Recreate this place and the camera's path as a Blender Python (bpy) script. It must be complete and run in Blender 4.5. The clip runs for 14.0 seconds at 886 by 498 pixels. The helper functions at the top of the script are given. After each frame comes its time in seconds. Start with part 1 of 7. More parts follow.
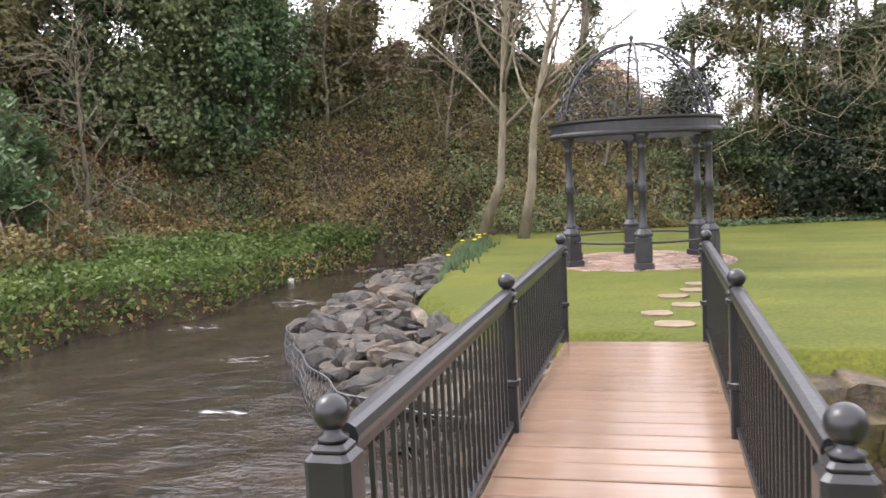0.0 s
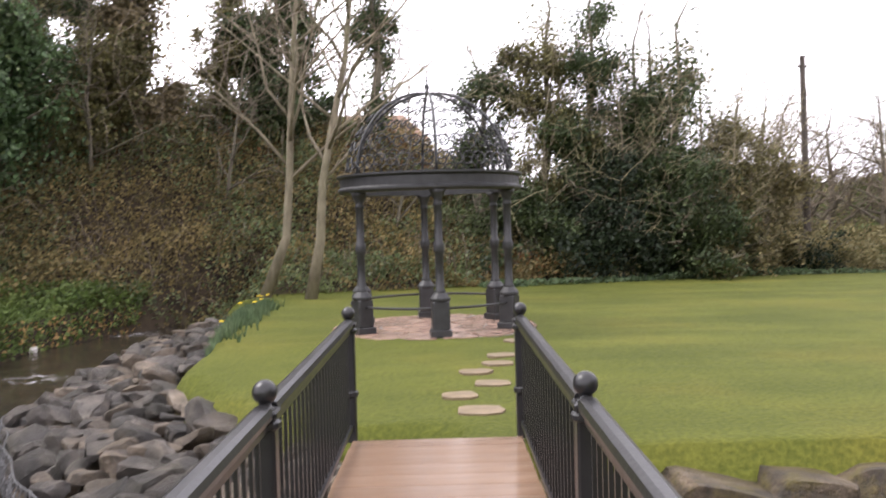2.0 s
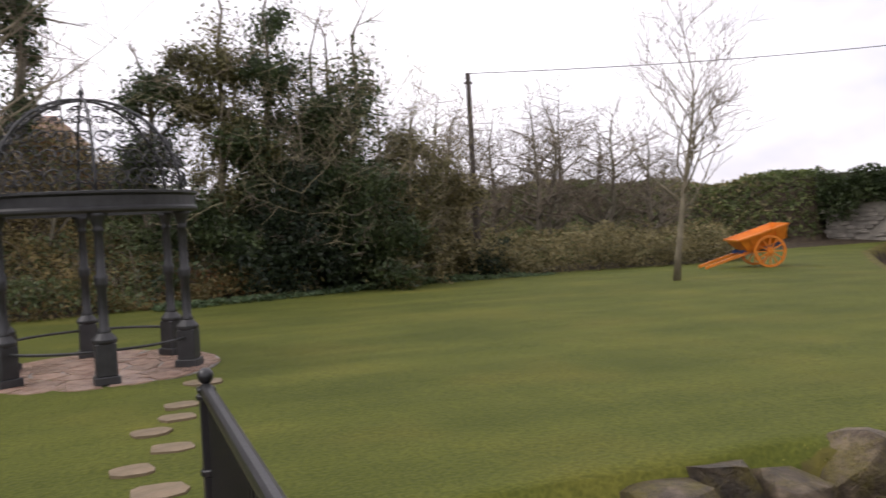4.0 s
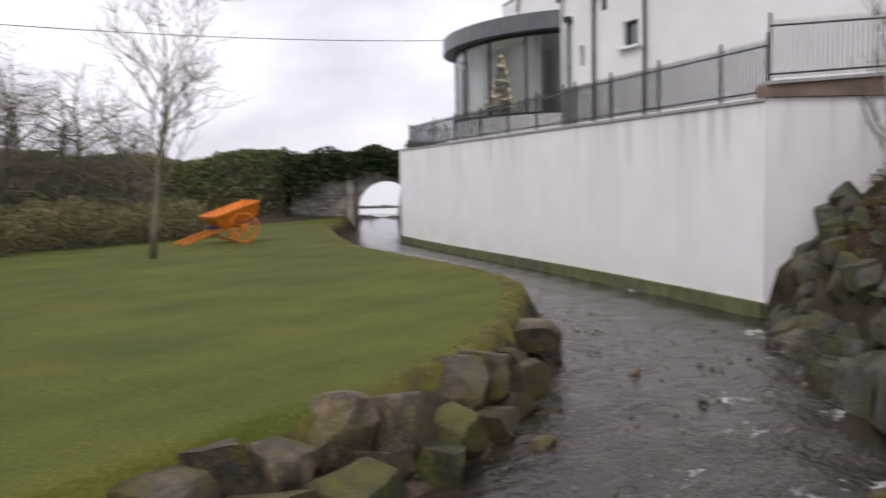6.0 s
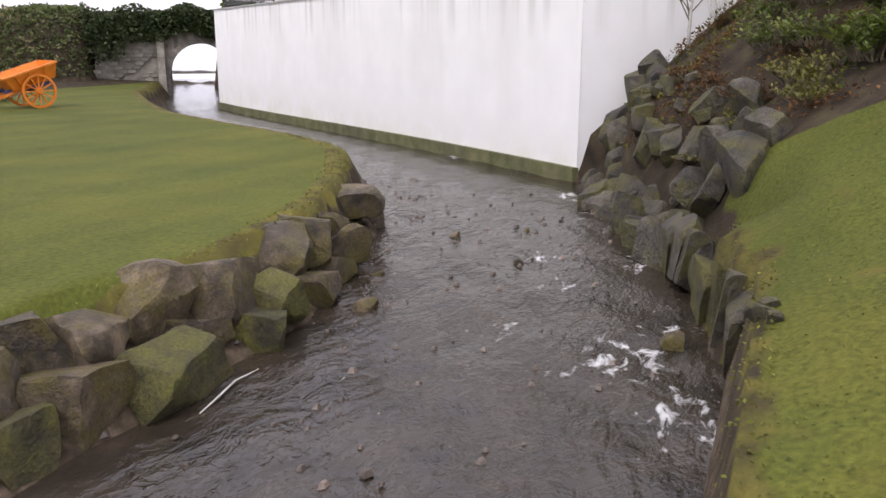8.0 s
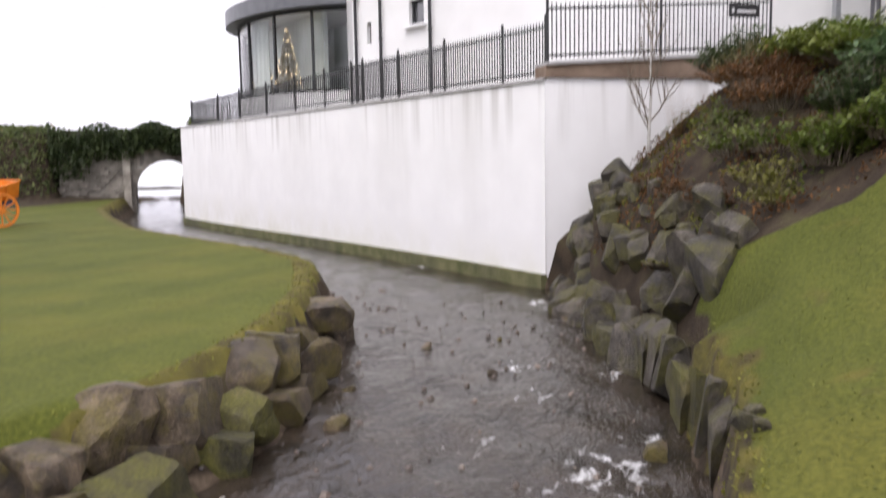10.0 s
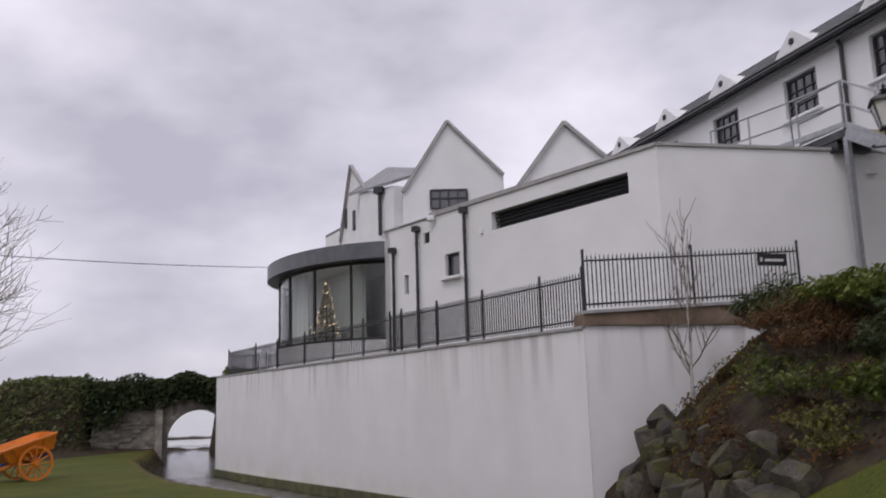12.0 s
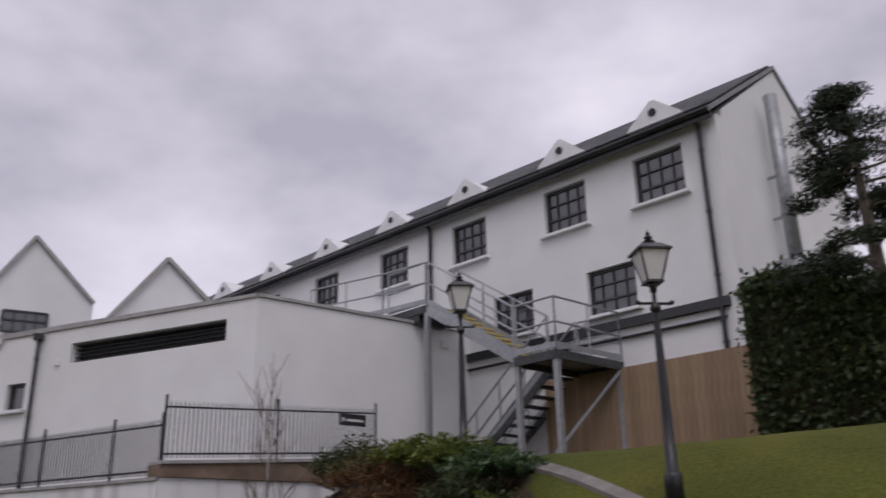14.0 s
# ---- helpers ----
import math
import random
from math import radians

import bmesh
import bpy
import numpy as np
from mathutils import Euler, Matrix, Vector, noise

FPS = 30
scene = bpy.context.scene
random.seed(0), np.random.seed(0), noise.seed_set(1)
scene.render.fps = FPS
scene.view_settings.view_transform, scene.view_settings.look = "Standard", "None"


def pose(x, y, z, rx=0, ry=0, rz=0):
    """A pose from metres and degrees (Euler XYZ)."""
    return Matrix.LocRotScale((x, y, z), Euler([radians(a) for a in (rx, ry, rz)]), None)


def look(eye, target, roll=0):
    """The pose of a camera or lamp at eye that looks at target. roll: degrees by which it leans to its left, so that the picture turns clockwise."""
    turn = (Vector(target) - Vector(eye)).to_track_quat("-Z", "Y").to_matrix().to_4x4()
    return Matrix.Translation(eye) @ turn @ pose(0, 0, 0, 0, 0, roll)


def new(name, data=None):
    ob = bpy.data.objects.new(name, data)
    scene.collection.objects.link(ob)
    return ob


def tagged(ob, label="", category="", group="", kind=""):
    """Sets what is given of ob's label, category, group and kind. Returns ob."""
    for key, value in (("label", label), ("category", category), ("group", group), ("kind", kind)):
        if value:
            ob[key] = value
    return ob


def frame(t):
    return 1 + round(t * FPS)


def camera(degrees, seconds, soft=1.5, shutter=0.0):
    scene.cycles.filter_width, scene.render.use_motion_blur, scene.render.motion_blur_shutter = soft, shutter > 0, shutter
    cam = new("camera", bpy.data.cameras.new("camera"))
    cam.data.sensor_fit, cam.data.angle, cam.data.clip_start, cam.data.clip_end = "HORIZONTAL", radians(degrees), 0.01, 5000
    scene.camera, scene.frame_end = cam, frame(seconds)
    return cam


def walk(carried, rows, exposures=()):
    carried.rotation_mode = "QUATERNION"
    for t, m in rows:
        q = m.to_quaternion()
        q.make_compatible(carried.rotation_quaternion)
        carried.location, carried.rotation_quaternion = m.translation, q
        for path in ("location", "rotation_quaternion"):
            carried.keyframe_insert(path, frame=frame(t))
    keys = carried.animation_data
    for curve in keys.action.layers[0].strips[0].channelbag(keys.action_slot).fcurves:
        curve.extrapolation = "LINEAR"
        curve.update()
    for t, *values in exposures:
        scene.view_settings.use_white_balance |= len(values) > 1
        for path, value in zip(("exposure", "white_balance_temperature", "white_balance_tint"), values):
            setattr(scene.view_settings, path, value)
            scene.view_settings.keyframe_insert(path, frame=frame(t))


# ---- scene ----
# camera and walk
cam = camera(55.5, 14.0, soft=1.5, shutter=0.4)
walk(cam, [
    (0, look((0.223, -7.640, 1.553), (-1.013, -2.815, 1.121), -2.79)),
    (0.5, look((0.139, -7.290, 1.552), (-1.175, -2.488, 1.088), -2.02)),
    (1, look((0.155, -6.893, 1.549), (-0.947, -2.037, 1.095), -1.68)),
    (1.5, look((0.152, -6.524, 1.546), (-0.410, -1.572, 1.144), -0.94)),
    (2, look((0.093, -6.157, 1.573), (0.082, -1.159, 1.418), -1.58)),
    (2.2, look((0.089, -6.036, 1.580), (0.173, -1.037, 1.507), -1.93)),
    (4.3, look((0.138, -5.215, 1.862), (2.273, -0.699, 1.643), -2.42)),
    (4.5, look((0.109, -5.167, 1.863), (2.422, -0.740, 1.640), -2.39)),
    (5, look((0.069, -5.099, 1.856), (2.831, -0.939, 1.602), -2.17)),
    (5.5, look((0.136, -5.051, 1.876), (3.558, -1.421, 1.543), -1.99)),
    (6, look((0.192, -5.059, 1.854), (4.336, -2.297, 1.409), -1.31)),
    (6.5, look((0.243, -5.026, 1.831), (4.725, -2.891, 1.235), -0.48)),
    (7, look((0.242, -5.051, 1.794), (4.740, -3.045, 0.934), 0.05)),
    (7.2, look((0.247, -5.064, 1.784), (4.717, -3.090, 0.727), 0.33)),
    (9.5, look((0.398, -5.016, 1.768), (4.941, -3.323, 0.545), 0.22)),
    (10, look((0.406, -4.974, 1.777), (5.086, -3.312, 1.194), -1.07)),
    (10.5, look((0.372, -4.913, 1.790), (5.095, -3.271, 1.783), -1.36)),
    (11, look((0.294, -4.861, 1.807), (4.956, -3.093, 2.183), -1.47)),
    (11.5, look((0.209, -4.813, 1.818), (4.800, -2.919, 2.395), -1.55)),
    (12, look((0.116, -4.780, 1.828), (4.716, -3.019, 2.691), -1.72)),
    (12.5, look((0.054, -4.769, 1.845), (4.734, -3.426, 2.984), -1.77)),
    (13, look((0.039, -4.780, 1.861), (4.793, -4.054, 3.231), -1.86)),
    (13.5, look((0.055, -4.804, 1.877), (4.804, -4.709, 3.440), -1.34)),
    (14, look((0.100, -4.805, 1.889), (4.790, -5.362, 3.530), -1.19)),
], exposures=[(0, 2.08, 6400, 12), (1.0, 2.06, 6400, 12), (1.5, 1.98, 6450, 12), (2.0, 1.66, 6500, 13), (2.2, 1.55, 6500, 13), (4.3, 0.56, 6550, 13), (5.0, 0.43, 6550, 13), (6.5, 0.45, 6350, 13), (7.2, 0.68, 6350, 14),
    (9.5, 1.4, 6450, 14), (10.1, 1.0, 6400, 14), (11.0, 0.25, 6350, 14), (12.0, -0.12, 6300, 16), (13.0, -0.36, 6250, 17), (14.0, -0.32, 6250, 18)])

# world: an overcast sky with soft cloud over a pale blue
world = bpy.data.worlds.new("sky")
scene.world = world
world.use_nodes = True
wn = world.node_tree
wn.nodes.clear()
w_out = wn.nodes.new("ShaderNodeOutputWorld")
w_bg = wn.nodes.new("ShaderNodeBackground")
w_sky = wn.nodes.new("ShaderNodeTexSky")
w_sky.sky_type = "NISHITA"
w_sky.sun_disc = False
w_sky.sun_elevation = radians(48)
w_sky.sun_rotation = radians(277)
w_co = wn.nodes.new("ShaderNodeTexCoord")
w_map = wn.nodes.new("ShaderNodeMapping")
w_map.inputs["Scale"].default_value = (1.0, 1.0, 1.9)
w_no = wn.nodes.new("ShaderNodeTexNoise")
w_no.inputs["Scale"].default_value = 1.9
w_no.inputs["Detail"].default_value = 5.0
w_no.inputs["Roughness"].default_value = 0.52
w_ramp = wn.nodes.new("ShaderNodeValToRGB")
w_ramp.color_ramp.elements[0].position = 0.36
w_ramp.color_ramp.elements[0].color = (4.7, 4.58, 5.1, 1)
w_ramp.color_ramp.elements[1].position = 0.66
w_ramp.color_ramp.elements[1].color = (9.5, 9.1, 9.5, 1)
w_mix = wn.nodes.new("ShaderNodeMix")
w_mix.data_type = "RGBA"
w_mix.inputs[0].default_value = 0.93
wn.links.new(w_co.outputs["Generated"], w_map.inputs["Vector"])
wn.links.new(w_map.outputs["Vector"], w_no.inputs["Vector"])
wn.links.new(w_no.outputs["Fac"], w_ramp.inputs["Fac"])
wn.links.new(w_sky.outputs["Color"], w_mix.inputs[6])
wn.links.new(w_ramp.outputs["Color"], w_mix.inputs[7])
wn.links.new(w_mix.outputs[2], w_bg.inputs["Color"])
w_bg.inputs["Strength"].default_value = 0.12
wn.links.new(w_bg.outputs["Background"], w_out.inputs["Surface"])

sun = new("sun", bpy.data.lights.new("sun", "SUN"))
sun.data.energy = 0.9
sun.data.angle = radians(25)
sun.data.color = (1.0, 0.97, 0.92)
sun.matrix_world = look((0, 0, 0), (0.57, -0.07, -0.78))


# ---- materials ----
def material(name, c1, c2, rough=0.8, scale=6.0, metal=0.0, bump=0.0, bump_scale=None, c3=None, stain=0.0,
             stain_col=(0.1, 0.1, 0.07), island=0.0, objrand=0.0, spec=0.5, stretch=(1, 1, 1), rough_var=0.0):
    """Two-scale noise colour, optional stains, per-island and per-object variation, bump."""
    m = bpy.data.materials.new(name)
    m.use_nodes = True
    n, l = m.node_tree.nodes, m.node_tree.links
    b = n["Principled BSDF"]
    co = n.new("ShaderNodeTexCoord")
    mp = n.new("ShaderNodeMapping")
    mp.inputs["Scale"].default_value = stretch
    l.new(co.outputs["Object"], mp.inputs["Vector"])
    n1 = n.new("ShaderNodeTexNoise")
    n1.inputs["Scale"].default_value = scale
    n1.inputs["Detail"].default_value = 6
    l.new(mp.outputs["Vector"], n1.inputs["Vector"])
    rp = n.new("ShaderNodeValToRGB")
    rp.color_ramp.elements[0].position, rp.color_ramp.elements[1].position = 0.3, 0.7
    rp.color_ramp.elements[0].color = (*c1, 1)
    rp.color_ramp.elements[1].color = (*c2, 1)
    if c3:
        e = rp.color_ramp.elements.new(0.5)
        e.color = (*c3, 1)
    l.new(n1.outputs["Fac"], rp.inputs["Fac"])
    colour = rp.outputs["Color"]
    if stain > 0:
        n2 = n.new("ShaderNodeTexNoise")
        n2.inputs["Scale"].default_value = scale * 0.17
        n2.inputs["Detail"].default_value = 4
        l.new(mp.outputs["Vector"], n2.inputs["Vector"])
        r2 = n.new("ShaderNodeValToRGB")
        r2.color_ramp.elements[0].position, r2.color_ramp.elements[1].position = 0.45, 0.72
        r2.color_ramp.elements[0].color = (0, 0, 0, 1)
        r2.color_ramp.elements[1].color = (stain, stain, stain, 1)
        l.new(n2.outputs["Fac"], r2.inputs["Fac"])
        mx = n.new("ShaderNodeMix")
        mx.data_type = "RGBA"
        l.new(r2.outputs["Color"], mx.inputs[0])
        l.new(colour, mx.inputs[6])
        mx.inputs[7].default_value = (*stain_col, 1)
        colour = mx.outputs[2]
    if island > 0 or objrand > 0:
        hs = n.new("ShaderNodeHueSaturation")
        mr = n.new("ShaderNodeMapRange")
        if island > 0:
            g = n.new("ShaderNodeNewGeometry")
            l.new(g.outputs["Random Per Island"], mr.inputs["Value"])
        else:
            g = n.new("ShaderNodeObjectInfo")
            l.new(g.outputs["Random"], mr.inputs["Value"])
        k = max(island, objrand)
        mr.inputs["To Min"].default_value, mr.inputs["To Max"].default_value = 1 - k, 1 + k
        l.new(mr.outputs["Result"], hs.inputs["Value"])
        l.new(colour, hs.inputs["Color"])
        colour = hs.outputs["Color"]
    l.new(colour, b.inputs["Base Color"])
    b.inputs["Roughness"].default_value = rough
    b.inputs["Metallic"].default_value = metal
    b.inputs["Specular IOR Level"].default_value = spec
    if rough_var > 0:
        rr = n.new("ShaderNodeMapRange")
        rr.inputs["To Min"].default_value, rr.inputs["To Max"].default_value = rough - rough_var, rough + rough_var
        l.new(n1.outputs["Fac"], rr.inputs["Value"])
        l.new(rr.outputs["Result"], b.inputs["Roughness"])
    if bump > 0:
        n3 = n.new("ShaderNodeTexNoise")
        n3.inputs["Scale"].default_value = bump_scale or scale * 4
        n3.inputs["Detail"].default_value = 5
        l.new(mp.outputs["Vector"], n3.inputs["Vector"])
        bp = n.new("ShaderNodeBump")
        bp.inputs["Strength"].default_value = bump
        bp.inputs["Distance"].default_value = 0.03
        l.new(n3.outputs["Fac"], bp.inputs["Height"])
        l.new(bp.outputs["Normal"], b.inputs["Normal"])
    return m


def leaf_material(name, c1, c2, rough=0.5, k=0.45, gain=0.95):
    """Leaves: varied from one to the next, letting some light through."""
    m = material(name, tuple(v * gain for v in c1), tuple(v * gain for v in c2), rough, scale=1.3, island=k, spec=0.35)
    n, l = m.node_tree.nodes, m.node_tree.links
    b, out = n["Principled BSDF"], n["Material Output"]
    t = n.new("ShaderNodeBsdfTranslucent")
    l.new(b.inputs["Base Color"].links[0].from_socket, t.inputs["Color"])
    mx = n.new("ShaderNodeMixShader")
    mx.inputs["Fac"].default_value = 0.35
    l.new(b.outputs["BSDF"], mx.inputs[1])
    l.new(t.outputs["BSDF"], mx.inputs[2])
    l.new(mx.outputs["Shader"], out.inputs["Surface"])
    return m


def wall_material():
    """White render with drips below the coping and a faint green tide near the foot."""
    m = material("white_render_with_rain_streaks", (0.80, 0.795, 0.79), (0.85, 0.845, 0.84), 0.85, 1.2, bump=0.1, bump_scale=60)
    n, l = m.node_tree.nodes, m.node_tree.links
    b = n["Principled BSDF"]
    base = b.inputs["Base Color"].links[0].from_socket
    co = n.new("ShaderNodeTexCoord")
    sp = n.new("ShaderNodeSeparateXYZ")
    l.new(co.outputs["Object"], sp.inputs["Vector"])

    def streak(stretch, scale, lo, hi, z0, z1, colour, amount, below):
        mp = n.new("ShaderNodeMapping")
        mp.inputs["Scale"].default_value = stretch
        l.new(co.outputs["Object"], mp.inputs["Vector"])
        t = n.new("ShaderNodeTexNoise")
        t.inputs["Scale"].default_value, t.inputs["Detail"].default_value = scale, 4
        l.new(mp.outputs["Vector"], t.inputs["Vector"])
        r = n.new("ShaderNodeMapRange")
        r.inputs["From Min"].default_value, r.inputs["From Max"].default_value = lo, hi
        l.new(t.outputs["Fac"], r.inputs["Value"])
        h = n.new("ShaderNodeMapRange")
        h.inputs["From Min"].default_value, h.inputs["From Max"].default_value = z0, z1
        h.inputs["To Max"].default_value = amount
        l.new(sp.outputs["Z"], h.inputs["Value"])
        x = n.new("ShaderNodeMath")
        x.operation = "MULTIPLY"
        l.new(r.outputs["Result"], x.inputs[0])
        l.new(h.outputs["Result"], x.inputs[1])
        mx = n.new("ShaderNodeMix")
        mx.data_type = "RGBA"
        l.new(x.outputs[0], mx.inputs[0])
        l.new(below, mx.inputs[6])
        mx.inputs[7].default_value = (*colour, 1)
        return mx.outputs[2]

    c = streak((1, 1, 0.05), 2.9, 0.50, 0.70, 1.7, 3.0, (0.31, 0.29, 0.25), 0.5, base)
    c = streak((1, 1, 0.1), 0.5, 0.5, 0.8, -1.0, 3.0, (0.60, 0.585, 0.55), 0.6, c)
    c = streak((1, 1, 0.6), 1.2, 0.3, 0.7, 0.3, -0.9, (0.55, 0.53, 0.40), 0.55, c)
    l.new(c, b.inputs["Base Color"])
    return m


IRON = material("black_painted_iron", (0.012, 0.012, 0.013), (0.02, 0.02, 0.021), 0.32, 9, bump=0.05, rough_var=0.08)
IRON_OLD = material("grey_black_cast_iron", (0.013, 0.013, 0.014), (0.032, 0.032, 0.034), 0.5, 7, bump=0.12, rough_var=0.12)
WIRE = material("dull_gabion_wire", (0.07, 0.07, 0.073), (0.15, 0.15, 0.155), 0.5, 8, metal=0.4)
GALV = material("galvanised_steel", (0.30, 0.31, 0.32), (0.42, 0.43, 0.44), 0.5, 8, metal=0.6, bump=0.03)
STEEL_DARK = material("weathered_dark_steel", (0.05, 0.052, 0.055), (0.10, 0.102, 0.105), 0.55, 8, metal=0.5, bump=0.03)
DECK = material("wet_deck_board", (0.20, 0.130, 0.088), (0.25, 0.168, 0.117), 0.12, 3, bump=0.05, bump_scale=25, objrand=0.1,
                stretch=(1, 6, 6), stain=0.5, stain_col=(0.19, 0.108, 0.06), rough_var=0.08)
RENDER = material("white_render", (0.76, 0.757, 0.75), (0.82, 0.817, 0.81), 0.85, 1.2, bump=0.1, bump_scale=60, stain=0.25,
                  stain_col=(0.58, 0.58, 0.56))
RENDER_STAINED = wall_material()
MOSSY = material("mossy_plinth", (0.07, 0.08, 0.025), (0.16, 0.15, 0.07), 0.9, 3, bump=0.4, stain=0.6, stain_col=(0.05, 0.05, 0.035))
SLATE = material("roof_slate", (0.19, 0.192, 0.20), (0.29, 0.29, 0.30), 0.7, 5, bump=0.2, objrand=0.2, island=0.0)
ZINC = material("dark_grey_fascia", (0.10, 0.105, 0.115), (0.14, 0.145, 0.155), 0.45, 3, metal=0.2)
DARK = material("dark_opening", (0.008, 0.008, 0.009), (0.015, 0.015, 0.016), 0.6, 4)
DARK_FRAME = material("anthracite_window_frame", (0.018, 0.019, 0.021), (0.03, 0.031, 0.034), 0.45, 6)
COPING = material("grey_coping", (0.30, 0.29, 0.28), (0.42, 0.41, 0.40), 0.85, 4, bump=0.2)
BROWN_STONE = material("brown_stained_lintel", (0.14, 0.095, 0.065), (0.26, 0.19, 0.14), 0.9, 2.5, bump=0.35, stain=0.5,
                       stain_col=(0.08, 0.06, 0.045))


def rock_material(name, c1, c2, c3, moss, amount, rough):
    """Weathered stone: mottled colour, fine speckle, dark cracks and moss on the upper faces."""
    m = bpy.data.materials.new(name)
    m.use_nodes = True
    n, l = m.node_tree.nodes, m.node_tree.links
    b = n["Principled BSDF"]
    co, oi, ge = n.new("ShaderNodeTexCoord"), n.new("ShaderNodeObjectInfo"), n.new("ShaderNodeNewGeometry")
    sh = n.new("ShaderNodeVectorMath")
    sh.operation = "ADD"
    l.new(ge.outputs["Position"], sh.inputs[0])
    l.new(oi.outputs["Random"], sh.inputs[1])

    def noise_of(scale, detail, rgh=0.55):
        t = n.new("ShaderNodeTexNoise")
        t.inputs["Scale"].default_value, t.inputs["Detail"].default_value, t.inputs["Roughness"].default_value = scale, detail, rgh
        l.new(sh.outputs["Vector"], t.inputs["Vector"])
        return t.outputs["Fac"]

    def ramp(f, stops):
        r = n.new("ShaderNodeValToRGB")
        r.color_ramp.elements[0].position, r.color_ramp.elements[0].color = stops[0][0], (*stops[0][1], 1)
        r.color_ramp.elements[1].position, r.color_ramp.elements[1].color = stops[-1][0], (*stops[-1][1], 1)
        for p, c in stops[1:-1]:
            e = r.color_ramp.elements.new(p)
            e.color = (*c, 1)
        l.new(f, r.inputs["Fac"])
        return r.outputs["Color"]

    def mix(f, x, y, kind="MIX"):
        k = n.new("ShaderNodeMix")
        k.data_type, k.blend_type = "RGBA", kind
        for sock, v in ((k.inputs[0], f), (k.inputs[6], x), (k.inputs[7], y)):
            if isinstance(v, (float, tuple)):
                sock.default_value = v
            else:
                l.new(v, sock)
        return k.outputs[2]

    coarse, fine, mid = noise_of(3.2, 5), noise_of(38, 6, 0.7), noise_of(9, 7, 0.65)
    col = ramp(coarse, [(0.32, c1), (0.5, c2), (0.68, c3)])
    col = mix(0.8, col, ramp(fine, [(0.3, (0.45, 0.45, 0.45)), (0.7, (1.5, 1.5, 1.5))]), "MULTIPLY")
    col = mix(0.75, col, ramp(mid, [(0.36, (0.35, 0.34, 0.33)), (0.52, (1, 1, 1)), (0.75, (1.25, 1.25, 1.22))]), "MULTIPLY")
    hs, mr = n.new("ShaderNodeHueSaturation"), n.new("ShaderNodeMapRange")
    l.new(oi.outputs["Random"], mr.inputs["Value"])
    mr.inputs["To Min"].default_value, mr.inputs["To Max"].default_value = 0.6, 1.45
    l.new(mr.outputs["Result"], hs.inputs["Value"])
    l.new(col, hs.inputs["Color"])
    mm = ramp(noise_of(2.3, 6, 0.7), [(0.45, (0, 0, 0)), (0.6, (amount, amount, amount))])
    mossc = ramp(fine, [(0.3, tuple(v * 0.5 for v in moss)), (0.7, tuple(v * 1.4 for v in moss))])
    col = mix(mm, hs.outputs["Color"], mossc)
    l.new(col, b.inputs["Base Color"])
    b.inputs["Roughness"].default_value = rough
    ad = n.new("ShaderNodeMath")
    ad.operation = "MULTIPLY_ADD"
    l.new(mid, ad.inputs[0])
    ad.inputs[1].default_value = 2.5
    l.new(fine, ad.inputs[2])
    bp = n.new("ShaderNodeBump")
    bp.inputs["Strength"].default_value, bp.inputs["Distance"].default_value = 0.9, 0.03
    l.new(ad.outputs[0], bp.inputs["Height"])
    l.new(bp.outputs["Normal"], b.inputs["Normal"])
    return m


ROCK = rock_material("brown_boulder", (0.028, 0.02, 0.012), (0.078, 0.057, 0.035), (0.175, 0.13, 0.085), (0.11, 0.088, 0.014), 0.85, 0.6)
ROCK_MOSSY = rock_material("moss_green_boulder", (0.035, 0.03, 0.014), (0.07, 0.062, 0.022), (0.115, 0.095, 0.035), (0.105, 0.10, 0.015), 0.95, 0.75)
ROCK_GREY = rock_material("grey_brown_split_rock", (0.024, 0.019, 0.014), (0.056, 0.047, 0.036), (0.115, 0.098, 0.078), (0.085, 0.078, 0.016), 0.9, 0.6)
ROCK_COBBLE = rock_material("brown_river_cobble", (0.05, 0.037, 0.026), (0.105, 0.08, 0.058), (0.2, 0.16, 0.12), (0.085, 0.08, 0.02), 0.1, 0.4)
ROCK_BASALT = rock_material("grey_basalt", (0.022, 0.019, 0.017), (0.05, 0.043, 0.038), (0.12, 0.102, 0.086), (0.085, 0.08, 0.02), 0.1, 0.34)
PEBBLE = material("wet_pebble", (0.05, 0.038, 0.03), (0.13, 0.10, 0.078), 0.4, 8, island=0.5)
FLAG = material("sandstone_stepping_stone", (0.13, 0.098, 0.056), (0.215, 0.158, 0.098), 0.6, 5, bump=0.3, objrand=0.1)
PATIO = material("wet_crazy_paving", (0.24, 0.15, 0.11), (0.40, 0.29, 0.23), 0.22, 4, bump=0.2, objrand=0.25)
MORTAR = material("mortar", (0.16, 0.14, 0.12), (0.24, 0.22, 0.2), 0.8, 6)
ORANGE = material("orange_cart_paint", (0.62, 0.17, 0.012), (0.78, 0.25, 0.02), 0.45, 5, bump=0.1, stain=0.3, stain_col=(0.5, 0.16, 0.03))
BLUE = material("blue_cart_paint", (0.03, 0.05, 0.16), (0.05, 0.08, 0.22), 0.5, 6)
TIMBER = material("new_softwood_board", (0.26, 0.175, 0.105), (0.38, 0.265, 0.165), 0.75, 4, bump=0.2, objrand=0.16, stretch=(6, 6, 0.6))
BARK = material("grey_brown_bark", (0.085, 0.07, 0.052), (0.19, 0.165, 0.125), 0.9, 9, bump=0.6, stretch=(1, 1, 0.35), stain=0.5,
                stain_col=(0.11, 0.12, 0.05))
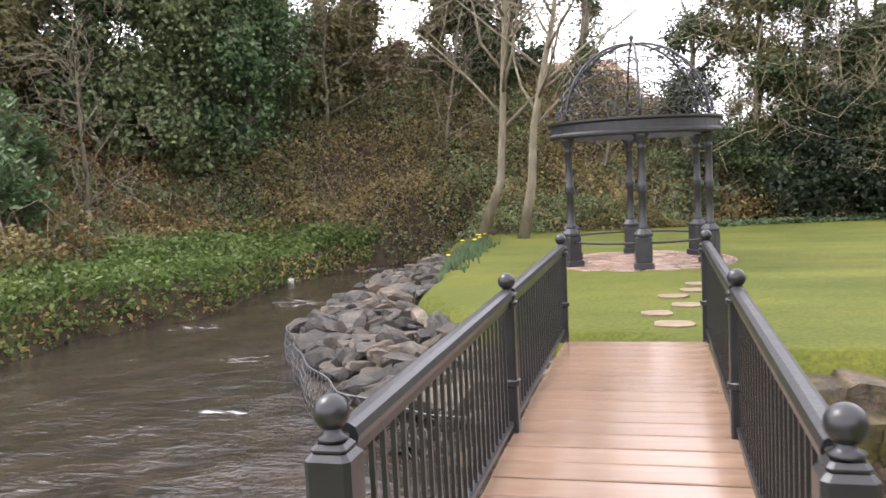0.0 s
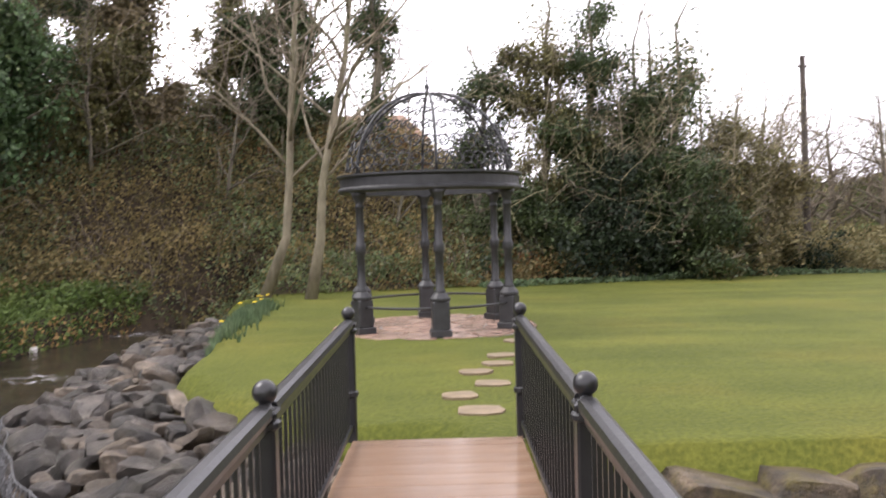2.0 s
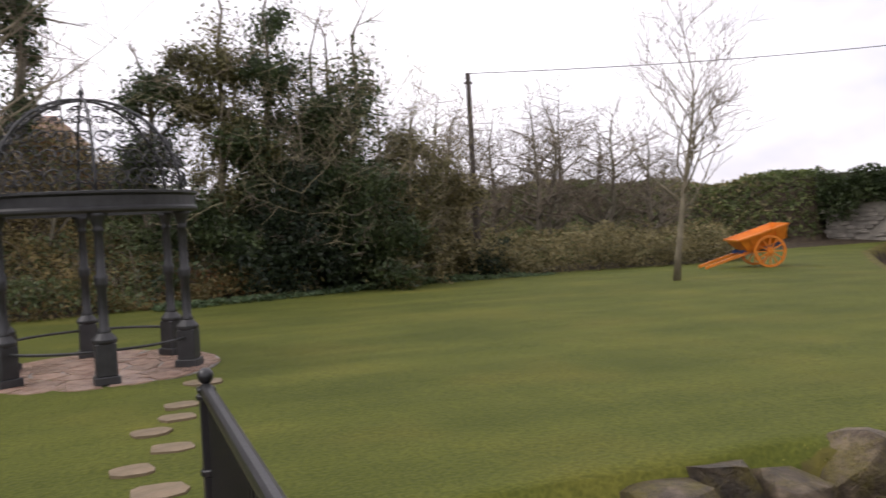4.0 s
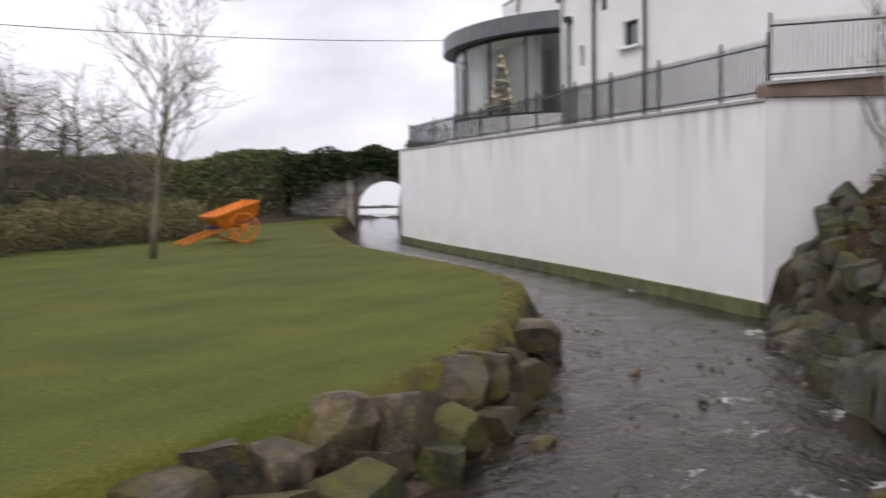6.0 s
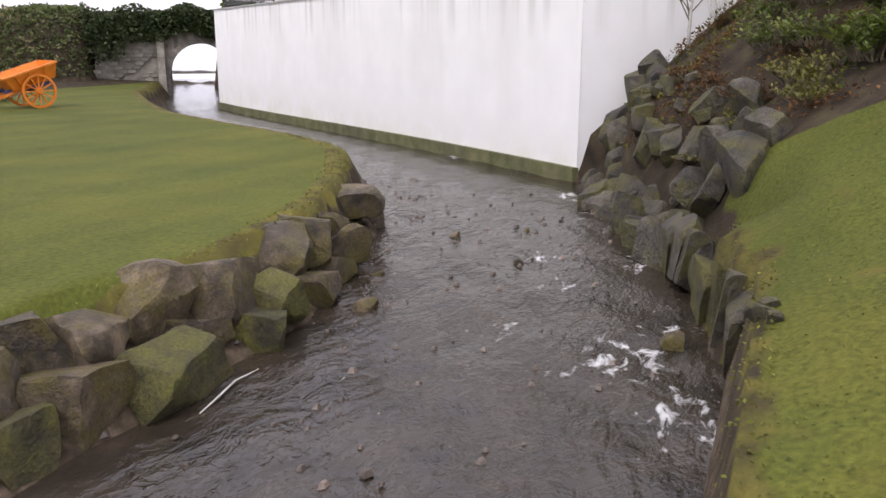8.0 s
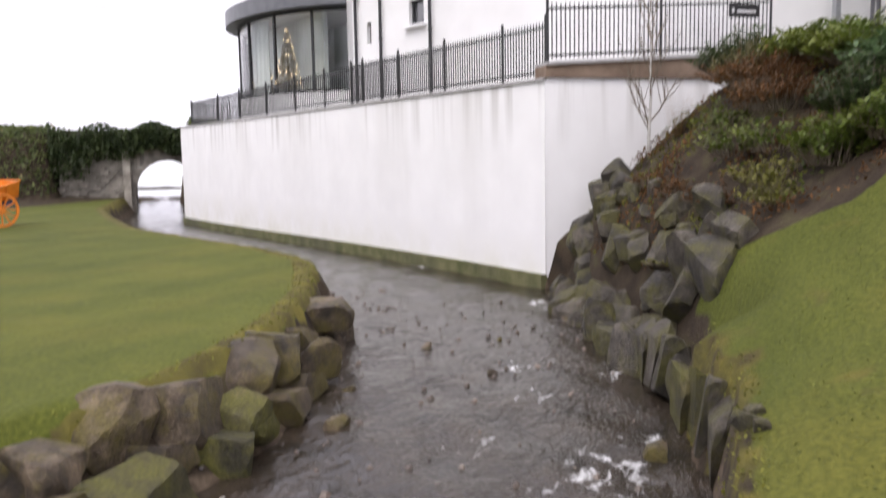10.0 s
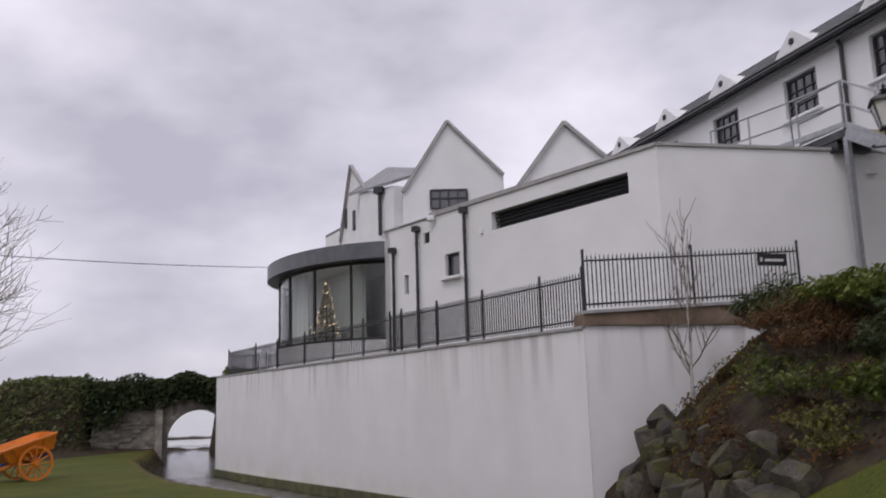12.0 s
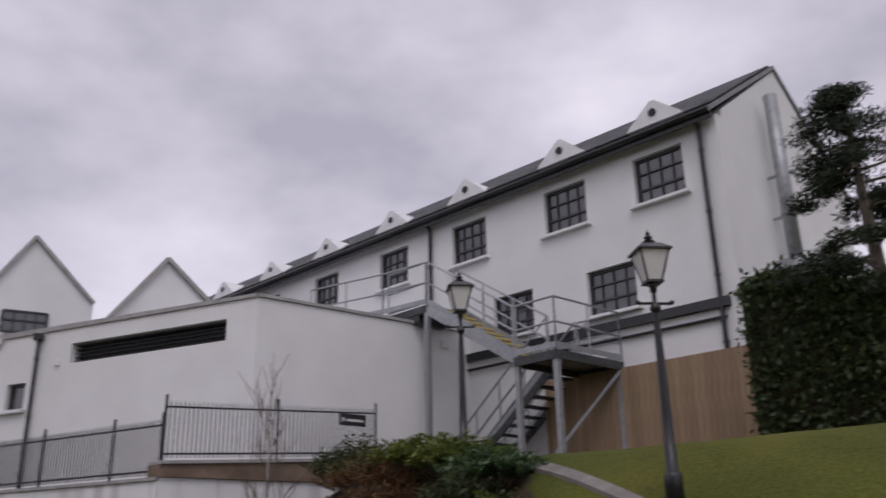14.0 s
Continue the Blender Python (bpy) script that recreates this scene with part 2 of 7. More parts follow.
BARK_PALE = material("pale_lichen_bark", (0.12, 0.10, 0.068), (0.25, 0.215, 0.15), 0.9, 7, bump=0.4, stretch=(1, 1, 0.35), stain=0.5,
                     stain_col=(0.14, 0.14, 0.07))
BIRCH = material("silver_birch_bark", (0.40, 0.38, 0.35), (0.62, 0.60, 0.57), 0.8, 6, bump=0.3, stain=0.3, stain_col=(0.1, 0.09, 0.08))
TWIG = material("twig", (0.10, 0.08, 0.058), (0.21, 0.17, 0.12), 0.9, 5)
LICHEN = material("lichen_grown_twig", (0.16, 0.135, 0.075), (0.30, 0.26, 0.16), 0.9, 5)
POLE_WOOD = material("tarred_pole", (0.04, 0.03, 0.025), (0.085, 0.07, 0.06), 0.9, 6, stretch=(1, 1, 0.2))
# plain dark brown for the solid blocks behind ivy leaves
DARK_FILL = material("dark_brown_fill", (0.03, 0.021, 0.014), (0.07, 0.05, 0.034), 0.95, 6, bump=0.6)
LEAF_IVY = leaf_material("ivy_leaf", (0.026, 0.042, 0.016), (0.066, 0.088, 0.032), gain=1.15)
LEAF_OLIVE = leaf_material("olive_leaf", (0.06, 0.06, 0.024), (0.13, 0.115, 0.045), gain=1.35)
LEAF_HEDGE = leaf_material("brown_green_hedge_leaf", (0.075, 0.07, 0.032), (0.15, 0.125, 0.06), 0.7, gain=1.6)
LEAF_BANK = leaf_material("embankment_ivy_leaf", (0.035, 0.05, 0.016), (0.085, 0.10, 0.032), 0.6, gain=1.6)
LEAF_UMBER = leaf_material("brown_conifer_frond", (0.06, 0.048, 0.026), (0.12, 0.095, 0.05), 0.7, gain=1.8)
LEAF_GOLD = leaf_material("frosted_gold_needle", (0.30, 0.27, 0.2), (0.48, 0.42, 0.32), 0.5)
LEAF_DARK = leaf_material("dark_evergreen_leaf", (0.016, 0.027, 0.014), (0.038, 0.056, 0.026))
LEAF_EVERGREEN = leaf_material("evergreen_leaf", (0.038, 0.052, 0.022), (0.088, 0.105, 0.046), 0.4, gain=2.05)
LEAF_LAUREL = leaf_material("laurel_leaf", (0.06, 0.10, 0.018), (0.19, 0.22, 0.04), 0.45)
LEAF_HEATHER = leaf_material("rust_brown_heather", (0.09, 0.042, 0.017), (0.20, 0.10, 0.036), 0.8)
LEAF_GILT = leaf_material("yellow_green_leaf", (0.10, 0.105, 0.018), (0.24, 0.22, 0.05), 0.5)
LEAF_RHODO = leaf_material("rhododendron_leaf", (0.04, 0.075, 0.03), (0.10, 0.15, 0.065), 0.4, gain=1.25)
LEAF_RUST = leaf_material("rusty_dead_leaf", (0.10, 0.05, 0.022), (0.24, 0.115, 0.04), 0.8, gain=0.95)
LEAF_BRAMBLE = leaf_material("bramble_leaf", (0.066, 0.057, 0.023), (0.142, 0.108, 0.047), 0.75, 0.5, gain=1.85)
LEAF_NETTLE = leaf_material("fresh_undergrowth_leaf", (0.06, 0.098, 0.022), (0.125, 0.165, 0.045), 0.55, gain=1.15)
LEAF_MOSS = leaf_material("yellow_green_moss", (0.10, 0.11, 0.02), (0.18, 0.175, 0.035), 0.9, gain=1.0)
LEAF_DAFF = leaf_material("daffodil_leaf", (0.075, 0.12, 0.055), (0.13, 0.18, 0.09), 0.5)
PETAL = leaf_material("daffodil_petal", (0.70, 0.52, 0.03), (0.85, 0.70, 0.06), 0.5, 0.1)
GRASS_BLADE = leaf_material("grass_blade", (0.07, 0.085, 0.016), (0.13, 0.14, 0.026), 0.6, gain=1.1)
DRY_GRASS = leaf_material("dry_grass_blade", (0.30, 0.19, 0.07), (0.42, 0.28, 0.12), 0.8)
STONE_OLD = material("old_bridge_stone", (0.15, 0.135, 0.115), (0.38, 0.35, 0.30), 0.9, 2.2, bump=0.7, bump_scale=5, objrand=0.3, stain=0.6,
                     stain_col=(0.06, 0.055, 0.045))
ROOF_TILE = material("brown_roof_tile", (0.20, 0.12, 0.085), (0.30, 0.19, 0.14), 0.8, 4, bump=0.3)
CREAM = material("cream_house_wall", (0.55, 0.48, 0.38), (0.65, 0.58, 0.48), 0.85, 3)
LAMP_GLASS = material("frosted_lantern_glass", (0.66, 0.645, 0.61), (0.74, 0.725, 0.69), 0.2, 4)
SIGN = material("black_sign", (0.01, 0.01, 0.011), (0.016, 0.016, 0.017), 0.4, 4)
SIGN_WHITE = material("white_sign_mark", (0.6, 0.6, 0.6), (0.7, 0.7, 0.7), 0.6, 4)
YELLOW = material("yellow_stair_nosing", (0.45, 0.34, 0.10), (0.55, 0.43, 0.16), 0.7, 6)
PATHM = material("concrete_path", (0.15, 0.135, 0.12), (0.24, 0.22, 0.2), 0.85, 3, bump=0.3)
WHITE_PAINT = material("white_paint", (0.72, 0.72, 0.72), (0.8, 0.8, 0.8), 0.6, 3)
CABLE = material("black_cable", (0.02, 0.02, 0.02), (0.03, 0.03, 0.03), 0.6, 4)
FLOOR_IN = material("dark_interior", (0.08, 0.07, 0.06), (0.14, 0.12, 0.1), 0.7, 3)


def glass_material(name, tint, rough=0.03):
    m = bpy.data.materials.new(name)
    m.use_nodes = True
    n, l = m.node_tree.nodes, m.node_tree.links
    out = n["Material Output"]
    n.remove(n["Principled BSDF"])
    tr = n.new("ShaderNodeBsdfTransparent")
    tr.inputs["Color"].default_value = (*tint, 1)
    gl = n.new("ShaderNodeBsdfGlossy")
    gl.inputs["Roughness"].default_value = rough
    fr = n.new("ShaderNodeFresnel")
    fr.inputs["IOR"].default_value = 1.55
    mx = n.new("ShaderNodeMixShader")
    l.new(fr.outputs["Fac"], mx.inputs["Fac"])
    l.new(tr.outputs["BSDF"], mx.inputs[1])
    l.new(gl.outputs["BSDF"], mx.inputs[2])
    l.new(mx.outputs["Shader"], out.inputs["Surface"])
    return m


PANE = glass_material("clear_glass", (0.88, 0.92, 0.91))
WINDOW_PANE = material("dark_window_glass", (0.05, 0.052, 0.056), (0.09, 0.093, 0.10), 0.06, 0.8, spec=1.0)
CURTAIN = material("pale_grey_curtain", (0.70, 0.72, 0.70), (0.83, 0.84, 0.83), 0.9, 3, stretch=(8, 8, 0.3))

FAIRY = bpy.data.materials.new("warm_fairy_light")
FAIRY.use_nodes = True
FAIRY.node_tree.nodes["Principled BSDF"].inputs["Emission Color"].default_value = (1.0, 0.72, 0.35, 1)
FAIRY.node_tree.nodes["Principled BSDF"].inputs["Emission Strength"].default_value = 1.6


def water_material(name, deep, rough, scale, strength, foam):
    """Rippled brown stream water; broken white water where a coarse noise runs high."""
    m = bpy.data.materials.new(name)
    m.use_nodes = True
    n, l = m.node_tree.nodes, m.node_tree.links
    b = n["Principled BSDF"]
    b.inputs["Roughness"].default_value = rough
    b.inputs["IOR"].default_value = 1.33
    b.inputs["Specular IOR Level"].default_value = 0.85
    co = n.new("ShaderNodeTexCoord")
    mp = n.new("ShaderNodeMapping")
    mp.inputs["Rotation"].default_value = (0, 0, radians(-20))
    mp.inputs["Scale"].default_value = (0.55, 1.0, 1.0)
    l.new(co.outputs["Object"], mp.inputs["Vector"])
    n1 = n.new("ShaderNodeTexNoise")
    n1.inputs["Scale"].default_value = scale
    n1.inputs["Detail"].default_value = 4
    n1.inputs["Distortion"].default_value = 0.8
    l.new(mp.outputs["Vector"], n1.inputs["Vector"])
    n4 = n.new("ShaderNodeTexNoise")
    n4.inputs["Scale"].default_value, n4.inputs["Detail"].default_value, n4.inputs["Distortion"].default_value = scale * 3.3, 3, 1.2
    l.new(mp.outputs["Vector"], n4.inputs["Vector"])
    fine = n.new("ShaderNodeMath")
    fine.operation = "MULTIPLY_ADD"
    l.new(n4.outputs["Fac"], fine.inputs[0])
    fine.inputs[1].default_value = 0.3
    l.new(n1.outputs["Fac"], fine.inputs[2])
    bp = n.new("ShaderNodeBump")
    bp.inputs["Strength"].default_value = strength
    bp.inputs["Distance"].default_value = 0.06
    l.new(fine.outputs[0], bp.inputs["Height"])
    l.new(bp.outputs["Normal"], b.inputs["Normal"])
    n2 = n.new("ShaderNodeTexNoise")
    n2.inputs["Scale"].default_value = 2.2
    n2.inputs["Detail"].default_value = 8
    n2.inputs["Roughness"].default_value = 0.7
    l.new(co.outputs["Object"], n2.inputs["Vector"])
    rp = n.new("ShaderNodeValToRGB")
    rp.color_ramp.elements[0].position, rp.color_ramp.elements[1].position = 0.35, 0.65
    rp.color_ramp.elements[0].color = (*deep, 1)
    rp.color_ramp.elements[1].color = (deep[0] * 2.6, deep[1] * 2.3, deep[2] * 2.0, 1)
    l.new(n2.outputs["Fac"], rp.inputs["Fac"])
    n3 = n.new("ShaderNodeTexNoise")
    n3.inputs["Scale"].default_value = 6.5
    n3.inputs["Detail"].default_value = 9
    n3.inputs["Roughness"].default_value = 0.62
    n3.inputs["Distortion"].default_value = 0.6
    l.new(mp.outputs["Vector"], n3.inputs["Vector"])
    r3 = n.new("ShaderNodeValToRGB")
    r3.color_ramp.elements[0].position, r3.color_ramp.elements[1].position = foam, foam + 0.12
    r3.color_ramp.elements[0].color = (0, 0, 0, 1)
    r3.color_ramp.elements[1].color = (0.75, 0.75, 0.75, 1)
    rapid = n.new("ShaderNodeAttribute")
    rapid.attribute_name = "rapid"
    churn = n.new("ShaderNodeMath")
    churn.operation = "MULTIPLY_ADD"
    l.new(rapid.outputs["Fac"], churn.inputs[0])
    churn.inputs[1].default_value = 0.2
    l.new(n3.outputs["Fac"], churn.inputs[2])
    l.new(churn.outputs[0], r3.inputs["Fac"])
    mx = n.new("ShaderNodeMix")
    mx.data_type = "RGBA"
    l.new(r3.outputs["Color"], mx.inputs[0])
    l.new(rp.outputs["Color"], mx.inputs[6])
    mx.inputs[7].default_value = (0.7, 0.7, 0.7, 1)
    l.new(mx.outputs[2], b.inputs["Base Color"])
    return m


STREAM = water_material("brown_rippled_water", (0.016, 0.0135, 0.011), 0.05, 5.0, 0.6, 0.68)
SEA = water_material("pale_sea_water", (0.30, 0.34, 0.36), 0.3, 0.6, 0.4, 0.66)


def ground_material():
    """Lawn, soil and stream bed, told apart by the sheet's own masks."""
    m = bpy.data.materials.new("ground_cover")
    m.use_nodes = True
    n, l = m.node_tree.nodes, m.node_tree.links
    b = n["Principled BSDF"]
    b.inputs["Roughness"].default_value = 0.9
    b.inputs["Specular IOR Level"].default_value = 0.2
    co = n.new("ShaderNodeTexCoord")

    def noise_ramp(scale, detail, stops, stretch=None):
        t = n.new("ShaderNodeTexNoise")
        t.inputs["Scale"].default_value, t.inputs["Detail"].default_value = scale, detail
        if stretch:
            mp = n.new("ShaderNodeMapping")
            mp.inputs["Rotation"].default_value = (0, 0, stretch[1])
            mp.inputs["Scale"].default_value = stretch[0]
            l.new(co.outputs["Object"], mp.inputs["Vector"])
            l.new(mp.outputs["Vector"], t.inputs["Vector"])
        else:
            l.new(co.outputs["Object"], t.inputs["Vector"])
        r = n.new("ShaderNodeValToRGB")
        r.color_ramp.elements[0].position, r.color_ramp.elements[0].color = stops[0][0], (*stops[0][1], 1)
        r.color_ramp.elements[1].position, r.color_ramp.elements[1].color = stops[-1][0], (*stops[-1][1], 1)
        for p, c in stops[1:-1]:
            e = r.color_ramp.elements.new(p)
            e.color = (*c, 1)
        l.new(t.outputs["Fac"], r.inputs["Fac"])
        return t.outputs["Fac"], r.outputs["Color"]

    def mix(f, a, c, kind="MIX"):
        x = n.new("ShaderNodeMix")
        x.data_type, x.blend_type = "RGBA", kind
        if isinstance(f, float):
            x.inputs[0].default_value = f
        else:
            l.new(f, x.inputs[0])
        l.new(a, x.inputs[6])
        l.new(c, x.inputs[7])
        return x.outputs[2]

    _, lawn = noise_ramp(0.45, 5, [(0.3, (0.064, 0.077, 0.0115)), (0.5, (0.080, 0.092, 0.015)), (0.7, (0.107, 0.107, 0.0185))])
    _, stripe = noise_ramp(0.9, 2, [(0.35, (0.75, 0.78, 0.7)), (0.65, (1.15, 1.12, 1.1))], ((0.16, 1.2, 1), radians(-28)))
    lawn = mix(0.55, lawn, stripe, "MULTIPLY")
    fine_f, fine = noise_ramp(24, 6, [(0.3, (0.55, 0.58, 0.5)), (0.7, (1.36, 1.3, 1.28))])
    lawn = mix(0.75, lawn, fine, "MULTIPLY")
    _, moss = noise_ramp(2.6, 6, [(0.35, (0.055, 0.042, 0.018)), (0.5, (0.09, 0.08, 0.019)), (0.68, (0.14, 0.118, 0.024))])
    _, soil = noise_ramp(3.0, 7, [(0.3, (0.018, 0.013, 0.009)), (0.55, (0.045, 0.033, 0.021)), (0.72, (0.065, 0.058, 0.026))])
    _, bed = noise_ramp(9.0, 5, [(0.3, (0.03, 0.022, 0.015)), (0.5, (0.06, 0.044, 0.029)), (0.7, (0.12, 0.09, 0.064))])
    at = n.new("ShaderNodeAttribute")
    at.attribute_name = "zone"
    sp = n.new("ShaderNodeSeparateColor")
    l.new(at.outputs["Color"], sp.inputs["Color"])
    edge, _ = noise_ramp(2.4, 6, [(0.3, (0, 0, 0)), (0.7, (1, 1, 1))])

    def mask(channel, k=0.45):
        a = n.new("ShaderNodeMath")
        a.operation = "MULTIPLY_ADD"
        l.new(edge, a.inputs[0])
        a.inputs[1].default_value = k
        a.inputs[2].default_value = -k / 2
        s = n.new("ShaderNodeMath")
        s.operation = "ADD"
        l.new(channel, s.inputs[0])
        l.new(a.outputs[0], s.inputs[1])
        r = n.new("ShaderNodeMapRange")
        r.interpolation_type = "SMOOTHSTEP"
        r.inputs["From Min"].default_value, r.inputs["From Max"].default_value = 0.42, 0.58
        l.new(s.outputs[0], r.inputs["Value"])
        return r.outputs["Result"]

    colour = mix(mask(sp.outputs[0]), soil, lawn)
    colour = mix(mask(sp.outputs[1], 0.7), colour, moss)
    colour = mix(mask(sp.outputs[2]), colour, bed)
    l.new(colour, b.inputs["Base Color"])
    bp = n.new("ShaderNodeBump")
    bp.inputs["Strength"].default_value, bp.inputs["Distance"].default_value = 0.6, 0.03
    l.new(fine_f, bp.inputs["Height"])
    l.new(bp.outputs["Normal"], b.inputs["Normal"])
    return m


GROUND = ground_material()


# ---- mesh helpers ----
class Mesh:
    """Gathers the faces of one part."""

    def __init__(self):
        self.v, self.f = [], []

    def add(self, vs, fs):
        k = len(self.v)
        self.v.extend(tuple(p) for p in vs)
        self.f.extend(tuple(i + k for i in q) for q in fs)
        return self

    def box(self, c, s, rz=0.0, bevel=0.0):
        x, y, z = s[0] / 2, s[1] / 2, s[2] / 2
        ca, sa = math.cos(rz), math.sin(rz)
        if bevel > 0:
            b = bevel
            ring = [(-x + b, -y), (x - b, -y), (x, -y + b), (x, y - b), (x - b, y), (-x + b, y), (-x, y - b), (-x, -y + b)]
            k = len(ring)
            lv = [(p[0] * (1 - b / x), p[1] * (1 - b / y), -z) for p in ring] + [(*p, -z + b) for p in ring] + [(*p, z - b) for p in ring] + \
                 [(p[0] * (1 - b / x), p[1] * (1 - b / y), z) for p in ring]
            fs = [tuple(range(k))[::-1], tuple(range(3 * k, 4 * k))]
            for r in range(3):
                fs += [(r * k + i, r * k + (i + 1) % k, (r + 1) * k + (i + 1) % k, (r + 1) * k + i) for i in range(k)]
        else:
            lv = [(a, b, d) for d in (-z, z) for a, b in ((-x, -y), (x, -y), (x, y), (-x, y))]
            fs = [(3, 2, 1, 0), (4, 5, 6, 7), (0, 1, 5, 4), (1, 2, 6, 5), (2, 3, 7, 6), (3, 0, 4, 7)]
        return self.add([(c[0] + a * ca - b * sa, c[1] + a * sa + b * ca, c[2] + d) for a, b, d in lv], fs)

    def bar(self, p0, p1, w, h, up=(0, 0, 1)):
        """A square bar from p0 to p1, w wide, h high."""
        p0, p1 = Vector(p0), Vector(p1)
        a = (p1 - p0).normalized()
        s = a.cross(Vector(up))
        s = s.normalized() if s.length > 1e-4 else Vector((1, 0, 0))
        u = s.cross(a)
        q = [(-w / 2, -h / 2), (w / 2, -h / 2), (w / 2, h / 2), (-w / 2, h / 2)]
        return self.add([p + s * i + u * j for p in (p0, p1) for i, j in q],
                        [(3, 2, 1, 0), (4, 5, 6, 7), (0, 1, 5, 4), (1, 2, 6, 5), (2, 3, 7, 6), (3, 0, 4, 7)])

    def cyl(self, p0, p1, r0, r1=None, n=8, caps=True):
        r1 = r0 if r1 is None else r1
        p0, p1 = Vector(p0), Vector(p1)
        a = (p1 - p0).normalized()
        s = a.orthogonal().normalized()
        u = a.cross(s)
        ring = [(math.cos(2 * math.pi * i / n), math.sin(2 * math.pi * i / n)) for i in range(n)]
        fs = [(i, (i + 1) % n, n + (i + 1) % n, n + i) for i in range(n)]
        if caps:
            fs += [tuple(range(n))[::-1], tuple(range(n, 2 * n))]
        return self.add([p0 + (s * x + u * y) * r0 for x, y in ring] + [p1 + (s * x + u * y) * r1 for x, y in ring], fs)

    def tube(self, pts, radii, n=6):
        """One continuous bent tube through the points."""
        pts = [Vector(p) for p in pts]
        k = len(pts)
        d = (pts[1] - pts[0]).normalized()
        s = d.orthogonal().normalized()
        vs = []
        for i, p in enumerate(pts):
            a = (pts[min(i + 1, k - 1)] - pts[max(i - 1, 0)]).normalized()
            s = (s - a * s.dot(a))
            s = s.normalized() if s.length > 1e-5 else a.orthogonal().normalized()
            u = a.cross(s)
            vs += [p + (s * math.cos(2 * math.pi * j / n) + u * math.sin(2 * math.pi * j / n)) * radii[i] for j in range(n)]
        fs = [(i * n + j, i * n + (j + 1) % n, (i + 1) * n + (j + 1) % n, (i + 1) * n + j) for i in range(k - 1) for j in range(n)]
        return self.add(vs, fs + [tuple(range(n))[::-1], tuple(range((k - 1) * n, k * n))])

    def lathe(self, profile, c=(0, 0, 0), n=16):
        vs = [(c[0] + r * math.cos(2 * math.pi * i / n), c[1] + r * math.sin(2 * math.pi * i / n), c[2] + z) for r, z in profile for i in range(n)]
        fs = [(j * n + i, j * n + (i + 1) % n, (j + 1) * n + (i + 1) % n, (j + 1) * n + i) for j in range(len(profile) - 1) for i in range(n)]
        fs += [tuple(range(n))[::-1], tuple(range((len(profile) - 1) * n, len(profile) * n))]
        return self.add(vs, fs)

    def prism(self, poly, z0, z1):
        """A polygon in plan raised from z0 to z1 (numbers or one per corner)."""
        n = len(poly)
        za = z0 if isinstance(z0, (list, tuple)) else [z0] * n
        zb = z1 if isinstance(z1, (list, tuple)) else [z1] * n
        return self.add([(*p, z) for p, z in zip(poly, za)] + [(*p, z) for p, z in zip(poly, zb)],
                        [tuple(range(n))[::-1], tuple(range(n, 2 * n))] + [(i, (i + 1) % n, n + (i + 1) % n, n + i) for i in range(n)])

    def slab(self, outline, thick):
        """A planar outline of 3D corners given a thickness vector."""
        n, t = len(outline), Vector(thick)
        return self.add([Vector(p) for p in outline] + [Vector(p) + t for p in outline],
                        [tuple(range(n))[::-1], tuple(range(n, 2 * n))] + [(i, (i + 1) % n, n + (i + 1) % n, n + i) for i in range(n)])

    def data(self, name, mat, smooth=False):
        me = bpy.data.meshes.new(name)
        me.from_pydata(self.v, [], self.f)
        me.materials.append(mat)
        if smooth:
            me.polygons.foreach_set("use_smooth", [True] * len(me.polygons))
        me.update()
        return me


def part(name, mesh, mat, parent=None, label="", smooth=False, at=None):
    me = mesh if isinstance(mesh, bpy.types.Mesh) else mesh.data(name, mat, smooth)
    ob = new(name, me)
    if parent is not None:
        ob.parent = parent
    if at is not None:
        ob.matrix_basis = at
    if label:
        ob["label"] = label
    return ob


def thing(name, label, category, at=None, group="", kind=""):
    ob = new(name)
    ob.empty_display_size = 0.1
    if at is not None:
        ob.matrix_basis = at
    return tagged(ob, label, category, group, kind)


def solid(name, mesh, mat, label, category, kind="", group="", smooth=False):
    ob = part(name, mesh, mat, None, "", smooth)
    return tagged(ob, label, category, group, kind)


def smoothstep(t):
    t = np.clip(t, 0, 1)
    return t * t * (3 - 2 * t)


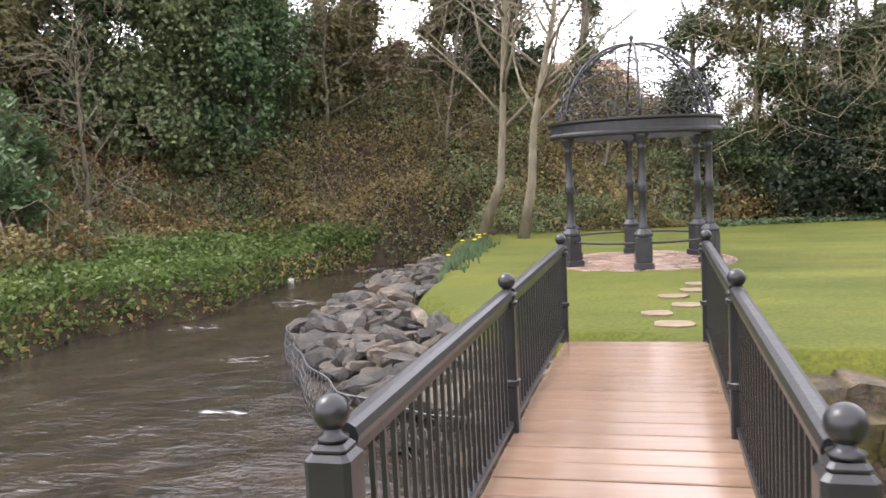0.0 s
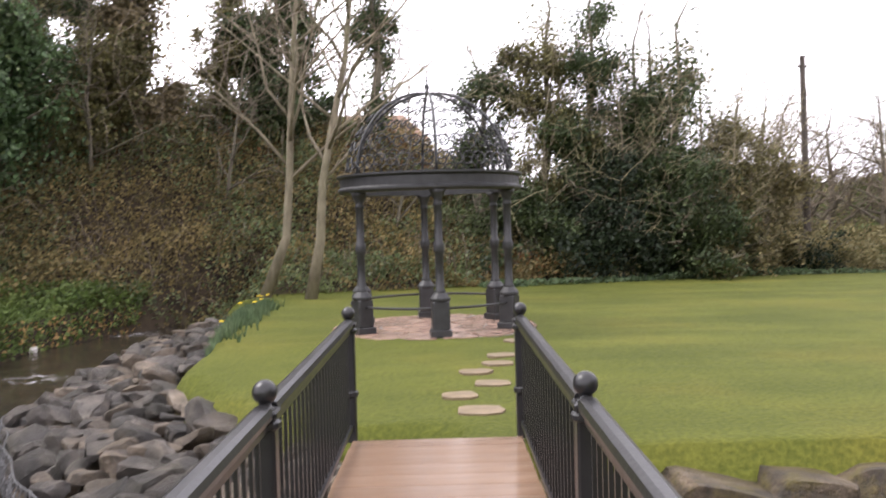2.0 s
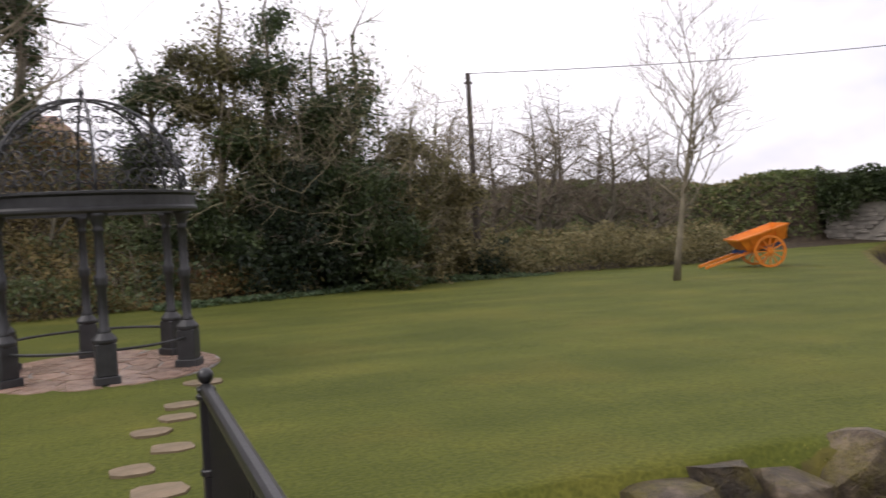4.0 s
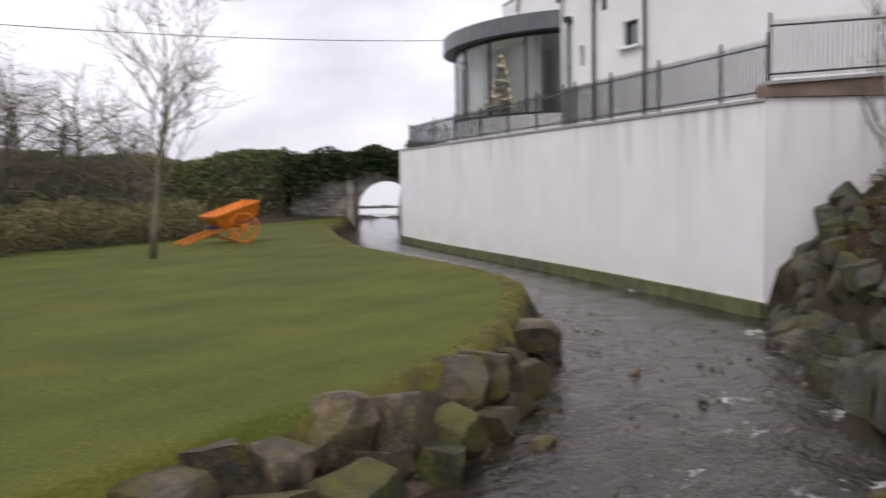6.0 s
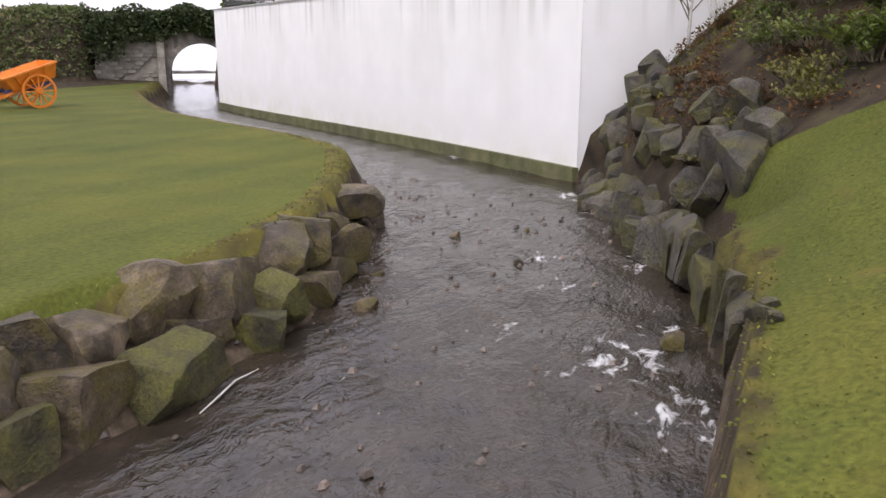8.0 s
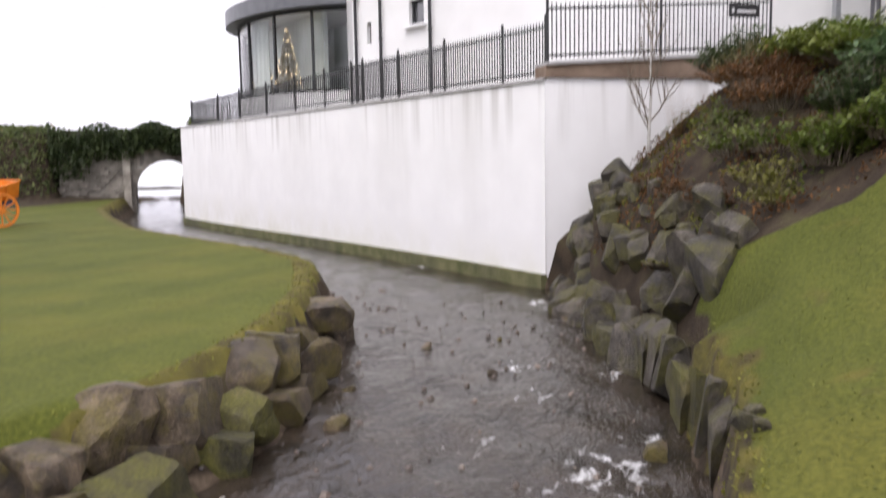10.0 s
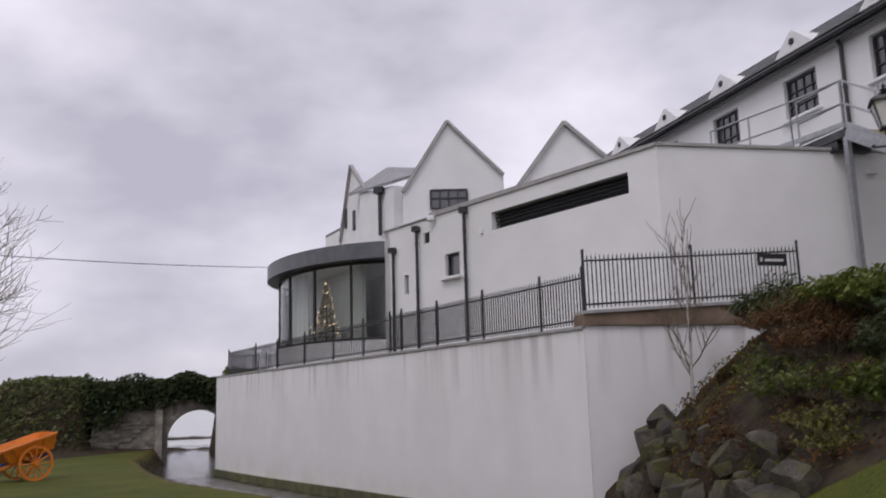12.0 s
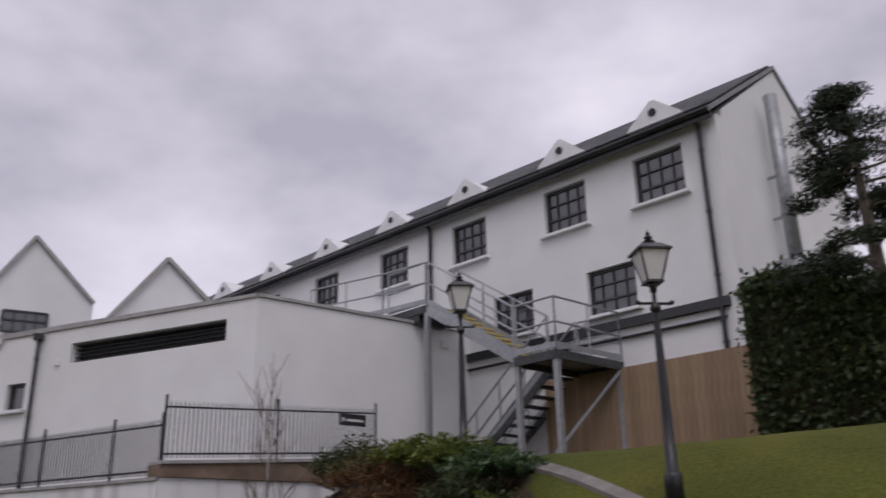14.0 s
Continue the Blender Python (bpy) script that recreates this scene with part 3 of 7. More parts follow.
def leaf_cloud(pts, size, normals=None, spread=0.8, aspect=0.55, seed=0, ways=None):
    """A mesh of small folded leaves, one at each point."""
    rng = np.random.default_rng(seed)
    pts = np.asarray(pts, float)
    n = len(pts)
    a = rng.normal(size=(n, 3))
    if normals is not None:
        a = np.asarray(normals) + a * spread
    a /= np.linalg.norm(a, axis=1, keepdims=True)
    b = np.cross(a, rng.normal(size=(n, 3)))
    b /= np.linalg.norm(b, axis=1, keepdims=True) + 1e-9
    if ways is not None:
        b = np.asarray(ways, float)
        b = b / (np.linalg.norm(b, axis=1, keepdims=True) + 1e-9)
        a = np.cross(b, np.cross(a, b))
        a /= np.linalg.norm(a, axis=1, keepdims=True) + 1e-9
    c = np.cross(a, b)
    s = size * rng.uniform(0.55, 1.35, (n, 1))
    tip, base = pts + b * s, pts - b * s
    left, right = pts + c * s * aspect + a * s * 0.15, pts - c * s * aspect + a * s * 0.15
    v = np.stack([base, right, tip, left], 1).reshape(-1, 3)
    me = bpy.data.meshes.new("leaves")
    me.vertices.add(len(v))
    me.vertices.foreach_set("co", v.ravel().astype(np.float32))
    me.loops.add(4 * n)
    me.loops.foreach_set("vertex_index", np.arange(4 * n, dtype=np.int32))
    me.polygons.add(n)
    me.polygons.foreach_set("loop_start", np.arange(0, 4 * n, 4, dtype=np.int32))
    me.polygons.foreach_set("loop_total", np.full(n, 4, dtype=np.int32))
    me.update(calc_edges=True)
    return me


def leaves(name, pts, size, mat, parent, seed=0, normals=None, spread=0.8, aspect=0.55, label=""):
    me = leaf_cloud(pts, size, normals, spread, aspect, seed)
    me.materials.append(mat)
    return tagged(part(name, me, mat, parent, label), kind="stuff")


def clump_points(centres, radii, n, seed, shell=0.55):
    """Points in and near the skin of many overlapping ellipsoid clumps, in uneven numbers."""
    rng = np.random.default_rng(seed)
    centres, radii = np.asarray(centres, float), np.asarray(radii, float)
    if radii.ndim == 1:
        radii = np.stack([radii] * 3, 1)
    weight = (radii.prod(1)) ** 0.67
    pick = rng.choice(len(centres), n, p=weight / weight.sum())
    d = rng.normal(size=(n, 3))
    d /= np.linalg.norm(d, axis=1, keepdims=True)
    r = rng.uniform(shell, 1.0, (n, 1)) ** 0.7 * rng.uniform(0.8, 1.15, (n, 1))
    return centres[pick] + d * r * radii[pick], d


# ---- terrain ----
WATER = [(-4.9, 15.9), (-5.6, 13.2), (-5.5, 9), (-4.9, 5), (-4.7, 2.9), (-3.6, 0.9), (-2.6, -0.5), (-1.5, -1.1), (0, -1.35), (3.9, -1.15), (6.2, -1.25),
         (8.3, -0.85), (10.5, -0.1), (12.2, 0.75), (14.3, 2.0), (16.3, 4.3), (18.3, 7.4), (20.9, 11.3), (24.9, 15.5), (30.6, 21.0), (38.85, 26.7), (48.2, 34.1), (50.0, 31.8),
         (40.65, 24.4), (33, 19), (24.5, 9.3), (20.3, 4.2), (15.4, -1.6), (13.7, -2.3), (11.7, -3.5), (9.1, -4.3), (6.9, -4.8), (1, -4.85),
         (-1, -4.8), (-5, -4.2), (-8, -2), (-8.7, 2), (-8.8, 4), (-7.7, 6.0), (-8.15, 10.2), (-7.6, 13.0), (-6.2, 14.9)]
SIDE = ["end"] + ["gabion"] * 7 + ["lawn"] * 13 + ["end"] + ["wall"] * 5 + ["south"] * 8 + ["left"] * 6 + ["end"] * 2
ARCH = (39.75, 25.55)
AXIS = (-0.62, 0.78)


def water_z(x, y):
    return -0.8 - 0.5 * smoothstep((np.asarray(x) - 14) / 20.0)


def lawn_z(x, y):
    g = 0.67 * np.asarray(x, float) + 0.74 * np.asarray(y, float)
    return -0.05 - 0.3 * np.clip((g - 4) / 22, 0, 1.6)


def foot_line(x):
    return np.interp(x, [-60, -30, -16, -9, -6, -4, 2, 9, 15, 22, 30], [4, 8, 11.5, 13.6, 15.0, 14.8, 17.3, 20.3, 21, 21, 27])


def slope_run(x, y):
    """How far up the wooded bank a point lies, from its foot across the stream and behind the lawn."""
    west = -10.9 - x + 0.5 * np.sin(y * 0.5)
    return np.maximum(y - foot_line(x), np.minimum(west, y + 6.0))


def terrain(x, y):
    """Height, and masks for grass, moss and bed, at arrays x and y."""
    x, y = np.asarray(x, float), np.asarray(y, float)
    inside = np.zeros(x.shape, bool)
    best = np.full(x.shape, 1e9)
    side = np.zeros(x.shape, int)
    kinds = ["lawn", "gabion", "wall", "south", "left", "end"]
    for i, (a, b) in enumerate(zip(WATER, WATER[1:] + WATER[:1])):
        cross = ((a[1] > y) != (b[1] > y)) & (x < (b[0] - a[0]) * (y - a[1]) / (b[1] - a[1] + 1e-12) + a[0])
        inside ^= cross
        ex, ey = b[0] - a[0], b[1] - a[1]
        t = np.clip(((x - a[0]) * ex + (y - a[1]) * ey) / (ex * ex + ey * ey), 0, 1)
        d = np.hypot(x - a[0] - t * ex, y - a[1] - t * ey)
        near = d < best
        best = np.where(near, d, best)
        side = np.where(near, kinds.index(SIDE[i]), side)
    lawn = lawn_z(x, y)
    # the far bank and the bramble slope behind the lawn
    e = slope_run(x, y)
    crest = np.interp(x, [-60, -9, -2, 3, 8, 30], [6, 5.4, 4.6, 2.0, 0.7, 0.5])
    slope = crest * smoothstep((e + 0.6) / 9.0) + 0.02 * np.clip(e, 0, 40)
    left_bank = -0.25 + 0.06 * np.clip(best, 0, 6)
    # the rising garden on the near side
    ey = np.interp(x, [-60, -8, -5, -1, 7, 9, 11.7, 13.7, 15.5, 60], [-2, -2, -4.2, -4.85, -4.85, -4.4, -3.5, -2.3, -1.7, -1.7])
    u = np.clip(ey - y, 0, 40) * np.interp(x, [2.0, 5, 9, 13, 16], [0.0, 0.42, 0.66, 0.92, 1.0])
    u = u - 0.3 * smoothstep((-7.2 - y) / 1.3) * smoothstep((12.5 - x) / 2)
    hill = -0.05 + np.maximum(u, 0) - 0.3 * np.log1p(np.exp((u - 3.1) / 0.3))
    wall_d = 0.77 * x - 0.638 * y - 12.9
    terrace = np.where((wall_d > 0.2) & (0.8 * x + 0.6 * y > 11.6), 2.9, hill)
    land = np.where(side == 3, hill, np.where(side == 4, left_bank, lawn))
    land = np.where((side == 3) | (side == 2), terrace, land)
    land = np.where((side == 0) | (side == 1) | (side == 4) | (side == 5), np.maximum(land + 0.0, land + slope), land)
    # the road embankment with the arch, and the shore behind it
    al = (x - ARCH[0]) * AXIS[0] + (y - ARCH[1]) * AXIS[1]
    ac = (x - ARCH[0]) * AXIS[1] - (y - ARCH[1]) * AXIS[0]
    front = np.interp(np.abs(al), [0, 3.4, 8, 20], [0.2, 0.4, 4.0, 6.0])
    band = smoothstep((ac + front) / (front + 0.6)) * smoothstep((9.5 - ac) / 4) * smoothstep((np.where(al > 0, al - 5.4, -al - 1.95)) / 0.4)
    land = land + (3.0 + 0.28 * np.sin(al * 0.33 + 0.5) + 0.16 * np.sin(al * 0.95) - land) * band * (al > -60)
    shore = smoothstep((ac - 8) / 12) * (al < 70)
    land = land * (1 - shore) - 3.2 * shore
    width = np.select([side == 0, side == 1, side == 2, side == 3, side == 4], [0.6, 1.1, 0.2, 0.16, 0.45], 1.0)
    width = np.where((side == 3) & (x > 8.5), 0.9, width)
    out = smoothstep(best / width)
    step = 0.3 * smoothstep(best / 0.2) + 0.7 * smoothstep((best - np.interp(x, [2.5, 4.6, 6, 8], [0.75, 0.72, 0.45, 0.36])) / 0.26)
    out = np.where((side == 0) & (x < 12.5), step, out)
    out = np.where(side == 1, 0.32 * smoothstep(best / 0.15) + 0.68 * smoothstep((best - 1.45) / 0.4), out)
    bed = water_z(x, y) - 0.12 - 0.1 * np.clip(best, 0, 1)
    z = np.where(inside, bed, bed + (land - bed) * out)
    verge = np.select([side == 0, side == 1], [np.interp(x, [2.5, 4.6, 6, 8, 12, 13], [0.78, 0.76, 0.5, 0.42, 0.42, 0.3]), 1.5], width * 0.45)
    grass = np.where(inside, 0, smoothstep((best - verge) / 0.3))
    grass = np.where(side == 4, 0, grass) * (1 - smoothstep((e + 0.6) / 0.8) * ((side != 3) & (side != 2))) * (1 - band) * (1 - shore)
    # planted soil above the boulders
    bed_x = np.interp(y, [-7.4, -6.6, -6.1, -4.5], [11.2, 9.8, 9.55, 10.4])
    fence_d, fence_s = (x - 15.4) * -0.614 + (y + 12.4) * 0.789, (x - 15.4) * 0.789 + (y + 12.4) * 0.614
    grass = grass * (1 - smoothstep((2.0 - fence_d) / 0.5) * (fence_s > -2.5) * (fence_s < 9) * (fence_d > -3))
    grass = np.where((side >= 2) & (side <= 3), grass * (1 - smoothstep((x - bed_x + 0.15) / 0.3) * smoothstep((y + 7.4) / 0.4)), grass)
    moss = np.where(inside, 0, smoothstep(best / 0.25) * (1 - smoothstep((best - np.where(side == 3, 0.15, width + 0.1)) / 0.35))) * ((side == 0) | (side == 3))
    moss = np.where((side == 3) & (x > 1), np.maximum(moss * 0.8, 0.36), moss) * (grass > 0.3)
    moss = np.where((side == 3) & (best < 0.32) & (x < 10) & ~inside, 0.58, moss)
    return z, grass, moss, np.where(inside, 1.0, np.where(side >= 3, 0.0, 1 - smoothstep(best / (width * 0.8))))


def ground_z(x, y):
    return float(terrain(np.array([x]), np.array([y]))[0][0])


def build_ground():
    far = np.geomspace(1.0, 1600, 26)
    xs = np.concatenate([-17 - far[::-1], np.arange(-17, 30.0, 0.2), np.arange(30, 46.01, 0.4), 46 + far])
    ys = np.concatenate([-14 - far[::-1], np.arange(-14, 22.0, 0.2), np.arange(22, 38.01, 0.4), 38 + far])
    gx, gy = np.meshgrid(xs, ys)
    z, grass, moss, bed = terrain(gx.ravel(), gy.ravel())
    rng = np.random.default_rng(3)
    z = z + rng.normal(0, 0.006, z.shape) * (grass > 0.5)
    me = bpy.data.meshes.new("ground")
    w, h = len(xs), len(ys)
    me.vertices.add(w * h)
    me.vertices.foreach_set("co", np.stack([gx.ravel(), gy.ravel(), z], 1).ravel().astype(np.float32))
    idx = np.arange(w * h).reshape(h, w)
    q = np.stack([idx[:-1, :-1], idx[:-1, 1:], idx[1:, 1:], idx[1:, :-1]], -1).reshape(-1, 4)
    me.loops.add(q.size)
    me.loops.foreach_set("vertex_index", q.ravel().astype(np.int32))
    me.polygons.add(len(q))
    me.polygons.foreach_set("loop_start", np.arange(0, q.size, 4, dtype=np.int32))
    me.polygons.foreach_set("loop_total", np.full(len(q), 4, dtype=np.int32))
    me.polygons.foreach_set("use_smooth", np.ones(len(q), bool))
    me.update(calc_edges=True)
    ca = me.color_attributes.new("zone", "FLOAT_COLOR", "POINT")
    ca.data.foreach_set("color", np.stack([grass, moss, bed, np.ones_like(bed)], 1).ravel().astype(np.float32))
    me.materials.append(GROUND)
    return tagged(new("ground", me), "mown lawn, soil banks and stony stream bed in one sheet", "ground", kind="structure")


build_ground()


# where the stream breaks white: place and reach
RAPIDS = [(6.9, -4.0, 0.75), (7.9, -4.35, 0.45), (6.0, -4.55, 0.6), (8.9, -3.0, 0.4), (10.0, -2.5, 0.4), (7.3, -2.9, 0.3), (9.9, -3.6, 0.5), (12.6, -2.5, 0.5), (14.2, -1.8, 0.7), (16.6, -0.3, 0.5),
          (18.2, 1.8, 0.5), (-4.3, 0.1, 0.4), (-5.4, 2.6, 0.45), (-6.5, 7.5, 0.8), (-6.9, 13.2, 1.0), (-7.4, 5.0, 0.5), (-6.0, 11.0, 0.7)]


def build_water():
    xs, ys = np.arange(-10, 46, 0.14), np.arange(-6, 19, 0.14)
    xs2, ys2 = np.arange(14, 56, 0.5), np.arange(19, 40, 0.5)
    for name, ax, ay, label in (("stream_water", xs, ys, "shallow brown rippled stream with broken white water"),
                                ("stream_water", xs2, ys2, "pale shallow water running out under the arch")):
        gx, gy = np.meshgrid(ax, ay)
        w, h = len(ax), len(ay)
        zz = water_z(gx, gy) + 0.012 * np.sin(gx * 2.1 + gy * 3.7) + 0.010 * np.sin(gx * 5.3 - gy * 4.1 + 1)
        idx = np.arange(w * h).reshape(h, w)
        q = np.stack([idx[:-1, :-1], idx[:-1, 1:], idx[1:, 1:], idx[1:, :-1]], -1).reshape(-1, 4)
        cx, cy = gx.ravel()[q].mean(1), gy.ravel()[q].mean(1)
        tz = terrain(cx, cy)[0]
        q = q[tz < water_z(cx, cy) + 0.1]
        used, inv = np.unique(q, return_inverse=True)
        me = bpy.data.meshes.new(name)
        me.from_pydata(np.stack([gx.ravel()[used], gy.ravel()[used], zz.ravel()[used]], 1).tolist(), [], inv.reshape(-1, 4).tolist())
        me.materials.append(STREAM)
        vx, vy = gx.ravel()[used], gy.ravel()[used]
        churn = np.zeros(len(used))
        for cx, cy, w in RAPIDS:
            churn = np.maximum(churn, np.exp(-(((vx - cx) / w) ** 2 + ((vy - cy) / (w * 0.6)) ** 2)))
        me.attributes.new("rapid", "FLOAT", "POINT").data.foreach_set("value", churn.astype(np.float32))
        me.polygons.foreach_set("use_smooth", [True] * len(me.polygons))
        tagged(new(name, me), label, "water", kind="structure")
    m = Mesh()
    nx, ny = 0.78, 0.62
    a = (ARCH[0] + nx * 13, ARCH[1] + ny * 13)
    m.add([(a[0] - AXIS[0] * 700, a[1] - AXIS[1] * 700, -1.42), (a[0] + nx * 1500 - AXIS[0] * 1500, a[1] + ny * 1500 - AXIS[1] * 1500, -1.42),
           (a[0] + nx * 1500 + AXIS[0] * 1500, a[1] + ny * 1500 + AXIS[1] * 1500, -1.42), (a[0] + AXIS[0] * 60, a[1] + AXIS[1] * 60, -1.42)], [(0, 1, 2, 3)])
    solid("sea_water", m, SEA, "pale grey sea beyond the arch", "sea", "structure")


build_water()


# ---- footbridge ----
def build_bridge():
    br = thing("footbridge", "black iron footbridge with wet brown timber deck over the stream", "footbridge")
    frame_m = Mesh()
    for x in (-0.52, 0.52):
        frame_m.box((x, -2.8, -0.17), (0.12, 5.9, 0.22))
    part("beam", frame_m, IRON, br)
    part("underlay", Mesh().box((0, -2.8, -0.075), (1.1, 5.86, 0.03)), IRON, br)
    board = Mesh().box((0, 0, 0), (1.25, 0.225, 0.045), bevel=0.006).data("board", DECK)
    y, i = -5.62, 0
    rng = random.Random(4)
    while y < 0.02:
        part("board", board, DECK, br, at=pose(rng.uniform(-.004, .004), y, -0.03 + rng.uniform(-.002, .002) + 0.05 * math.sin(math.pi * (y + 5.62) / 5.64), 0, 0, rng.uniform(-.15, .15)))
        y += 0.238
    ball = Mesh().lathe([(0.0005, 0.0), (0.042, 0.003), (0.045, 0.012), (0.026, 0.02), (0.024, 0.034)] +
                        [(0.05 * math.sin(a), 0.078 - 0.05 * math.cos(a)) for a in np.linspace(0.5, 3.1, 12)], n=20).data("ball_finial", IRON, True)
    inner = Mesh().box((0, 0, 0.43), (0.085, 0.085, 0.86), bevel=0.01)
    inner.box((0, 0, 0.865), (0.11, 0.11, 0.03), bevel=0.008)
    inner.lathe([(0.05, 0.80), (0.062, 0.81), (0.062, 0.83), (0.05, 0.84)], n=14)
    inner.lathe([(0.048, 0.33), (0.06, 0.34), (0.06, 0.37), (0.048, 0.38)], n=14)
    inner = inner.data("post", IRON)
    end = Mesh().box((0, 0, 0.41), (0.13, 0.13, 0.90), bevel=0.016)
    end.box((0, 0, 0.868), (0.10, 0.10, 0.03), bevel=0.012)
    end = end.data("end_post", IRON)
    rail_z = 0.83
    for sx in (-0.63, 0.63):
        for yy, me, h in ((-5.59, end, 0.9), (-2.87, inner, 0.885), (0.0, inner, 0.885)):
            p = part("post", me, IRON, br, at=pose(sx, yy, -0.02))
            part("ball_finial", ball, IRON, p, at=pose(0, 0, h - 0.015))
        for ya, yb in ((-5.51, -2.92), (-2.82, -0.05)):
            m = Mesh()
            pr = [(-0.038, 0.0), (0.038, 0.0), (0.042, 0.022), (0.034, 0.046), (0.015, 0.058), (-0.015, 0.058), (-0.034, 0.046), (-0.042, 0.022)]
            k = len(pr)
            m.add([(sx + a, ya, rail_z + b) for a, b in pr] + [(sx + a, yb, rail_z + b) for a, b in pr],
                  [(i, (i + 1) % k, k + (i + 1) % k, k + i) for i in range(k)] + [tuple(range(k))[::-1], tuple(range(k, 2 * k))])
            part("handrail", m, IRON, br)
            part("top_bar", Mesh().box((sx, (ya + yb) / 2, rail_z - 0.03), (0.035, yb - ya, 0.035)), IRON, br)
            part("bottom_bar", Mesh().box((sx, (ya + yb) / 2, 0.10), (0.035, yb - ya, 0.03)), IRON, br)
    bal = Mesh().box((0, 0, 0), (0.016, 0.016, 0.70)).data("baluster", IRON)
    for sx in (-0.63, 0.63):
        for ya, yb in ((-5.51, -2.92), (-2.82, -0.05)):
            n = 24
            for i in range(1, n):
                part("baluster", bal, IRON, br, at=pose(sx, ya + (yb - ya) * i / n, 0.465))


build_bridge()


# ---- garden pavilion ----
def build_gazebo():
    cx, cy, r = -0.12, 7.1, 1.28
    z0 = ground_z(cx, cy)
    gz = thing("gazebo", "dark cast iron gazebo with open scrollwork dome on six columns", "gazebo", pose(cx, cy, z0 + 0.02))
    ped = Mesh()
    ped.box((0, 0, 0.05), (0.30, 0.30, 0.10), bevel=0.01)
    ped.box((0, 0, 0.30), (0.25, 0.25, 0.42), bevel=0.02)
    ped.lathe([(0.135, 0.50), (0.15, 0.52), (0.15, 0.55), (0.11, 0.60), (0.085, 0.63)], n=14)
    ped = ped.data("pedestal", IRON_OLD)
    shaft = Mesh().lathe([(0.075, 0.62), (0.085, 0.65), (0.062, 0.68), (0.06, 1.18), (0.078, 1.20), (0.082, 1.24), (0.082, 1.30), (0.078, 1.33), (0.06, 1.35), (0.056, 1.86),
                          (0.075, 1.88), (0.06, 1.91), (0.06, 1.95), (0.10, 2.05), (0.13, 2.10)], n=14).data("column", IRON_OLD, True)
    ring = []
    for k in range(6):
        a = radians(-90 + 5.7 + 60 * k)
        x, y = r * math.cos(a), r * math.sin(a)
        part("pedestal", ped, IRON_OLD, gz, at=pose(x, y, 0, 0, 0, math.degrees(a)))
        part("column", shaft, IRON_OLD, gz, at=pose(x, y, 0))
        ring.append(a)
    n = 60
    m = Mesh()
    prof = [(1.18, 2.10), (1.40, 2.10), (1.43, 2.13), (1.43, 2.16), (1.40, 2.19), (1.40, 2.31), (1.45, 2.34), (1.45, 2.37), (1.30, 2.38), (1.20, 2.36)]
    vs = [(p * math.cos(2 * math.pi * i / n), p * math.sin(2 * math.pi * i / n), z) for p, z in prof for i in range(n)]
    k = len(prof)
    m.add(vs, [(j * n + i, j * n + (i + 1) % n, ((j + 1) % k) * n + (i + 1) % n, ((j + 1) % k) * n + i) for j in range(k) for i in range(n)])
    part("ring_beam", m, IRON_OLD, gz)
    rd, zd, hd = 1.30, 2.38, 1.27
    for a in ring:
        pts = [(rd * math.cos(t) * math.cos(a), rd * math.cos(t) * math.sin(a), zd + hd * math.sin(t)) for t in np.linspace(0, math.pi / 2 - 0.03, 14)]
        part("rib", Mesh().tube(pts, [0.022] * 14, 6), IRON_OLD, gz, smooth=True)
    # scrollwork between the ribs, denser towards the ring
    for s, a in enumerate(ring):
        for row, (t, size, count) in enumerate(((0.12, 0.14, 7), (0.33, 0.13, 6), (0.55, 0.12, 5), (0.78, 0.10, 4), (1.0, 0.08, 3), (1.2, 0.06, 2))):
            for c in range(count):
                b = a + radians(60) * (c + 0.5) / count
                flip = -1 if (c + row) % 2 else 1
                pts = []
                for q in np.linspace(0, 1, 11):
                    rr = size * (1 - 0.75 * q)
                    da, dt = flip * rr * math.cos(q * 7.5) / (rd * math.cos(t) + 0.05), rr * math.sin(q * 7.5) / rd
                    tt, bb = t + dt, b + da
                    pts.append((rd * math.cos(tt) * math.cos(bb), rd * math.cos(tt) * math.sin(bb), zd + hd * math.sin(tt)))
                part("scroll", Mesh().tube(pts, [0.011] * 11, 4), IRON_OLD, gz)
    part("finial", Mesh().lathe([(0.05, 0), (0.06, 0.03), (0.03, 0.05), (0.025, 0.08), (0.045, 0.11), (0.03, 0.15), (0.012, 0.17), (0.01, 0.26), (0.002, 0.32)], (0, 0, zd + hd - 0.02), 12), IRON_OLD, gz, smooth=True)
    for i in range(6):
        a, b = ring[i], ring[(i + 1) % 6] + (2 * math.pi if i == 5 else 0)
        for z in (0.40,):
            pts = [(r * math.cos(t), r * math.sin(t), z) for t in np.linspace(a + 0.1, b - 0.1, 8)]
            part("low_rail", Mesh().tube(pts, [0.02] * 8, 6), IRON_OLD, gz)
    # round wet patio in crazy paving
    pat = solid("patio", Mesh().lathe([(1.62, 0), (1.62, 0.03), (0.01, 0.032)], (cx, cy, z0 - 0.02), 40), MORTAR, "round wet crazy-paved patio under the gazebo", "patio", "structure")
    rng = random.Random(8)
    for rr, cnt in ((0.25, 4), (0.65, 8), (1.05, 13), (1.4, 17)):
        for i in range(cnt):
            t0, t1 = 2 * math.pi * (i + rng.uniform(-.08, .08)) / cnt, 2 * math.pi * (i + 0.92 + rng.uniform(-.08, .08)) / cnt
            ra, rb = rr - 0.18, rr + 0.17 + rng.uniform(-.02, .02)
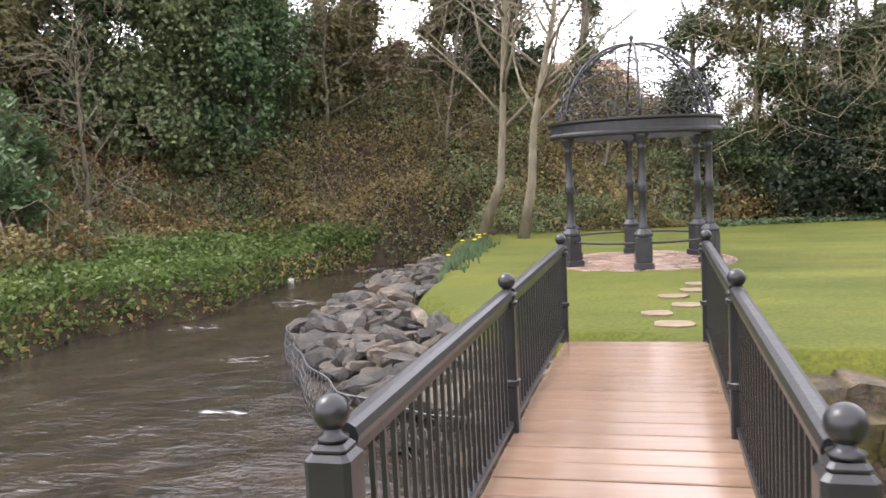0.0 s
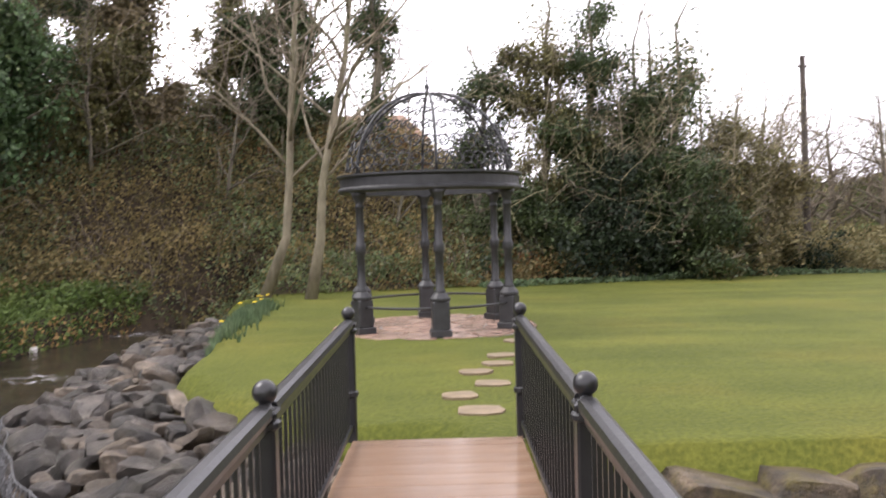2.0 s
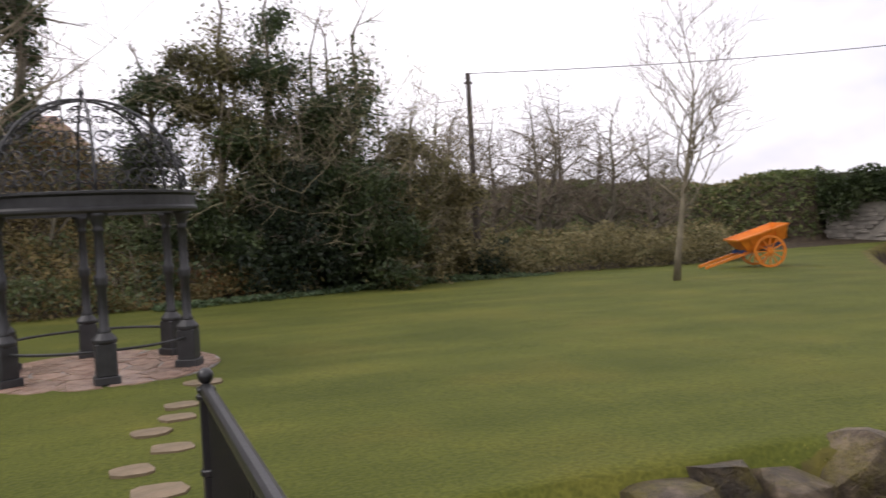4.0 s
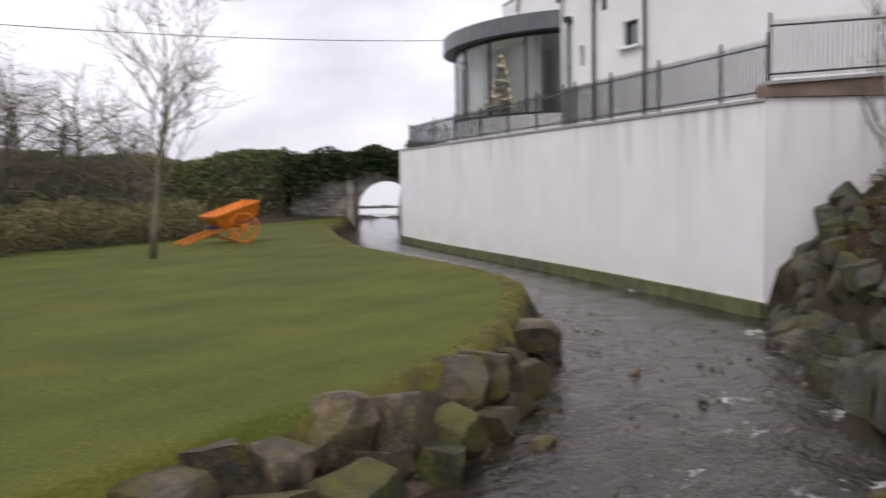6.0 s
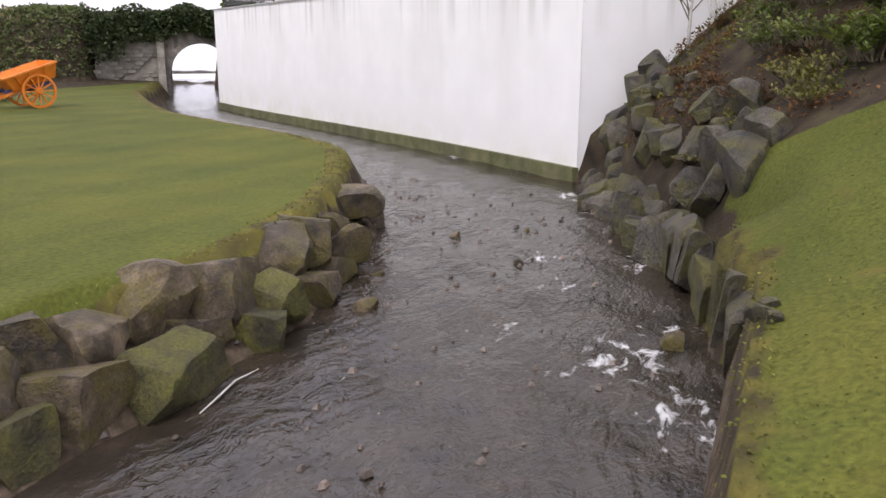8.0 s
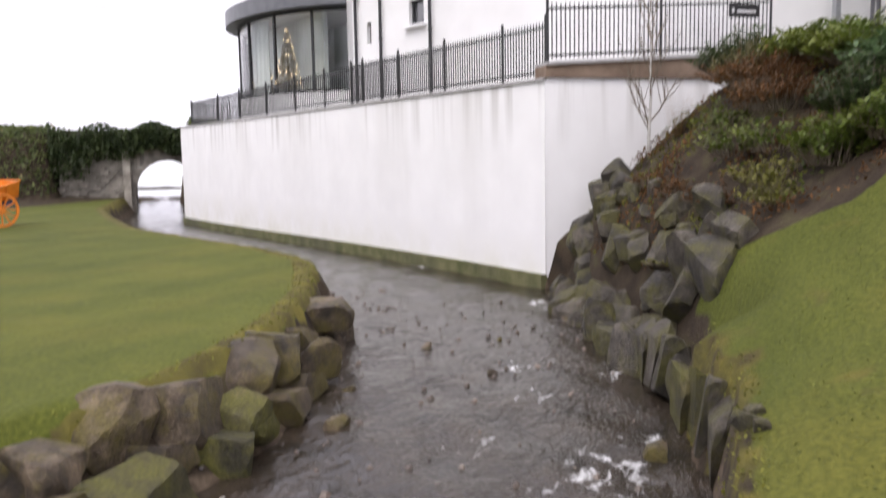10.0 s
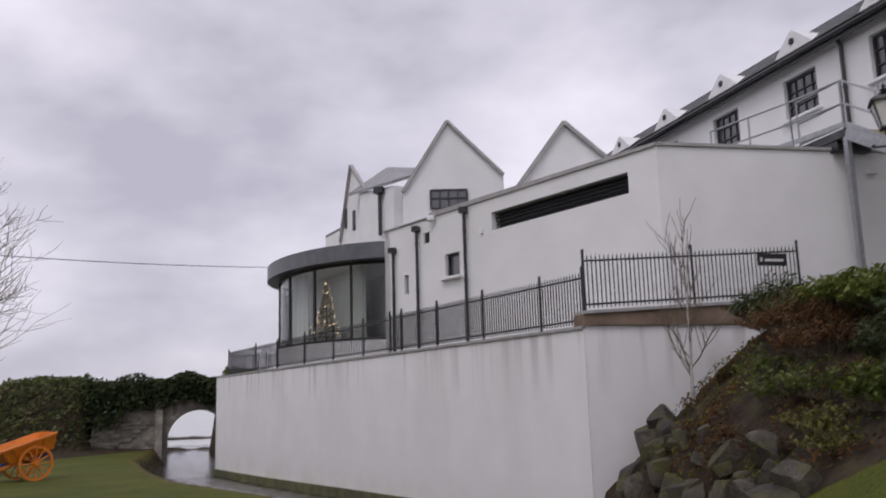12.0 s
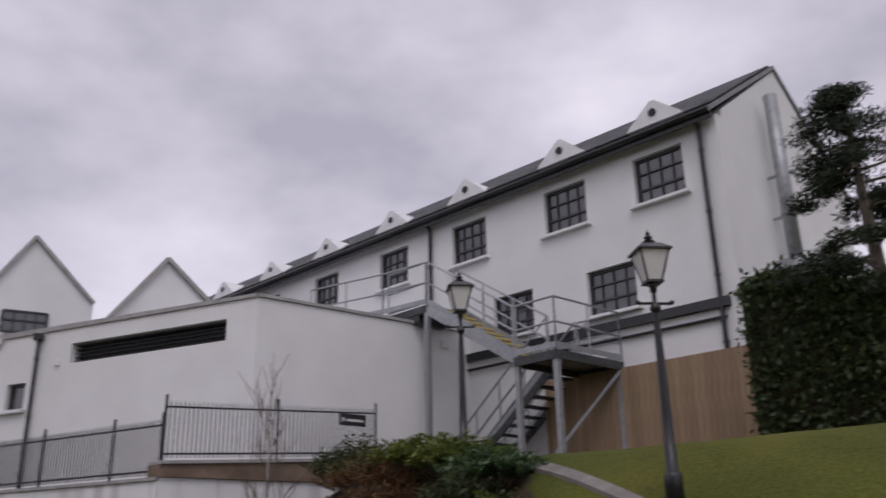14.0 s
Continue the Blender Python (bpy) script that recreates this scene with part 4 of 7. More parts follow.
            poly = [(ra * math.cos(t0), ra * math.sin(t0)), (rb * math.cos(t0), rb * math.sin(t0)), (rb * 1.03 * math.cos((t0 + t1) / 2), rb * 1.03 * math.sin((t0 + t1) / 2)),
                    (rb * math.cos(t1), rb * math.sin(t1)), (ra * math.cos(t1), ra * math.sin(t1))]
            part("paving_stone", Mesh().prism(poly, 0, 0.012 + rng.uniform(0, .006)), PATIO, pat, at=pose(cx, cy, z0 + 0.01))


build_gazebo()


def build_stepping_stones():
    rng = random.Random(11)
    for x, y, w, d in ((0.01, 0.33, 0.42, 0.25), (0.355, 1.0, 0.42, 0.30), (0.2, 1.65, 0.36, 0.26), (0.535, 2.2, 0.40, 0.26), (0.385, 2.87, 0.38, 0.25), (0.66, 3.37, 0.36, 0.26), (0.74, 3.95, 0.36, 0.26), (1.1, 5.2, 0.5, 0.3)):
        k = 9
        turn = [2 * math.pi * (i + rng.uniform(-.2, .2)) / k for i in range(k)]
        square = [(math.copysign(abs(math.cos(t)) ** 0.6, math.cos(t)), math.copysign(abs(math.sin(t)) ** 0.6, math.sin(t))) for t in turn]
        poly = [(w * rng.uniform(0.82, 1.0) * a * 0.52, d * rng.uniform(0.82, 1.0) * b * 0.64) for a, b in square]
        s = solid("stepping_stone", Mesh().prism(poly, -0.04, 0.022), FLAG, "flat sandstone stepping stone set in the lawn", "stepping stone", group="stepping stones across the lawn")
        s.matrix_basis = pose(x, y, ground_z(x, y), 0, 0, rng.uniform(-8, 8))


build_stepping_stones()


# ---- retaining wall, terrace and its railings ----
WA, WT = Vector((15.45, -1.62)), Vector((32.2, 18.6))
WD = (WT - WA).normalized()
WN = Vector((WD.y, -WD.x))
C2 = Vector((18.2, -5.5))
D2 = (C2 - WA).normalized()
N2 = Vector((-D2.y, D2.x))


def build_wall():
    wall = thing("retaining_wall", "tall white rendered retaining wall with rain streaks above the stream", "wall", kind="structure")
    back = WN * 0.4
    m = Mesh()
    k = 24
    line = [WA + (WT - WA) * i / k for i in range(k + 1)]
    for a, b in zip(line, line[1:]):
        za, zb = [float(water_z(p.x, p.y)) + 0.26 for p in (a, b)]
        m.prism([tuple(a), tuple(a + back), tuple(b + back), tuple(b)], [za, za, zb, zb], 2.97)
    end = WT + WN * 7
    m.prism([tuple(WT), tuple(WT + WD * 0.02), tuple(end + WD * 0.02), tuple(end - WD * 0.4), tuple(WT + WN * 0.4 - WD * 0.4)], -1.3, 2.97)
    part("rendered_face", m, RENDER_STAINED, wall)
    m = Mesh()
    for a, b in zip(line, line[1:]):
        za, zb = [float(water_z(p.x, p.y)) + 0.28 for p in (a, b)]
        o = -WN * 0.1
        m.prism([tuple(a + o), tuple(a + back), tuple(b + back), tuple(b + o)], -1.9, [za, za, zb, zb])
    part("plinth", m, MOSSY, wall, "mossy green concrete plinth at the waterline")
    m = Mesh()
    m.prism([tuple(WA - WN * 0.04), tuple(WA + WN * 0.46), tuple(WT + WN * 0.46), tuple(WT - WN * 0.04)], 2.974, 3.03)
    part("coping", m, COPING, wall)
    w2 = thing("side_wall", "white wall returning behind the boulders under a brown stone lintel", "wall", kind="structure")
    part("rendered_face", Mesh().prism([tuple(WA + N2 * 0.01), tuple(C2 + N2 * 0.01), tuple(C2 + N2 * 0.4), tuple(WA + N2 * 0.4)], -1.2, 3.03), RENDER_STAINED, w2)
    part("lintel", Mesh().prism([tuple(WA - N2 * 0.05), tuple(C2 - N2 * 0.05), tuple(C2 + N2 * 0.45), tuple(WA + N2 * 0.45)], 3.034, [3.24, 3.5, 3.5, 3.24]), BROWN_STONE, w2,
         "brown stained stone lintel")
    part("cap", Mesh().prism([tuple(WA - N2 * 0.1), tuple(C2 - N2 * 0.1), tuple(C2 + N2 * 0.45), tuple(WA + N2 * 0.45)], [3.244, 3.504, 3.504, 3.244], [3.30, 3.56, 3.56, 3.30]), COPING, w2)
    solid("terrace_floor", Mesh().prism([tuple(WA + WN * 0.42 + WD * 0.1), tuple(C2 + N2 * 0.42), (30, -2), (44, 12), tuple(end - WD * .41), tuple(WT + WN * 0.42 - WD * .42)], 2.9, 3.0), PATHM,
          "pale paved terrace behind the wall railing", "terrace", "structure")


build_wall()


def picket_mesh(h):
    m = Mesh().box((0, 0, h / 2), (0.021, 0.021, h))
    m.add([(-0.016, -0.008, h), (0.016, -0.008, h), (0.016, 0.008, h), (-0.016, 0.008, h), (0, 0, h + 0.06)], [(0, 1, 4), (1, 2, 4), (2, 3, 4), (3, 0, 4), (3, 2, 1, 0)])
    return m.data("picket", IRON)


def fence_run(label, pts, height, pitch, group):
    """Black picket railing along 3D points; one post at each, pickets and two rails between."""
    f = thing("picket_fence", label, "fence", group=group)
    pk = picket_mesh(height - 0.1)
    po = Mesh().box((0, 0, height / 2 + 0.03), (0.048, 0.048, height + 0.06), bevel=0.007)
    po.lathe([(0.024, height + 0.06), (0.03, height + 0.075), (0.02, height + 0.10), (0.002, height + 0.11)], n=10)
    po = po.data("post", IRON)
    for p in pts:
        part("post", po, IRON, f, at=pose(*p))
    for a, b in zip(pts, pts[1:]):
        a, b = Vector(a), Vector(b)
        for h in (0.12, height - 0.12):
            part("rail", Mesh().bar(a + Vector((0, 0, h)), b + Vector((0, 0, h)), 0.012, 0.035), IRON, f)
        n = max(2, round((b - a).length / pitch))
        for i in range(1, n):
            p = a + (b - a) * i / n
            part("picket", pk, IRON, f, at=pose(p.x, p.y, p.z + 0.05))
    return f


def build_fences():
    s_posts = [0.0, 1.35, 3.53, 5.65, 7.6, 8.3, 10.1, 12.4, 15.0, 17.9, 20.6, 24.6]
    pts = [(*(WA + WN * 0.12 + WD * (s + 0.12)), 3.03) for s in s_posts]
    fence_run("black metal picket railing along the top of the white wall", pts[:6], 1.02, 0.09, "terrace railings")
    fence_run("black metal picket railing in front of the curved glass bay", pts[5:], 1.0, 0.14, "terrace railings")
    e = WT + WN * 0.12 - WD * 0.5
    fence_run("short black railing across the end of the terrace", [(*(e + WN * q), 3.03) for q in (0.3, 2.0, 4.0)], 1.0, 0.12, "terrace railings")
    mid = (WA + C2) / 2
    fence_run("taller black picket railing raised on the brown lintel", [(*(WA + D2 * 0.1 + N2 * 0.1), 3.31), (*(mid + N2 * 0.1), 3.43), (*(C2 + N2 * 0.1), 3.56)], 1.06, 0.088, "terrace railings")
    # notice on the railing
    c = WA + (C2 - WA) * 0.86 - N2 * 0.0
    sg = thing("notice_sign", "small black notice board fixed to the railing", "sign")
    rz = math.atan2(D2.y, D2.x)
    part("board", Mesh().box((c.x, c.y, 4.30), (0.66, 0.02, 0.24), rz), SIGN, sg)
    q = c - N2 * 0.0125
    part("lettering", Mesh().box((q.x + D2.x * 0.04, q.y + D2.y * 0.04, 4.29), (0.42, 0.004, 0.05), rz), SIGN_WHITE, sg, "pale bar of unreadable lettering")
    part("emblem", Mesh().box((q.x - D2.x * 0.25, q.y - D2.y * 0.25, 4.30), (0.05, 0.004, 0.08), rz), SIGN_WHITE, sg)


build_fences()


# ---- hotel ----
P1 = Vector((18.16, -2.86))
DA = Vector((0.536, 0.844)).normalized()
NA = Vector((-DA.y, DA.x))
DB = Vector((0.54, -0.842)).normalized()
NB = Vector((DB.y, -DB.x))
M0 = Vector((15.51, -12.59))
DM = Vector((0.789, 0.6143)).normalized()
NM = Vector((-DM.y, DM.x))


def on(origin, d, n, s, off, z):
    p = origin + d * s + n * off
    return (p.x, p.y, z)


def wall_face(m, origin, d, n, s0, s1, z0, z1, thick, holes):
    """A wall of true thickness behind a facade line, with rectangular openings (s0, s1, z0, z1). z1 is the level top."""
    cuts = sorted({s0, s1, *[h[0] for h in holes], *[h[1] for h in holes]})
    for a, b in zip(cuts, cuts[1:]):
        mid = (a + b) / 2
        here = sorted([h for h in holes if h[0] < mid < h[1]], key=lambda h: h[2])
        z = z0
        for h in here + [(0, 0, z1, z1)]:
            if h[2] - z > 1e-4:
                pa, pb = origin + d * a, origin + d * b
                m.prism([tuple(pa), tuple(pb), tuple(pb - n * thick), tuple(pa - n * thick)], z, h[2])
            z = h[3]


def window(parent, origin, d, n, s0, s1, z0, z1, cols, rows, sill=True, deep=0.14):
    rz = math.atan2(d.y, d.x)
    mid = (s0 + s1) / 2
    w, h = s1 - s0, z1 - z0
    win = part("window", Mesh().box(on(origin, d, n, mid, -deep - 0.02, (z0 + z1) / 2), (w, 0.012, h), rz), WINDOW_PANE, parent)
    for s, ww in ((s0 + 0.035, 0.07), (s1 - 0.035, 0.07)):
        part("frame", Mesh().box(on(origin, d, n, s, -deep, (z0 + z1) / 2), (ww, 0.06, h), rz), DARK_FRAME, win)
    for z in (z0 + 0.035, z1 - 0.035):
        part("frame", Mesh().box(on(origin, d, n, mid, -deep, z), (w - 0.14, 0.06, 0.07), rz), DARK_FRAME, win)
    for i in range(1, cols):
        part("glazing_bar", Mesh().box(on(origin, d, n, s0 + w * i / cols, -deep, (z0 + z1) / 2), (0.03 if cols > 2 else 0.05, 0.05, h - 0.14), rz), DARK_FRAME, win)
    for i in range(1, rows):
        part("glazing_bar", Mesh().box(on(origin, d, n, mid, -deep + 0.004, z0 + h * i / rows), (w - 0.14, 0.05, 0.05 if i == rows // 2 else 0.03), rz), DARK_FRAME, win)
    if sill:
        part("sill", Mesh().box(on(origin, d, n, mid, 0.03, z0 - 0.04), (w + 0.24, 0.22, 0.08), rz, bevel=0.01), WHITE_PAINT, win)


def downpipe(parent, p, z0, z1, r=0.045, hopper=True):
    m = Mesh().cyl((*p, z0), (*p, z1), r, n=10)
    for z in np.arange(z0 + 0.5, z1, 1.4):
        m.cyl((*p, z), (*p, z + 0.05), r * 1.35, n=10)
    if hopper:
        m.prism([(p[0] - 0.13, p[1] - 0.11), (p[0] + 0.13, p[1] - 0.11), (p[0] + 0.13, p[1] + 0.11), (p[0] - 0.13, p[1] + 0.11)], z1, z1 + 0.16)
    part("downpipe", m, IRON, parent, "black downpipe with square hopper" if hopper else "black downpipe")


def build_annex():
    hs = thing("hotel_annex", "low white rendered flat-roofed hotel wing with a long louvred slot", "building")
    LA = 10.9
    vent = (0.83, 5.6, 6.15, 6.64)
    win = (7.05, 7.72, 5.15, 5.82)
    slit = (9.6, 9.82, 4.9, 5.5)
    hole = (8.45, 8.75, 6.3, 6.62)
    m = Mesh()
    wall_face(m, P1, DA, NA, 0, LA, 2.95, 7.02, 0.35, [vent, win, slit, hole])
    part("wall", m, RENDER, hs)
    m = Mesh()
    wall_face(m, P1, DB, NB, 0.36, 6.4, 2.6, 7.02, 0.35, [])
    m.prism([tuple(P1), tuple(P1 + DB * 0.36), tuple(P1 + DB * 0.36 - NB * .35), tuple(P1 - NA * 0.35 + DB * .0)], 2.6, 7.02)
    part("wall", m, RENDER, hs)
    a, b, c, d = P1 - NA * 0.3 - NB * 0.1, P1 + DA * LA - NA * 0.3, P1 + DA * LA - NA * 9, P1 + DB * 6.3 - NB * 5
    part("roof", Mesh().prism([tuple(a), tuple(b), tuple(c), tuple(d), tuple(P1 + DB * 6.3 - NB * .3)], 6.7, 6.9), SLATE, hs)
    cop = Mesh()
    for o, dr, n, s0, s1 in ((P1, DA, NA, 0.0, 8.4), (P1, DA, NA, 8.4, LA)):
        za, zb = (7.10, 7.16) if s0 < 1 else (7.06, 6.9)
        q = [o + dr * s0 + n * 0.05, o + dr * s1 + n * 0.05, o + dr * s1 - n * 0.4, o + dr * s0 - n * 0.4]
        cop.prism([tuple(p) for p in q], 7.024, [za, zb + 0.0 if zb > 7.03 else 7.06, zb if zb > 7.03 else 7.06, za])
    q = [P1 + NB * 0.05, P1 + DB * 6.4 + NB * 0.05, P1 + DB * 6.4 - NB * 0.4, P1 - NB * 0.4]
    cop.prism([tuple(p) for p in q], 7.028, [7.10] * 4)
    part("parapet_coping", cop, COPING, hs)
    part("return_wall", Mesh().prism([tuple(P1 + DA * LA), tuple(P1 + DA * (LA - .3)), tuple(P1 + DA * (LA - .3) - NA * 8), tuple(P1 + DA * LA - NA * 8)], 2.95, 7.015), RENDER, hs)
    rz = math.atan2(DA.y, DA.x)
    lou = part("louvre", Mesh().box(on(P1, DA, NA, 3.2, -0.3, 6.4), (4.78, 0.04, 0.5), rz), DARK, hs, "long dark louvred slot")
    for i in range(5):
        part("slat", Mesh().box(on(P1, DA, NA, 3.2, -0.17, 6.21 + i * 0.095), (4.75, 0.10, 0.012), rz), DARK_FRAME, lou)
    window(hs, P1, DA, NA, *win, 1, 1)
    window(hs, P1, DA, NA, *slit, 1, 1, sill=False)
    part("wall_vent", Mesh().box(on(P1, DA, NA, 8.6, -0.1, 6.46), (0.28, 0.1, 0.3), rz), DARK, hs)
    for s, z in ((6.68, 6.82), (9.0, 6.7), (10.3, 6.25)):
        downpipe(hs, tuple(P1 + DA * s + NA * 0.09), 3.02, z)
    part("floodlight", Mesh().box(on(P1, DA, NA, 8.2, 0.12, 6.95), (0.24, 0.16, 0.16), rz, bevel=0.03), WHITE_PAINT, hs)
    part("alarm_box", Mesh().box(on(P1, DA, NA, 6.0, 0.04, 6.2), (0.10, 0.08, 0.14), rz, bevel=0.01), WHITE_PAINT, hs)
    part("alarm_box", Mesh().box(on(P1, DB, NB, 5.2, 0.06, 6.6), (0.24, 0.12, 0.2), math.atan2(DB.y, DB.x), bevel=0.02), WHITE_PAINT, hs)


build_annex()


def build_rotunda():
    c, r = Vector((29.2, 9.0)) + WD * 0.8, 3.4

    def oval(q, t):
        """A point of the plan at angle t, drawn out along the river wall."""
        v = Vector((q * math.cos(t), q * math.sin(t)))
        v = c + v + WD * (v.dot(WD) * 0.42)
        return v.x, v.y

    rot = thing("glazed_bay", "curved glass dining bay under a dark grey drum fascia", "building")
    n = 72
    def band(m, r0, r1, z0, z1, a0=0.0, a1=2 * math.pi, k=n):
        prof = ((r0, z0), (r1, z0), (r1, z1), (r0, z1))
        vs = [(*oval(q, 2 * math.pi * i / k), z) for q, z in prof for i in range(k)]
        m.add(vs, [(j * k + i, j * k + (i + 1) % k, ((j + 1) % 4) * k + (i + 1) % k, ((j + 1) % 4) * k + i) for j in range(4) for i in range(k)])
    m = Mesh()
    band(m, r - 0.25, r, 2.95, 3.78)
    part("base_wall", m, RENDER, rot)
    m = Mesh()
    band(m, r - 0.3, r + 0.42, 6.47, 7.02)
    part("fascia", m, ZINC, rot, "dark grey curved fascia")
    lid = Mesh()
    band(lid, 0.05, r + 0.36, 6.9, 7.0)
    part("soffit_roof", lid, ZINC, rot)
    m = Mesh()
    band(m, 0.1, r - 0.05, 6.42, 6.49, k=48)
    part("ceiling", m, RENDER, rot)
    m = Mesh()
    band(m, 0.1, r - 0.3, 3.7, 3.76, k=48)
    part("floor", m, FLOOR_IN, rot)
    for z0, z1 in ((3.78, 3.86), (6.38, 6.5)):
        m = Mesh()
        band(m, r - 0.1, r - 0.0, z0, z1)
        part("frame_ring", m, DARK_FRAME, rot)
    k = 16
    for i in range(k):
        t0, t1 = 2 * math.pi * (i + 0.3) / k, 2 * math.pi * (i + 1.3) / k
        p0 = oval(r - .05, t0)
        part("mullion", Mesh().box((*p0, 5.12), (0.1, 0.07, 2.54), t0), DARK_FRAME, rot)
        m = Mesh()
        for j in range(6):
            a, b = t0 + (t1 - t0) * j / 6, t0 + (t1 - t0) * (j + 1) / 6
            m.add([(*oval(r - .05, q), z) for q, z in ((a, 3.86), (b, 3.86), (b, 6.38), (a, 6.38))], [(0, 1, 2, 3)])
        g = part("pane", m, PANE, rot, smooth=True)
        g.visible_shadow = False
    # curtain wall behind and a pair of lit trees inside
    m = Mesh()
    band(m, 0.1, 0.15, 3.76, 6.4, k=12)
    m.prism([tuple(c + WD * 3.4 - WN * 1.9), tuple(c + WD * 3.4 - WN * 1.75), tuple(c - WD * 3.4 - WN * 1.75), tuple(c - WD * 3.4 - WN * 1.9)], 3.76, 6.41)
    back = [c + WD * 4.3 - WN * 0.1, c + WD * 4.3, c - WD * 4.3, c - WD * 4.3 - WN * 0.1]
    m.prism([tuple(v) for v in back], 3.77, 6.40)
    part("inner_wall", m, CURTAIN, rot)
    for a0, a1 in ((228, 262), (136, 155)):
        m = Mesh()
        fold = [(radians(a0 + (a1 - a0) * i / 40), r - 0.32 + 0.04 * math.sin(i * 1.9)) for i in range(41)]
        for (t0, q0), (t1, q1) in zip(fold, fold[1:]):
            m.add([(*oval(q0, t0), 3.8), (*oval(q1, t1), 3.8),
                   (*oval(q1, t1), 6.4), (*oval(q0, t0), 6.4)], [(0, 1, 2, 3)])
        part("curtain", m, CURTAIN, rot, "pale grey gathered curtain")
    for off, h, sd in ((-2.5, 2.2, 1), (0.3, 1.9, 2)):
        p = c - WN * 2.75 + WD * (off * 0.9)
        tr = thing("christmas_tree", "indoor christmas tree with warm fairy lights behind the curved glass", "christmas tree", pose(p.x, p.y, 3.77), "lit trees in the bay")
        rng = np.random.default_rng(sd)
        z = rng.uniform(0.2, h, 1500)
        rr = (1.05 - z / h) * 0.5 * rng.uniform(0.5, 1, 1500)
        t = rng.uniform(0, 6.28, 1500)
        leaves("foliage", np.stack([rr * np.cos(t), rr * np.sin(t), z], 1), 0.05, LEAF_GOLD, tr, sd)
        part("trunk", Mesh().cyl((0, 0, 0), (0, 0, h * 0.9), 0.04, 0.01), BARK, tr)
        m = Mesh()
        for i in range(52):
            zz = rng.uniform(0.15, h)
            q, a = (1.08 - zz / h) * 0.5, rng.uniform(0, 6.28)
            m.box((q * math.cos(a), q * math.sin(a), zz), (0.028, 0.028, 0.028))
        part("fairy_lights", m, FAIRY, tr, "warm white fairy lights")


build_rotunda()


def build_main():
    hb = thing("hotel_building", "long white two-storey hotel range with slate roof and dark sash windows", "building")
    L, ez, rz_, dep = 26.0, 10.5, 12.98, 3.5
    ang = math.atan2(DM.y, DM.x)
    ups = [(s - 0.63, s + 0.63, 8.97, 10.12) for s in (1.51, 4.14, 7.4, 10.5, 13.8, 17.1)]
    downs = [(2.35, 3.66, 6.68, 7.76), (5.3, 6.6, 6.68, 7.76)]
    m = Mesh()
    wall_face(m, M0, DM, NM, 0, L, 2.6, ez, 0.3, ups + downs)
    part("wall", m, RENDER, hb)
    m = Mesh()
    back = -NM
    a, b, t = M0 + back * 0.3, M0 + back * 2 * dep, M0 + back * dep
    m.slab([(a.x, a.y, 2.6), (b.x, b.y, 2.6), (b.x, b.y, ez), (t.x, t.y, rz_ - 0.04), (a.x, a.y, ez + 0.2)], (DM.x * 0.3, DM.y * 0.3, 0))
    part("gable_wall", m, RENDER, hb)
    part("back_wall", Mesh().prism([tuple(b), tuple(b + DM * L), tuple(b + DM * L + NM * .3), tuple(b + NM * .3)], 2.6, ez), RENDER, hb)
    roof = Mesh()
    o = M0 - DM * 0.05
    e0, r0 = o + NM * 0.3, o + back * dep
    e1, r1 = e0 + DM * L, r0 + DM * L
    be0, be1 = o + back * (2 * dep + .3), o + back * (2 * dep + .3) + DM * L
    roof.slab([(e0.x, e0.y, ez - 0.05), (e1.x, e1.y, ez - 0.05), (r1.x, r1.y, rz_), (r0.x, r0.y, rz_)], (0, 0, 0.12))
    roof.slab([(r0.x, r0.y, rz_), (r1.x, r1.y, rz_), (be1.x, be1.y, ez - 0.05), (be0.x, be0.y, ez - 0.05)], (0, 0, 0.12))
    part("roof", roof, SLATE, hb, "grey slate roof")
    # slate courses as thin raised strips on the visible slope
    cs = Mesh()
    for i in range(1, 16):
        f = i / 16
        p0, p1 = e0.lerp(r0, f), e1.lerp(r1, f)
        z = (ez - 0.05) * (1 - f) + rz_ * f + 0.125
        cs.bar((p0.x, p0.y, z), (p1.x, p1.y, z), 0.22, 0.012)
    tagged(part("slate_courses", cs, SLATE, hb), kind="stuff")
    part("gutter", Mesh().tube([(*(e0 + NM * 0.05), ez - 0.02), (*(e1 + NM * 0.05), ez - 0.02)], [0.075, 0.075], 8), IRON, hb, "black gutter")
    part("fascia", Mesh().prism([tuple(e0), tuple(e1), tuple(e1 - NM * .04), tuple(e0 - NM * .04)], ez - 0.2, ez - 0.055), DARK_FRAME, hb)
    for h in ups + downs:
        window(hb, M0, DM, NM, *h, 4, 3)
    for s in (1.37, 4.04, 7.3, 10.4, 13.6, 16.8, 20.0):
        q = part("gablet", Mesh().slab([on(M0, DM, NM, s - 0.72, 0.2, 10.72), on(M0, DM, NM, s + 0.72, 0.2, 10.72), on(M0, DM, NM, s + 0.66, 0.2, 10.80), on(M0, DM, NM, s + 0.06, 0.2, 11.29), on(M0, DM, NM, s - 0.06, 0.2, 11.29),
                                        on(M0, DM, NM, s - 0.66, 0.2, 10.80)], (-NM.x * 1.1, -NM.y * 1.1, 0)), WHITE_PAINT, hb, "small white gablet with a round vent")
        part("round_vent", Mesh().cyl(on(M0, DM, NM, s, 0.205, 10.99), on(M0, DM, NM, s, 0.23, 10.99), 0.095, n=14), DARK, q)
    for s, z0 in ((0.38, 5.0), (8.85, 7.2)):
        p = M0 + DM * s + NM * 0.08
        downpipe(hb, tuple(p), z0, 10.3, 0.05, False)
